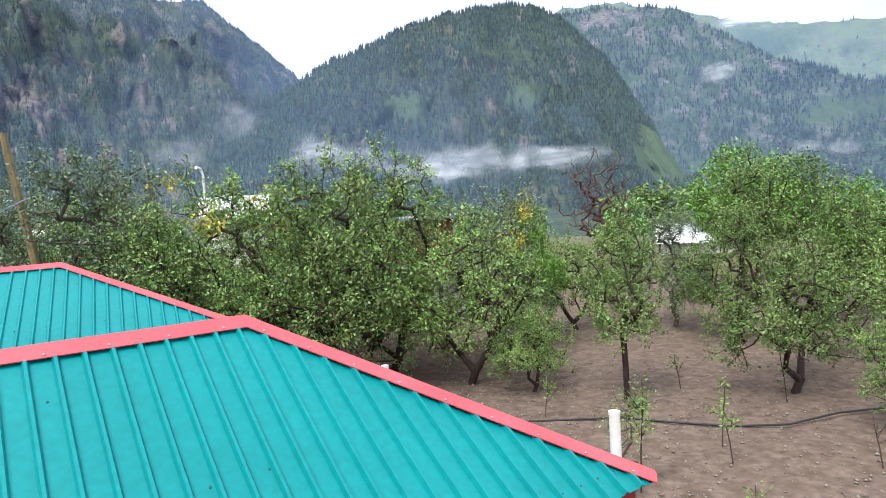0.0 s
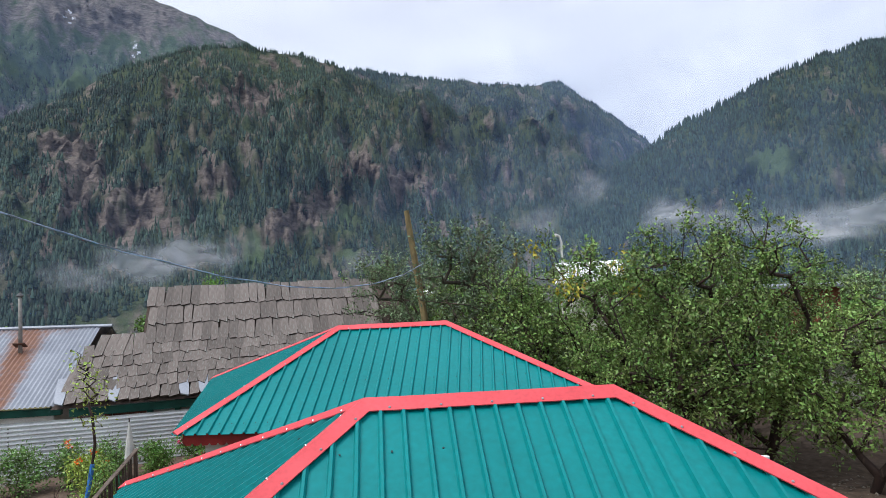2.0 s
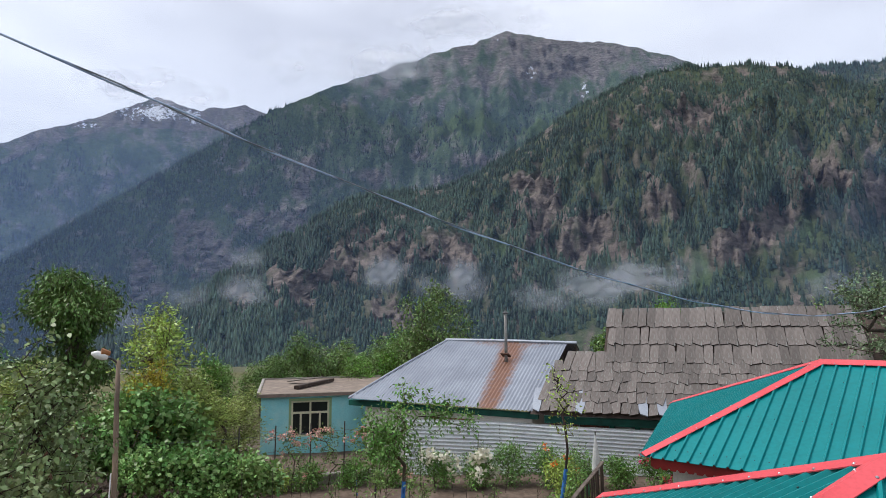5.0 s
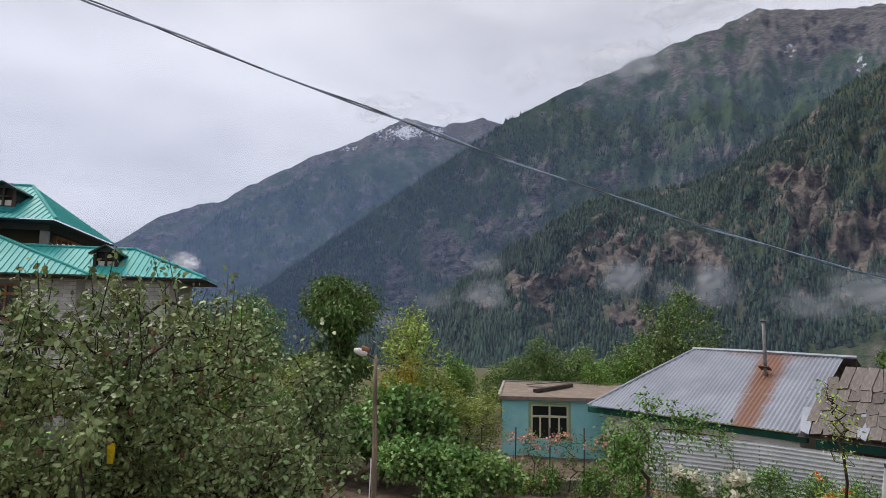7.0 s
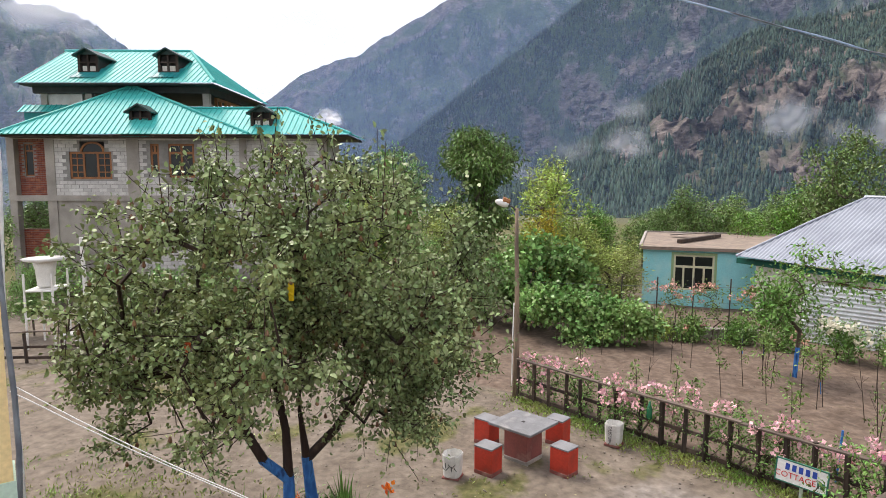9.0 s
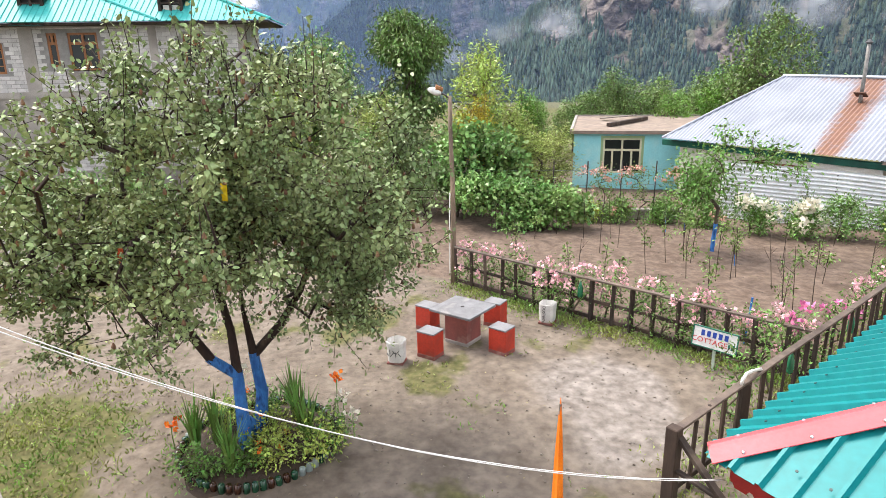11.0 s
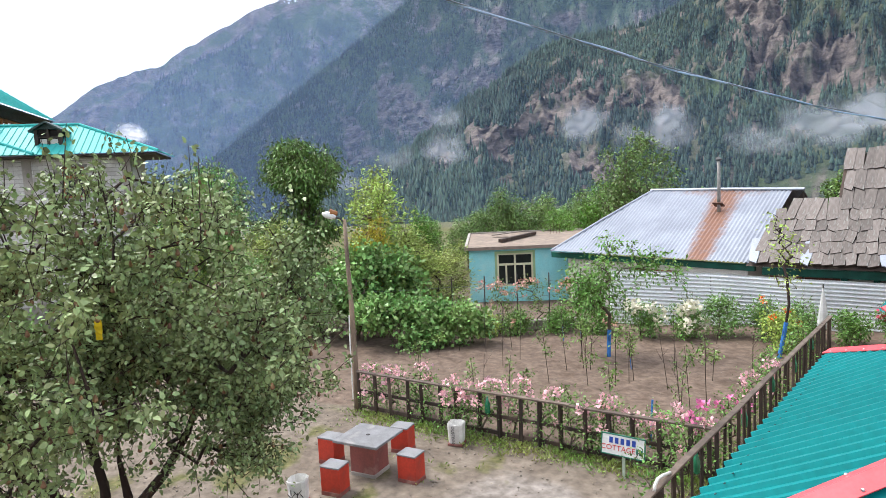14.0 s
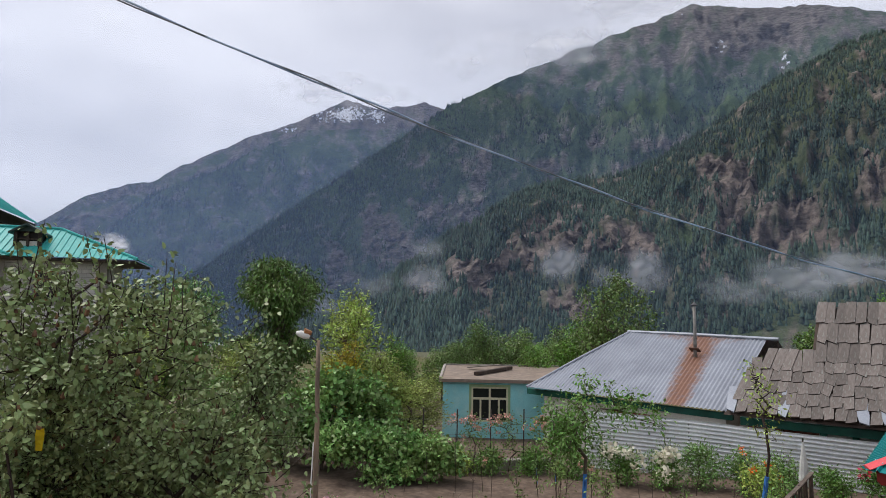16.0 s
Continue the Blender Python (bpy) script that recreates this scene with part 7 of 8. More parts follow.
def picket_fence(name, a, b, height, step, label, thick=0.055, mid=(0.5,), wobble=0.04, seed=1):
    rng = random.Random(seed)
    f = thing(name, label, "fence")
    d = (b - a).normalized()
    n = Vector((-d.y, d.x, 0))
    length = (b - a).length
    k = int(length / step)
    for i in range(k + 1):
        p = a + d * (length * i / k + (rng.uniform(-0.05, 0.05) if 0 < i < k else 0))
        h = height * rng.uniform(0.95, 1.03)
        lean = n * rng.uniform(-wobble, wobble) + d * rng.uniform(-wobble, wobble)
        wide = thick * rng.uniform(0.85, 1.25)
        part("post", Geo().beam(p + Vector((0, 0, -0.2)), p + lean + Vector((0, 0, h)), wide, wide * 0.8, 0.006, math.atan2(d.y, d.x)), DARK_WOOD, f)
    for z, w, h in [(height, 0.10, 0.035)] + [(height * m, 0.035, 0.07) for m in mid] + [(0.13, 0.04, 0.08)]:
        m = max(2, int(length / 2.4))
        for i in range(m):
            s0, s1 = length * i / m - 0.03, length * (i + 1) / m + 0.03
            zz = z + rng.uniform(-0.015, 0.015)
            side = n * (0.045 if z < height else 0)
            g = Geo()
            q0, q1 = a + d * s0 + side + Vector((0, 0, zz)), a + d * s1 + side + Vector((0, 0, zz + rng.uniform(-0.02, 0.02)))
            mid_p = q0.lerp(q1, 0.5)
            c = Matrix.Translation(mid_p) @ (q1 - q0).to_track_quat("X", "Z").to_matrix().to_4x4()
            g.box(((q1 - q0).length, w, h), c, 0.005)
            part("rail", g, RAIL_WOOD if z >= height else DARK_WOOD, f)
    return f


picket_fence("garden_fence", FENCE_A, FENCE_B, 0.93, 0.43, "weathered dark wooden garden fence overgrown with pink roses", 0.07, seed=2)
rail = picket_fence("side_fence", RAIL_A + Vector((-0.05, 0.05, 0)), RAIL_B, 1.0, 0.36, "dark wooden picket fence along the cottage path", 0.05, (), 0.02, 3)
part("corner_post", Geo().beam(RAIL_A + Vector((0, 0, -0.3)), RAIL_A + Vector((0.0, 0.0, 1.05)), 0.15, 0.14, 0.01, 0.78), DARK_WOOD, rail, "thick dark corner post")
part("brace", Geo().beam(RAIL_A + Vector((-0.02, 0.02, 0.98)), RAIL_A + Vector((0.95, 0.75, 0.05)), 0.09, 0.05, 0.006), DARK_WOOD, rail)
part("rail", Geo().beam(RAIL_A + Vector((0, 0, 0.52)), RAIL_A + Vector((0.9, 0.72, 0.45)), 0.07, 0.04, 0.006), DARK_WOOD, rail)
part("post", Geo().beam(RAIL_A + Vector((-1.25, 1.25, -0.2)), RAIL_A + Vector((-1.22, 1.22, 0.98)), 0.12, 0.11, 0.008, 0.78), DARK_WOOD, rail)
q = RAIL_A + Vector((-1.22, 1.22, 1.02))
single("pipe_bend", Geo().tube([q + Vector((0.12, -0.1, 0)), q + Vector((0.1, -0.08, 0.07)), q + Vector((0, 0, 0.1)), q + Vector((-0.12, 0.12, 0.08)), q + Vector((-0.3, 0.3, 0.02))], 0.022, 8), WHITE_PVC, "bent white plastic pipe end resting on the fence", "pipe", smooth=True)

BOTTLE_GREEN = mat("green_bottle_plastic", (0.01, 0.12, 0.055), (0.015, 0.16, 0.075), 8, 0.2, spec=0.6)
for k, (a, b, t) in enumerate(((FENCE_A, FENCE_B, 0.45), (RAIL_A, RAIL_B, 0.24), (RAIL_A, RAIL_B, 0.42), (RAIL_A, RAIL_B, 0.56), (RAIL_A, RAIL_B, 0.7), (RAIL_A, RAIL_B, 0.83))):
    p = a.lerp(b, t) + Vector((0.05, -0.06, 0.52 + 0.1 * (k % 2)))
    bt = thing("hanging_bottle", "cut green plastic bottle planter hung on the fence", "bottle", p, 20 * k, "hanging bottles")
    part("bottle", Geo().tube([(0, 0, 0), (0, 0, 0.03), (0, 0, 0.2), (0, 0, 0.27), (0, 0, 0.33)], [0.04, 0.055, 0.055, 0.03, 0.015], 10), BOTTLE_GREEN, bt, smooth=True)
    part("cap", Geo().tube([(0, 0, 0.33), (0, 0, 0.35)], 0.018, 8), SIGN_GREEN, bt)

# ---- lamp post ----


def lamp_post():
    base = Vector((-14.78, -1.28, 0))
    l = thing("lamp_post", "slim crooked wooden lamp post with a single bare lamp", "lamp post", base)
    part("pole", Geo().tube([(0, 0, -0.2), (-0.03, 0.03, 1.2), (-0.13, 0.01, 2.6), (-0.2, -0.02, 3.5), (-0.26, -0.03, 4.36)], [0.065, 0.06, 0.052, 0.048, 0.04], 8), mat("pale_weathered_pole", (0.26, 0.19, 0.13), (0.15, 0.11, 0.08), 3, 0.8, 0.004, 40, stretch=(1, 1, 0.2), c=(0.09, 0.065, 0.05)), l, smooth=True)
    part("conduit", Geo().tube([(0.06, -0.07, 0.3), (0.05, -0.06, 1.4), (-0.06, -0.05, 2.2)], 0.014, 6), WHITE_PVC, l)
    part("arm", Geo().tube([(-0.26, -0.03, 4.3), (-0.2, -0.15, 4.4), (-0.16, -0.24, 4.43)], 0.02, 6), STEEL, l)
    part("lamp", Geo().tube([(-0.16, -0.22, 4.43), (-0.14, -0.3, 4.45), (-0.1, -0.42, 4.5), (-0.08, -0.5, 4.52)], [0.05, 0.08, 0.075, 0.03], 10), WHITE_PVC, l, "white lamp head", smooth=True)
    part("hood", Geo().tube([(-0.17, -0.18, 4.5), (-0.13, -0.34, 4.54)], [0.05, 0.085], 8), BROWN_WOOD, l, "brown lamp hood")


lamp_post()

# ---- planting ----
PINK = mat("pink_rose_petals", (0.74, 0.38, 0.43), (0.82, 0.56, 0.58), 30, 0.6, island=0.3, translucent=0.2)
MAGENTA = mat("magenta_cosmos_petals", (0.70, 0.16, 0.38), (0.78, 0.3, 0.5), 30, 0.6, island=0.2, translucent=0.2)
CREAM = mat("cream_white_petals", (0.78, 0.74, 0.62), (0.7, 0.66, 0.52), 30, 0.6, island=0.15, translucent=0.2)
CRIMSON = mat("crimson_petals", (0.45, 0.02, 0.06), (0.6, 0.05, 0.1), 30, 0.6, island=0.25)
ORANGE = mat("orange_petals", (0.80, 0.13, 0.01), (0.85, 0.2, 0.02), 30, 0.6, island=0.2)
PEACH = mat("peach_rose_petals", (0.62, 0.30, 0.24), (0.7, 0.42, 0.36), 30, 0.6, island=0.3)


def petals(rng, pts, size, per=14):
    c = np.array(pts)
    return leaf_quads(rng, c, np.full(len(c), per), size * 0.33, size * 0.75, 0.95, -0.3, 0.5)


def bush(name, label, at, blobs, clumps, per, leaf, sigma, leaf_m, seed, flowers=None, group="", tip_r=0.004, width=0.5, category="shrub"):
    """A shrub of stems and leaves; flowers: (count, size, material) on its outside."""
    rng = np.random.default_rng(seed)
    th = thing(name, label, category, at, 0, group)
    tips = crown_points(rng, blobs, clumps)
    segs = limbs(rng, ([(0, 0, -0.05), (0.01, 0, 0.08)], [0, 0], [False, False]), tips, tip_r)
    part("stem_work", limb_mesh("stem_work", segs, GREY_BARK, 4), GREY_BARK, th)
    v, f = leaf_quads(rng, tips, rng.poisson(per, len(tips)), sigma, leaf, width, 0.2, 0.7, leaf > 0.15)
    part("foliage", mesh_np("foliage", v, f, leaf_m), leaf_m, th)["kind"] = "stuff"
    for cnt, size, m_ in flowers or ():
        c = np.mean([b[:3] for b in blobs], axis=0)
        w = tips - c
        score = w[:, 2] * 1.2 + w[:, 0] * 0.7 - w[:, 1] * 0.3 + np.hypot(w[:, 0] * 0.4, w[:, 1] * 0.4) + rng.normal(0, 0.25, len(tips))
        pts = tips[np.argsort(score)[-cnt:]] + rng.normal(0, 0.05, (cnt, 3)) + [0.1, -0.04, 0.06]
        v, f = petals(rng, pts, size)
        part("blossom", mesh_np("blossom", v, f, m_), m_, th)["kind"] = "stuff"
    return th


rng_g = random.Random(21)
fd = (FENCE_B - FENCE_A).normalized()
for k in range(15):
    t = (k + rng_g.uniform(0.1, 0.9)) / 15
    p = FENCE_A.lerp(FENCE_B, t) + Vector((-fd.y, fd.x, 0)) * rng_g.uniform(0.02, 0.3)
    rich = 0.25 < t < 0.62 or t < 0.12 or 0.7 < t < 0.9
    bush("rose_bush", "rambling rose bush with pink blossom on the garden fence" if rich else "rambling rose bush on the garden fence", (p.x, p.y, 0), [(0, 0, 0.5, 0.38, 0.36, 0.42), (0.1, 0.15, 0.82, 0.32, 0.3, 0.28)], 44, 15, 0.06, 0.08, LEAF_SHRUB, 200 + k, [(rng_g.randint(6, 12) if rich else 3, 0.1, PINK)], "fence roses")
rd = (RAIL_B - RAIL_A).normalized()
for k in range(11):
    t = 0.17 + 0.78 * (k + rng_g.random()) / 11
    p = RAIL_A.lerp(RAIL_B, t) + Vector((-0.25, -0.2, 0)) * (0.5 + rng_g.random())
    kind = [(3, 0.12, MAGENTA)] if k in (2, 3) else [(9, 0.085, PINK)] if k in (4, 5) else None
    bush("border_plant", "tall leggy border plant along the path fence", (p.x, p.y, 0), [(0, 0, 0.55, 0.3, 0.3, 0.5), (0.05, 0, 1.0, 0.2, 0.2, 0.3)], 26, 12, 0.07, 0.085, LEAF_SHRUB, 240 + k, kind, "border plants")
# shrubs along the sheet fence
for k, (x, y, h, r, fl, lm) in enumerate(((-19.6, 7.3, 1.2, 0.7, [(11, 0.19, CREAM)], LEAF_SHRUB), (-19.1, 8.4, 1.15, 0.7, [(14, 0.2, CREAM)], LEAF_SHRUB), (-18.9, 9.5, 1.5, 0.65, None, LEAF_VINE), (-18.2, 10.4, 1.4, 0.6, [(2, 0.09, ORANGE)], LEAF_VINE), (-17.8, 11.3, 1.3, 0.6, None, LEAF_VINE), (-17.2, 12.3, 1.1, 0.5, None, LEAF_SHRUB), (-16.3, 13.1, 1.5, 0.65, [(16, 0.13, CRIMSON)], LEAF_SHRUB), (-15.2, 13.4, 1.2, 0.55, [(5, 0.1, CRIMSON)], LEAF_SHRUB), (-20.6, 6.2, 1.1, 0.7, [(5, 0.1, PEACH)], LEAF_SHRUB), (-16.9, 10.2, 1.3, 0.5, [(3, 0.1, ORANGE)], LEAF_LIME), (-21.3, 5.0, 0.9, 0.7, None, LEAF_SHRUB), (-21.4, 3.6, 0.9, 0.7, [(4, 0.09, PEACH)], LEAF_SHRUB), (-21.5, 2.6, 0.8, 0.6, None, LEAF_LIME))):
    bush("garden_shrub", "white-flowering rose shrub before the sheet fence" if fl and fl[0][2] is CREAM else "red-flowering rose shrub before the sheet fence" if fl and fl[0][2] is CRIMSON else "leafy green garden shrub", (x, y, ground_z(x, y)), [(0, 0, h * 0.4, r, r, h * 0.4), (0.1, 0.1, h * 0.68, r * 0.6, r * 0.6, h * 0.22)], 90, 22, 0.09, 0.11, lm, 300 + k, fl, "garden shrubs")
# climbing rose on wires before the aqua house
for k, (x, y) in enumerate(((-21.6, 3.2), (-21.5, 4.4), (-21.2, 5.6))):
    bush("climbing_rose", "climbing rose with faded peach blossom on wires", (x, y, -0.1), [(0, 0, 1.55, 0.35, 0.8, 0.28), (0, 0, 0.9, 0.25, 0.5, 0.5)], 46, 12, 0.08, 0.09, LEAF_APPLE, 330 + k, [(16, 0.09, PEACH)], "climbing roses")
for k in range(5):
    y = 1.6 + 1.1 * k
    single("wire_post", Geo().tube([(-21.55, y, -0.2), (-21.55, y + 0.02, 1.9)], 0.022, 6), STEEL, "thin dark trellis post", "post", "trellis posts")
for z in (0.6, 1.1, 1.6):
    single("trellis_wire", Geo().tube(span((-21.55, -1.0, z), (-21.55, 6.2, z + 0.05), 0.03, 10), 0.006, 4), GREY_CABLE, "thin wire strung between trellis posts", "cable", "trellis wires")
single("garden_kerb", Geo().box((0.25, 5.4, 0.35), Matrix.Translation((-22.0, 3.6, 0.05)) @ Matrix.Rotation(radians(-4), 4, "Z"), 0.03), CONCRETE, "low rough stone kerb at the garden end", "kerb")
# the grape vine hedge on its trellis
bush("vine_hedge", "dense grape vine sprawling over a low trellis", (-20.4, 0.3, 0), [(0, -1.0, 1.0, 0.7, 1.1, 0.55), (0.2, 0.4, 0.95, 0.7, 1.0, 0.55), (0.2, 1.6, 0.8, 0.6, 0.8, 0.5), (0.35, 0.3, 0.35, 0.4, 1.3, 0.3)], 210, 40, 0.14, 0.145, LEAF_VINE, 351, tip_r=0.006, width=0.85, category="vine")
bush("vine_hedge", "grape vine climbing over old trees", (-22.0, -1.6, 0), [(0, 0, 1.6, 1.0, 1.2, 1.3), (0, 0.9, 2.4, 0.8, 0.9, 0.9), (-0.3, -1.0, 1.2, 1.0, 1.2, 1.1), (-0.5, 1.6, 1.4, 0.8, 0.9, 1.0)], 220, 38, 0.16, 0.145, LEAF_VINE, 352, tip_r=0.006, width=0.8, category="vine")
bush("vine_hedge", "tangled green undergrowth behind the yard", (-19.5, -4.2, 0), [(0, 0, 0.9, 1.2, 1.4, 0.9), (-0.8, -1.8, 1.1, 1.3, 1.4, 1.1), (-1.8, -3.8, 1.2, 1.3, 1.5, 1.2)], 190, 24, 0.17, 0.16, LEAF_APPLE, 353, tip_r=0.006, category="undergrowth")
bush("vine_hedge", "bright green undergrowth at the foot of the guest house", (-21.0, -14.5, 0), [(0, 0, 0.8, 1.0, 1.6, 0.8), (-0.5, -2.5, 0.8, 1.0, 1.5, 0.8), (0.5, 2.6, 0.9, 1.0, 1.6, 0.9), (-1.2, -5.6, 1.2, 0.9, 1.2, 1.2)], 200, 24, 0.17, 0.16, LEAF_VINE, 354, tip_r=0.006, category="undergrowth")


def stake(name, label, at, h, lean, seed, leafy, group, blue=False, r=0.009):
    rng = np.random.default_rng(seed)
    t = thing(name, label, "sapling", at, 0, group)
    pts = [Vector((0, 0, -0.05)), Vector((lean[0] * 0.4, lean[1] * 0.4, h * 0.4)), Vector((lean[0], lean[1] * 0.7, h * 0.75)), Vector((lean[0] * 1.1, lean[1], h))]
    g = Geo().tube(pts, [r, r * 0.9, r * 0.7, r * 0.4], 5)
    cs = []
    for k in range(int(rng.integers(2, 5))):
        a = pts[1].lerp(pts[2], rng.uniform(0, 1))
        b = a + Vector((rng.normal(0, 0.14), rng.normal(0, 0.14), rng.uniform(0.1, 0.35)))
        g.tube([a, b], [r * 0.5, r * 0.25], 4)
        cs += [np.array(a.lerp(b, q)) for q in (0.5, 0.75, 1.0)]
    cs += [np.array(pts[2].lerp(pts[3], q)) for q in (0.0, 0.3, 0.6, 1.0)]
    part("stem", g, DARK_WOOD, t)
    if blue:
        part("painted_foot", Geo().tube([(0, 0, -0.04), (lean[0] * 0.3, lean[1] * 0.3, h * 0.3)], r * 1.25, 6), BLUE_PAINT, t, "blue-limewashed foot")
    if leafy:
        v, f = leaf_quads(rng, np.array(cs), rng.poisson(leafy, len(cs)), 0.05, 0.085, 0.45, 0.1)
        part("leaves", mesh_np("leaves", v, f, LEAF_APPLE), LEAF_APPLE, t)["kind"] = "stuff"
    return t


n_made = 0
rng_s = random.Random(77)
while n_made < 46:
    x, y = rng_s.uniform(-20.3, -10.8), rng_s.uniform(-1.0, 11.5)
    if fence_side(x, y) > 0.45 and x + y < -6.2 and x > -20.4 and not (y > 9 and x < -17.5):
        n_made += 1
        stake("sapling", "thin young fruit sapling staked in the vegetable bed", (x, y, 0), rng_s.uniform(0.7, 1.7), (rng_s.uniform(-0.15, 0.15), rng_s.uniform(-0.15, 0.15)), n_made, rng_s.choice((0, 3, 5, 7)), "garden saplings", rng_s.random() < 0.1)
for k, (x, y, h, lf) in enumerate(((3.2, 10.3, 1.9, 14), (5.19, 11.23, 1.0, 5), (5.35, 12.02, 1.25, 7), (5.99, 15.7, 0.9, 4), (2.31, 14.27, 0.8, 5), (7.5, 10.6, 0.9, 0), (9.6, 12.6, 1.2, 6), (7.9, 14.3, 1.3, 3), (4.4, 9.0, 0.6, 3))):
    stake("sapling", "young apple sapling in the orchard soil", (x, y, 0), h, (0.1 * (-1) ** k, 0.08), 500 + k, lf, "orchard saplings", r=0.013)
bush("orchard_sapling", "bushy young apple tree in the orchard soil", (3.05, 10.2, 0), [(0, 0, 1.2, 0.5, 0.5, 0.8)], 30, 12, 0.06, 0.08, LEAF_APPLE, 520, tip_r=0.005)
# two small trees with blue feet in the vegetable garden
yt = tree("young_tree", "young tree with blue-limewashed stem in the vegetable garden", [(0, -0.2, 2.1, 0.9, 1.0, 0.8), (0.3, 1.1, 2.4, 0.6, 0.9, 0.5), (0, -0.8, 1.6, 0.6, 0.7, 0.5), (0, 0.3, 3.0, 0.4, 0.5, 0.5)], 110, 30, 0.12, 0.13, LEAF_SHRUB, GREY_BARK, 91, stem=([(0, 0, -0.1), (0, 0.02, 0.6), (0.04, 0.04, 1.2)], [0, 0, 1], [True, True, False]), at=(-17.64, 5.6, 0), tip_r=0.006)
part("painted_stem", Geo().tube([(0, 0, -0.02), (0.005, 0.01, 0.4), (0.01, 0.03, 0.78)], 0.058, 8), BLUE_PAINT, yt, "blue-limewashed lower stem")
yl = tree("young_tree", "thin leaning young tree with blue-limewashed stem", [(0.2, 0.0, 3.1, 0.45, 0.45, 0.55), (0.1, 0.2, 2.3, 0.5, 0.5, 0.6), (0.0, -0.2, 3.6, 0.35, 0.5, 0.3)], 34, 9, 0.1, 0.12, LEAF_LIME, BARK, 92, stem=([(0, 0, -0.1), (0.05, 0.12, 0.7), (0.12, 0.2, 1.5), (0.1, 0.15, 2.2)], [0, 0, 1, 2], [True, True, True, False]), at=(-16.3, 9.75, 0), tip_r=0.007)
part("painted_stem", Geo().tube([(0, 0, -0.02), (0.05, 0.12, 0.7), (0.08, 0.15, 1.0)], 0.055, 8), BLUE_PAINT, yl, "blue-limewashed lower stem")
single("blue_stake", Geo().tube([(-11.6, 4.3, 0), (-11.62, 4.36, 0.9)], 0.02, 6), BLUE_PAINT, "blue painted stake in the bed", "stake")

# flower bed under the pear tree: upturned bottles, irises and flowers
BED = Vector((-8.0, -3.55, 0))
single("bed_mound", Geo().blob(BED + Vector((0, 0, -0.06)), (1.15, 1.15, 0.14), 0.2, 24, 8, 3), mat("dark_bed_soil", (0.075, 0.052, 0.038), (0.05, 0.036, 0.028), 6, 0.95, 0.02, 30), "dark soil mound of the flower bed", "soil", kind="stuff")
BROWN_GLASS = mat("brown_bottle_glass", (0.035, 0.012, 0.006), (0.05, 0.02, 0.01), 8, 0.15, spec=0.6)
DARK_GREEN_GLASS = mat("dark_green_glass", (0.01, 0.05, 0.025), (0.015, 0.07, 0.035), 8, 0.15, spec=0.6)
CLEAR_GLASS = mat("dusty_clear_bottle", (0.22, 0.27, 0.26), (0.16, 0.2, 0.19), 8, 0.3, spec=0.6)
for k in range(64):
    a = 2 * math.pi * k / 64
    p = BED + Vector((math.cos(a) * 1.08, math.sin(a) * 1.05, -0.06))
    m_ = (DARK_GREEN_GLASS, DARK_GREEN_GLASS, BROWN_GLASS, BROWN_GLASS, CLEAR_GLASS)[rng_g.randrange(5)]
    b = thing("edging_bottle", {DARK_GREEN_GLASS: "dark green", BROWN_GLASS: "brown", CLEAR_GLASS: "dusty clear"}[m_] + " glass bottle sunk upside down as bed edging", "bottle", p, 40 * k, "bed edging bottles")
    part("bottle", Geo().tube([(0, 0, -0.05), (0.01, 0, 0.1), (0.015, 0.01, 0.165), (0.015, 0.01, 0.17)], [0.044, 0.044, 0.042, 0.018], 10), m_, b, smooth=True)


def blades(name, label, at, n, h, seed):
    rng = np.random.default_rng(seed)
    g = Geo()
    for k in range(n):
        a, lean = rng.uniform(0, 6.28), rng.uniform(0.05, 0.4)
        hh = h * rng.uniform(0.6, 1.1)
        d = Vector((math.cos(a), math.sin(a), 0))
        s = Vector((-d.y, d.x, 0)) * 0.016
        b0 = d * 0.04 * rng.uniform(0, 1)
        p1, p2 = b0 + d * lean * hh * 0.4 + Vector((0, 0, hh * 0.6)), b0 + d * lean * hh + Vector((0, 0, hh))
        g.face(b0 - s, b0 + s, p1 + s * 1.1, p1 - s * 1.1)
        g.face(p1 - s * 1.1, p1 + s * 1.1, p2)
    th = thing(name, label, "plant", at, 0, "irises")
    part("leaf_fan", g, LEAF_SHRUB, th)["kind"] = "stuff"


for k, (dx, dy) in enumerate(((0.35, -0.75), (0.15, -0.55), (-0.2, 0.55), (0.15, 0.75), (-0.55, 0.35), (0.75, -0.1))):
    blades("iris_clump", "clump of upright sword-shaped iris leaves", BED + Vector((dx, dy, 0.05)), 34, 0.85, 600 + k)
for k, (dx, dy, h, fl) in enumerate(((0.5, 0.35, 0.3, [(3, 0.04, ORANGE)]), (0.75, -0.55, 0.3, None), (-0.1, 0.2, 0.35, [(4, 0.04, ORANGE)]), (0.55, 0.0, 0.25, None), (-0.3, -0.6, 0.35, None), (0.05, 1.0, 0.45, None), (0.3, 0.95, 0.42, None), (-0.7, -0.2, 0.35, [(2, 0.05, ORANGE)]))):
    bush("bed_plant", "low leafy plant in the flower bed", BED + Vector((dx, dy, 0.03)), [(0, 0, h * 0.65, 0.34, 0.34, h * 0.65)], 44, 16, 0.06, 0.075, LEAF_SHRUB if k % 2 else LEAF_LIME, 620 + k, fl, "bed plants", category="plant")
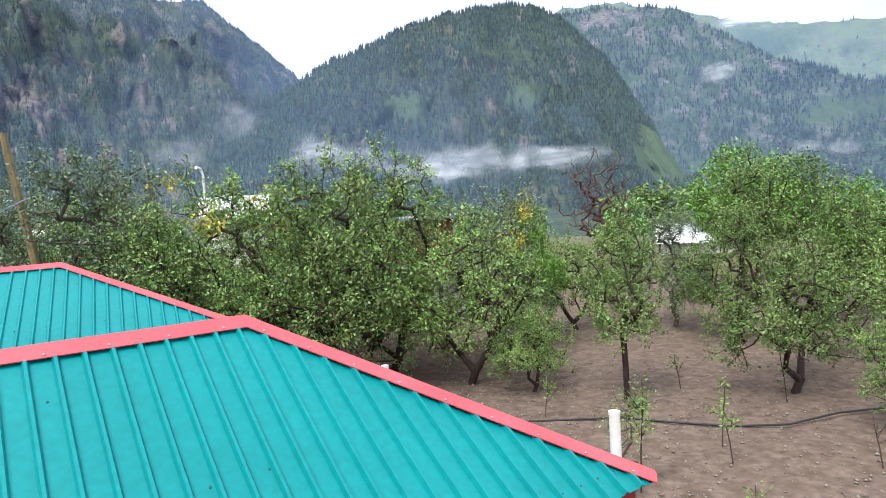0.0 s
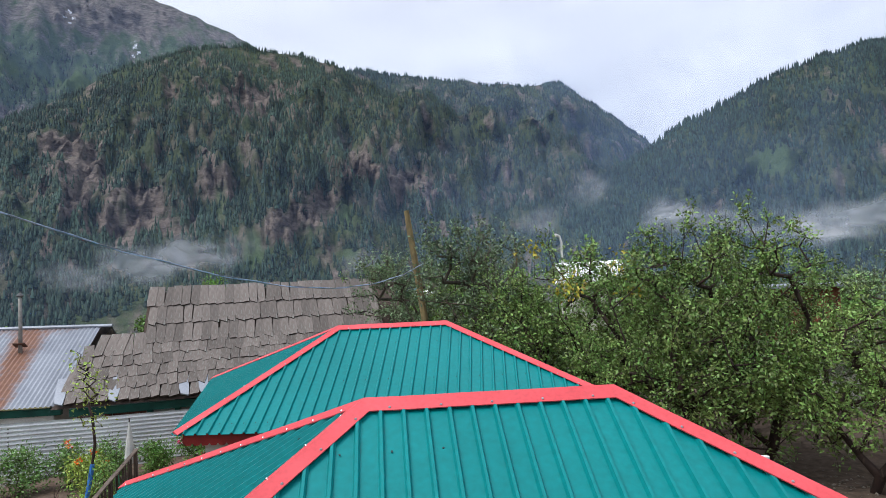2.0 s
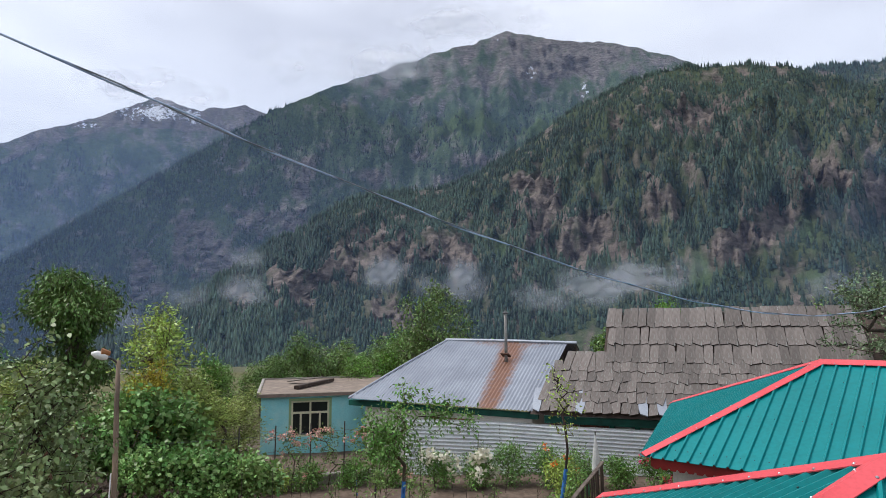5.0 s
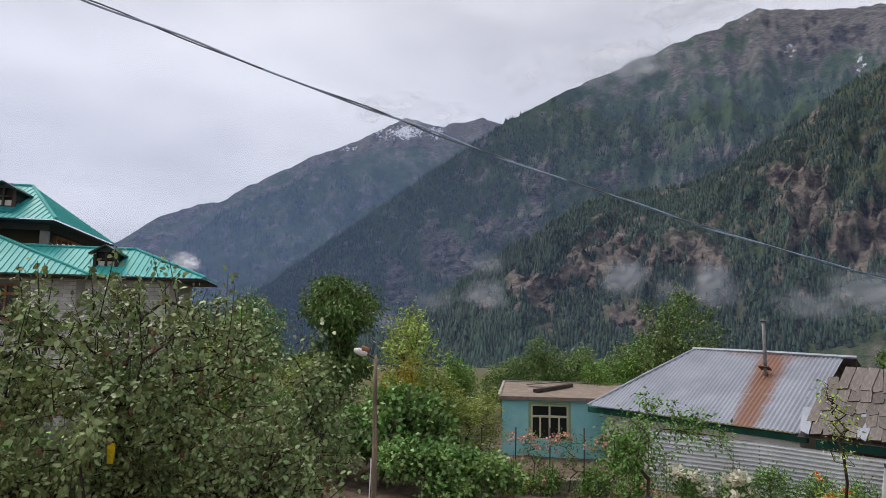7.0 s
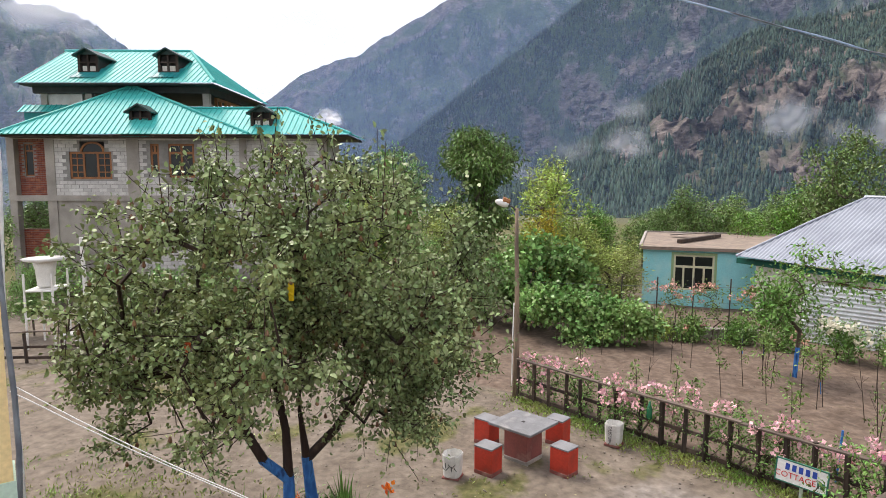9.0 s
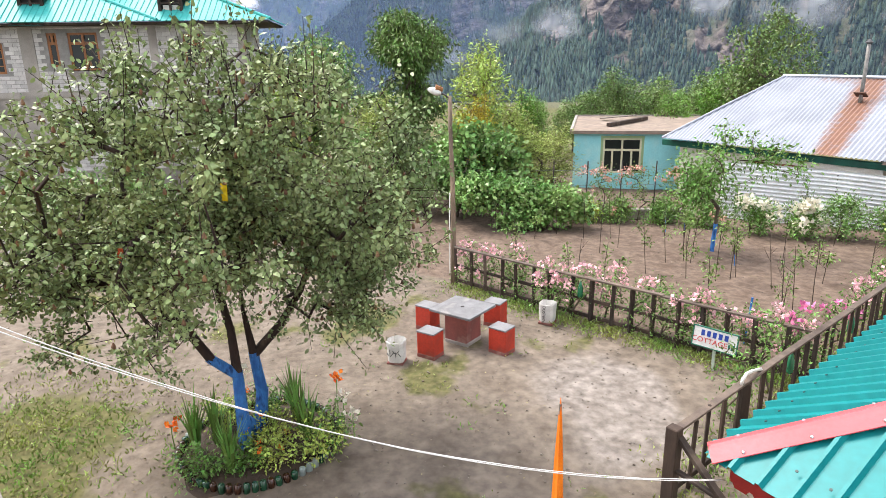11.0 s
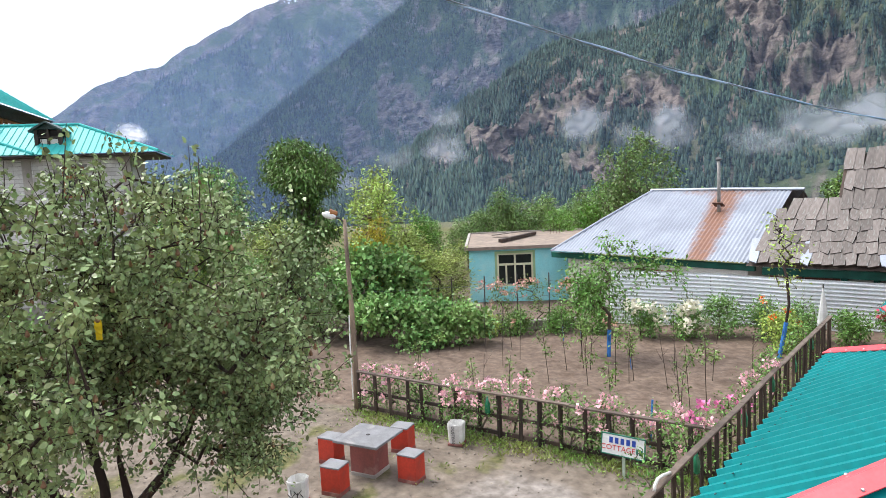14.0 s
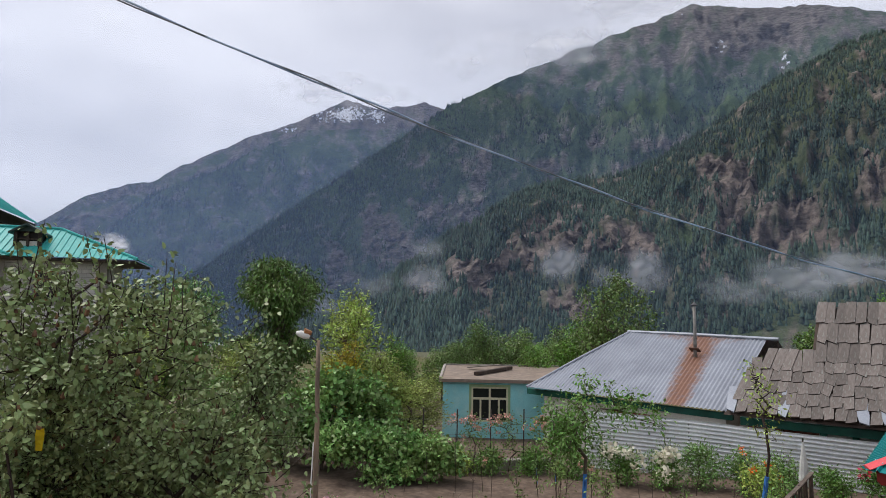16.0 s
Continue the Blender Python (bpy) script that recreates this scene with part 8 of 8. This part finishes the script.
for k, (dx, dy, h, m_) in enumerate(((-0.55, 1.0, 0.75, ORANGE), (-0.3, 1.15, 0.6, CREAM), (0.2, -1.15, 0.35, ORANGE), (-0.5, -0.35, 0.85, CREAM), (-0.2, 1.3, 0.4, CREAM))):
    t = thing("flower", "single orange blossom on a tall stem" if m_ is ORANGE else "single white lily on a tall stem", "flower", BED + Vector((dx, dy, 0)), 0, "bed flowers")
    part("stem", Geo().tube([(0, 0, 0), (0.02, 0, h * 0.6), (0.03, 0.01, h)], 0.007, 5), LEAF_SHRUB, t)
    v, f = petals(np.random.default_rng(k), [(0.03, 0.01, h)], 0.11, 16)
    part("blossom", mesh_np("blossom", v, f, m_), m_, t)

# orange pennant on its pole below the balcony
pf = polar(84.9, 4.55, 0)
flag = thing("pennant", "furled orange cloth pennant on a thin bamboo pole", "flag", pf)
part("pole", Geo().tube([(0, 0, 0), (0.01, 0, 1.3), (0.0, 0, 2.5)], 0.012, 6), GREY_WOOD, flag)
g = Geo()
for k in range(10):
    a0, a1 = 2 * math.pi * k / 10, 2 * math.pi * (k + 1) / 10
    rings = [(2.56, 0.003), (2.35, 0.03), (2.0, 0.062), (1.6, 0.085), (1.3, 0.095)]
    for (z0, r0), (z1, r1) in zip(rings[:-1], rings[1:]):
        w = lambda a, r, z: (math.cos(a) * r * (1 + 0.25 * math.sin(3 * a + z * 2)), math.sin(a) * r * (0.45 + 0.2 * math.sin(2 * a)), z)
        g.face(w(a0, r0, z0), w(a1, r0, z0), w(a1, r1, z1), w(a0, r1, z1))
part("cloth", g, mat("saffron_cloth", (0.80, 0.20, 0.008), (0.72, 0.16, 0.006), 4, 0.75, 0.003, 60), flag, smooth=True)
# closed white parasol by the path fence
pu = polar(55.1, 20.3, -0.2)
par = thing("parasol", "closed white parasol standing by the fence end", "parasol", pu)
part("pole", Geo().tube([(0, 0, 0), (0, 0, 2.0)], 0.02, 6), STEEL, par)
part("canopy", Geo().tube([(0, 0, 0.75), (0, 0, 0.9), (0, 0, 1.4), (0, 0, 1.95)], [0.1, 0.14, 0.09, 0.01], 9), mat("white_canvas", (0.62, 0.62, 0.6)), par)
# cloth scraps tied in the pear tree
for k, (az, el, m_) in enumerate(((114.7, -9.9, mat("yellow_ribbon", (0.7, 0.5, 0.01))), (123.3, -14.3, mat("faded_orange_cloth", (0.55, 0.09, 0.03))))):
    p = polar(az, 7.3, 5.15 + 7.3 * math.tan(radians(el)))
    g = Geo()
    for i in range(4):
        z0, z1 = -0.05 * i, -0.05 * (i + 1)
        x0, x1 = 0.012 * math.sin(i * 1.3), 0.012 * math.sin((i + 1) * 1.3)
        g.face(p + Vector((x0, -0.035, z0)), p + Vector((-x0, 0.035, z0)), p + Vector((-x1, 0.035, z1)), p + Vector((x1, -0.035, z1)))
    single("cloth_scrap", g, m_, ("yellow" if k == 0 else "faded orange") + " cloth scrap tied to a pear branch", "cloth", "cloth scraps")

# white basin on a metal stand, chair and pole by the far edge of the yard
pt = polar(133.0, 22.5, 0)
t = thing("basin_stand", "wide white plastic basin standing on a white metal frame", "basin", pt, 20)
t.scale.z = 1.15
part("basin", Geo().tube([(0, 0, 1.55), (0, 0, 1.6), (0, 0, 2.0), (0, 0, 2.28), (0, 0, 2.3), (0, 0, 2.24)], [0.2, 0.24, 0.27, 0.34, 0.62, 0.56], 20), WHITE_PVC, t, smooth=True)
part("shelf", Geo().box((1.15, 0.8, 0.04), Matrix.Translation((0, 0, 1.5)), 0.01), WHITE_PVC, t)
for sx in (-1, 1):
    for sy in (-1, 1):
        part("leg", Geo().beam((sx * 0.55, sy * 0.38, 0), (sx * 0.55, sy * 0.38, 1.95), 0.05, 0.05), WHITE_PVC, t)
    part("side_bar", Geo().beam((sx * 0.55, -0.38, 0.8), (sx * 0.55, 0.38, 0.8), 0.04, 0.04), WHITE_PVC, t)
pc = pt + Vector((0.2, 0.9, 0))
c = thing("plastic_chair", "white plastic garden chair", "chair", pc, 30)
part("seat", Geo().box((0.45, 0.42, 0.04), Matrix.Translation((0, 0, 0.43)), 0.01), WHITE_PVC, c)
part("backrest", Geo().box((0.45, 0.04, 0.42), Matrix.Translation((0, 0.22, 0.68)) @ Matrix.Rotation(-0.2, 4, "X"), 0.015), WHITE_PVC, c)
for sx in (-1, 1):
    for sy in (-1, 1):
        part("leg", Geo().beam((sx * 0.19, sy * 0.17, 0.42), (sx * 0.23, sy * 0.21, 0), 0.04, 0.04), WHITE_PVC, c)
p2 = polar(130.4, 22, 0)
single("white_post", Geo().tube([p2, p2 + Vector((0, -0.05, 3.25))], 0.06, 8), WHITE_PVC, "plain white post at the edge of the yard", "post")
picket_fence("yard_fence", polar(141, 22, 0), polar(127.5, 19.5, 0), 0.85, 0.8, "dark rail fence at the far side of the yard", 0.07, (0.5,), 0.03, 9)
# stones along the path and drip hose through the orchard
hose = [Vector((1.0, 14.1, 0.03)), Vector((2.2, 13.99, 0.04)), Vector((3.96, 13.9, 0.03)), Vector((5.0, 13.3, 0.05)), Vector((6.0, 12.95, 0.03)), Vector((7.1, 12.8, 0.05)), Vector((8.4, 13.25, 0.06)), Vector((9.5, 13.4, 0.05))]
single("drip_hose", Geo().tube(hose, 0.025, 6), INK, "black drip hose lying on the orchard soil", "hose", smooth=True)

# sheds and houses glimpsed through the orchard
hs = thing("orchard_house", "brick house with a pale ground floor half hidden by apple trees", "house", polar(0.5, 30), 0)
part("wall", Geo().box((3.0, 4, 2.0), Matrix.Translation((0, 0, 3.4)), 0.02), BRICK, hs)
part("wall", Geo().box((4.5, 4.4, 2.6), Matrix.Translation((-0.4, 0, 1.1)), 0.02), WHITE_PLASTER, hs)
part("window", Geo().box((0.8, 0.06, 0.9), Matrix.Translation((-0.6, -2.02, 3.4))), DARK_GLASS, hs)
part("roof", Geo().box((3.4, 4.8, 0.12), Matrix.Translation((0, 0, 4.47)), 0.02), GALV, hs)
hs = thing("white_shed", "shed with a white sheet roof behind the orchard", "shed", polar(16.3, 38), 16)
part("wall", Geo().box((3.2, 3, 4.0), Matrix.Translation((0, 0, 2.6)), 0.02), WHITE_PLASTER, hs)
g = Geo()
g.face((-1.9, -1.9, 5.0), (1.9, -1.9, 5.0), (1.9, 0.4, 6.2), (-1.9, 0.4, 6.2))
g.face((-1.9, 0.4, 6.2), (1.9, 0.4, 6.2), (1.9, 2.2, 5.0), (-1.9, 2.2, 5.0))
part("roof", g, WHITE_SHEET, hs)
for az, dist, z, w, m_ in ((33.0, 180, 5.4, 7, mat("blue_roof_sheet", (0.03, 0.22, 0.55))), (31.6, 190, 4.2, 9, WHITE_SHEET), (41, 230, 9, 7, WHITE_SHEET), (-22.8, 62, 1.5, 6, WHITE_SHEET), (89.8, 210, -12.5, 9, mat("turquoise_roof", (0.08, 0.42, 0.45))), (88.5, 230, -13, 8, WHITE_SHEET)):
    q = polar(az, dist, 0)
    hut = thing("valley_hut", "small far house with a coloured sheet roof down the valley", "house", (q.x, q.y, z - 4), az, "valley huts")
    part("wall", Geo().box((w, w * 0.7, 4.0), Matrix.Translation((0, 0, 1.2))), WHITE_PLASTER, hut)
    g = Geo()
    for sy in (-1, 1):
        g.face((-w * 0.58, sy * w * 0.45, 3.0), (w * 0.58, sy * w * 0.45, 3.0), (w * 0.58, 0, 4.6), (-w * 0.58, 0, 4.6))
    part("roof", g, m_, hut)
# pale gravel river bed far below
g = Geo()
bank = [(97.0, 150), (101.5, 165), (103, 230), (99, 330), (95.5, 300), (96, 200)]
g.face(*[(lambda q: (q.x, q.y, ground_z(q.x, q.y) + 1.2))(polar(a, d)) for a, d in bank])
single("river_bed", g, mat("pale_river_gravel", (0.42, 0.41, 0.39), (0.30, 0.30, 0.29), 0.05, 0.9, 0.0, 0.6), "pale gravel river bed down in the valley", "river", kind="structure")

# sprays of yellow leaves in the orchard
for k, (az, el, dist, n_) in enumerate(((17.9, -0.3, 16.8, 9), (13.1, 1.4, 17.5, 5), (20.7, 3.2, 18.0, 6), (-9.1, -0.8, 19.5, 7), (-8.0, -3.7, 19.3, 14), (12.0, -1.0, 18.5, 4))):
    rng = np.random.default_rng(900 + k)
    c = np.array(polar(az, dist, 5 + dist * math.tan(radians(el))))
    v, f = leaf_quads(rng, c + rng.normal(0, 0.17, (n_, 3)), np.full(n_, 12), 0.09, 0.12, 0.5, 0.2)
    single("yellow_spray", mesh_np("yellow_spray", v, f, LEAF_GOLD), LEAF_GOLD, "spray of yellow leaves on an orchard tree", "foliage", "yellow sprays", "stuff")

# ---- grass tufts and weeds ----


def tufts():
    rng = np.random.default_rng(5)
    cs = []
    while len(cs) < 3600:
        mode = rng.uniform()
        if mode < 0.2:
            t = rng.uniform(0, 1)
            p = FENCE_A.lerp(FENCE_B, t)
            x, y = p.x + rng.normal(0.15, 0.22), p.y + rng.normal(-0.1, 0.22)
        elif mode < 0.42:
            p = RAIL_A.lerp(RAIL_B, rng.uniform(0, 1))
            x, y = p.x + rng.normal(-0.2, 0.3), p.y + rng.normal(0.1, 0.3)
        elif mode < 0.62:
            x, y = -7.6 + rng.normal(0, 1.2), -7.0 + rng.normal(0, 1.2)
        else:
            x, y = rng.uniform(-19, -4), rng.uniform(-16, 4)
            q = Vector((x, y, 0))
            n1 = noise.noise(q * 0.55 + Vector((7, 3, 0))) + 0.5 * noise.noise(q * 1.7)
            if n1 < 0.22 or fence_side(x, y) > 0:
                continue
        cs.append((x, y, ground_z(x, y) + 0.03))
    cs = np.array(cs)
    v, f = leaf_quads(rng, cs, np.full(len(cs), 5), np.array([0.05, 0.05, 0.012]), 0.075, 0.3, -1.0, 0.0)
    me = mesh_np("grass_tufts", v, f, GRASS)
    tagged(new("grass_tufts", me), "short weedy grass tufts on the yard", "grass", kind="stuff")
    # pebbles, clods and dead leaves
    n = 13500
    xy = np.stack([rng.uniform(-20, 9, n), rng.uniform(-14, 20, n)], 1)
    xy[5000:12000] = np.stack([rng.uniform(-6, 13, 7000), rng.uniform(6, 19, 7000)], 1)
    xy[12000:] = np.stack([rng.uniform(-16, -4, n - 12000), rng.uniform(-9, 3, n - 12000)], 1)
    sz = rng.uniform(0.006, 0.024, n)
    sz[5000:12000] *= rng.uniform(0.8, 2.3, 7000)
    oct_v = np.array([(1, 0, 0), (0, 1, 0), (-1, 0, 0), (0, -1, 0), (0, 0, 0.7), (0, 0, -0.4)])
    oct_f = np.array([(0, 1, 4), (1, 2, 4), (2, 3, 4), (3, 0, 4), (1, 0, 5), (2, 1, 5), (3, 2, 5), (0, 3, 5)])
    base = np.array([(x, y, ground_z(x, y) + 0.01 + 0.05 * noise.noise(Vector((x, y, 0)) * 0.35) + 0.02 * noise.noise(Vector((x, y, 0)) * 1.3)) for x, y in xy])
    v = base[:, None, :] + oct_v[None] * sz[:, None, None] * rng.uniform(0.6, 1.4, (n, 6, 1))
    f = (oct_f[None] + (np.arange(n) * 6)[:, None, None]).reshape(-1, 3)
    me = mesh_np("pebbles", v.reshape(-1, 3), f, mat("pale_pebbles_and_clods", (0.25, 0.215, 0.18), (0.17, 0.14, 0.115), 20, 0.9, island=0.3))
    tagged(new("pebbles", me), "small stones and clods on the bare earth", "pebbles", kind="stuff")


def leaf_litter():
    """Fallen brown and yellowed leaves on the yard, thickest below the pear tree."""
    rng = np.random.default_rng(12)
    n = 700
    xy = np.stack([rng.uniform(-16, -4.5, n), rng.uniform(-9, 3, n)], 1)
    half = n // 2
    xy[:half] = np.array([-8.2, -3.4]) + rng.normal(0, 2.0, (half, 2))
    cs = np.array([(x, y, ground_z(x, y) + 0.025 + 0.05 * noise.noise(Vector((x, y, 0)) * 0.35) + 0.02 * noise.noise(Vector((x, y, 0)) * 1.3)) for x, y in xy if fence_side(x, y) < 0.1])
    v, f = leaf_quads(rng, cs, np.full(len(cs), 1), 0.004, 0.05, 0.5, 0.0, 3.0)
    v[:, 2] = np.repeat(cs[:, 2], 4) + rng.uniform(-0.004, 0.012, len(v))
    m = mat("dry_fallen_leaves", (0.15, 0.115, 0.08), (0.22, 0.175, 0.1), 2.0, 0.9, island=0.6)
    tagged(new("leaf_litter", mesh_np("leaf_litter", v, f, m)), "dry brown fallen leaves strewn over the yard", "leaves", kind="stuff")


tufts()
leaf_litter()
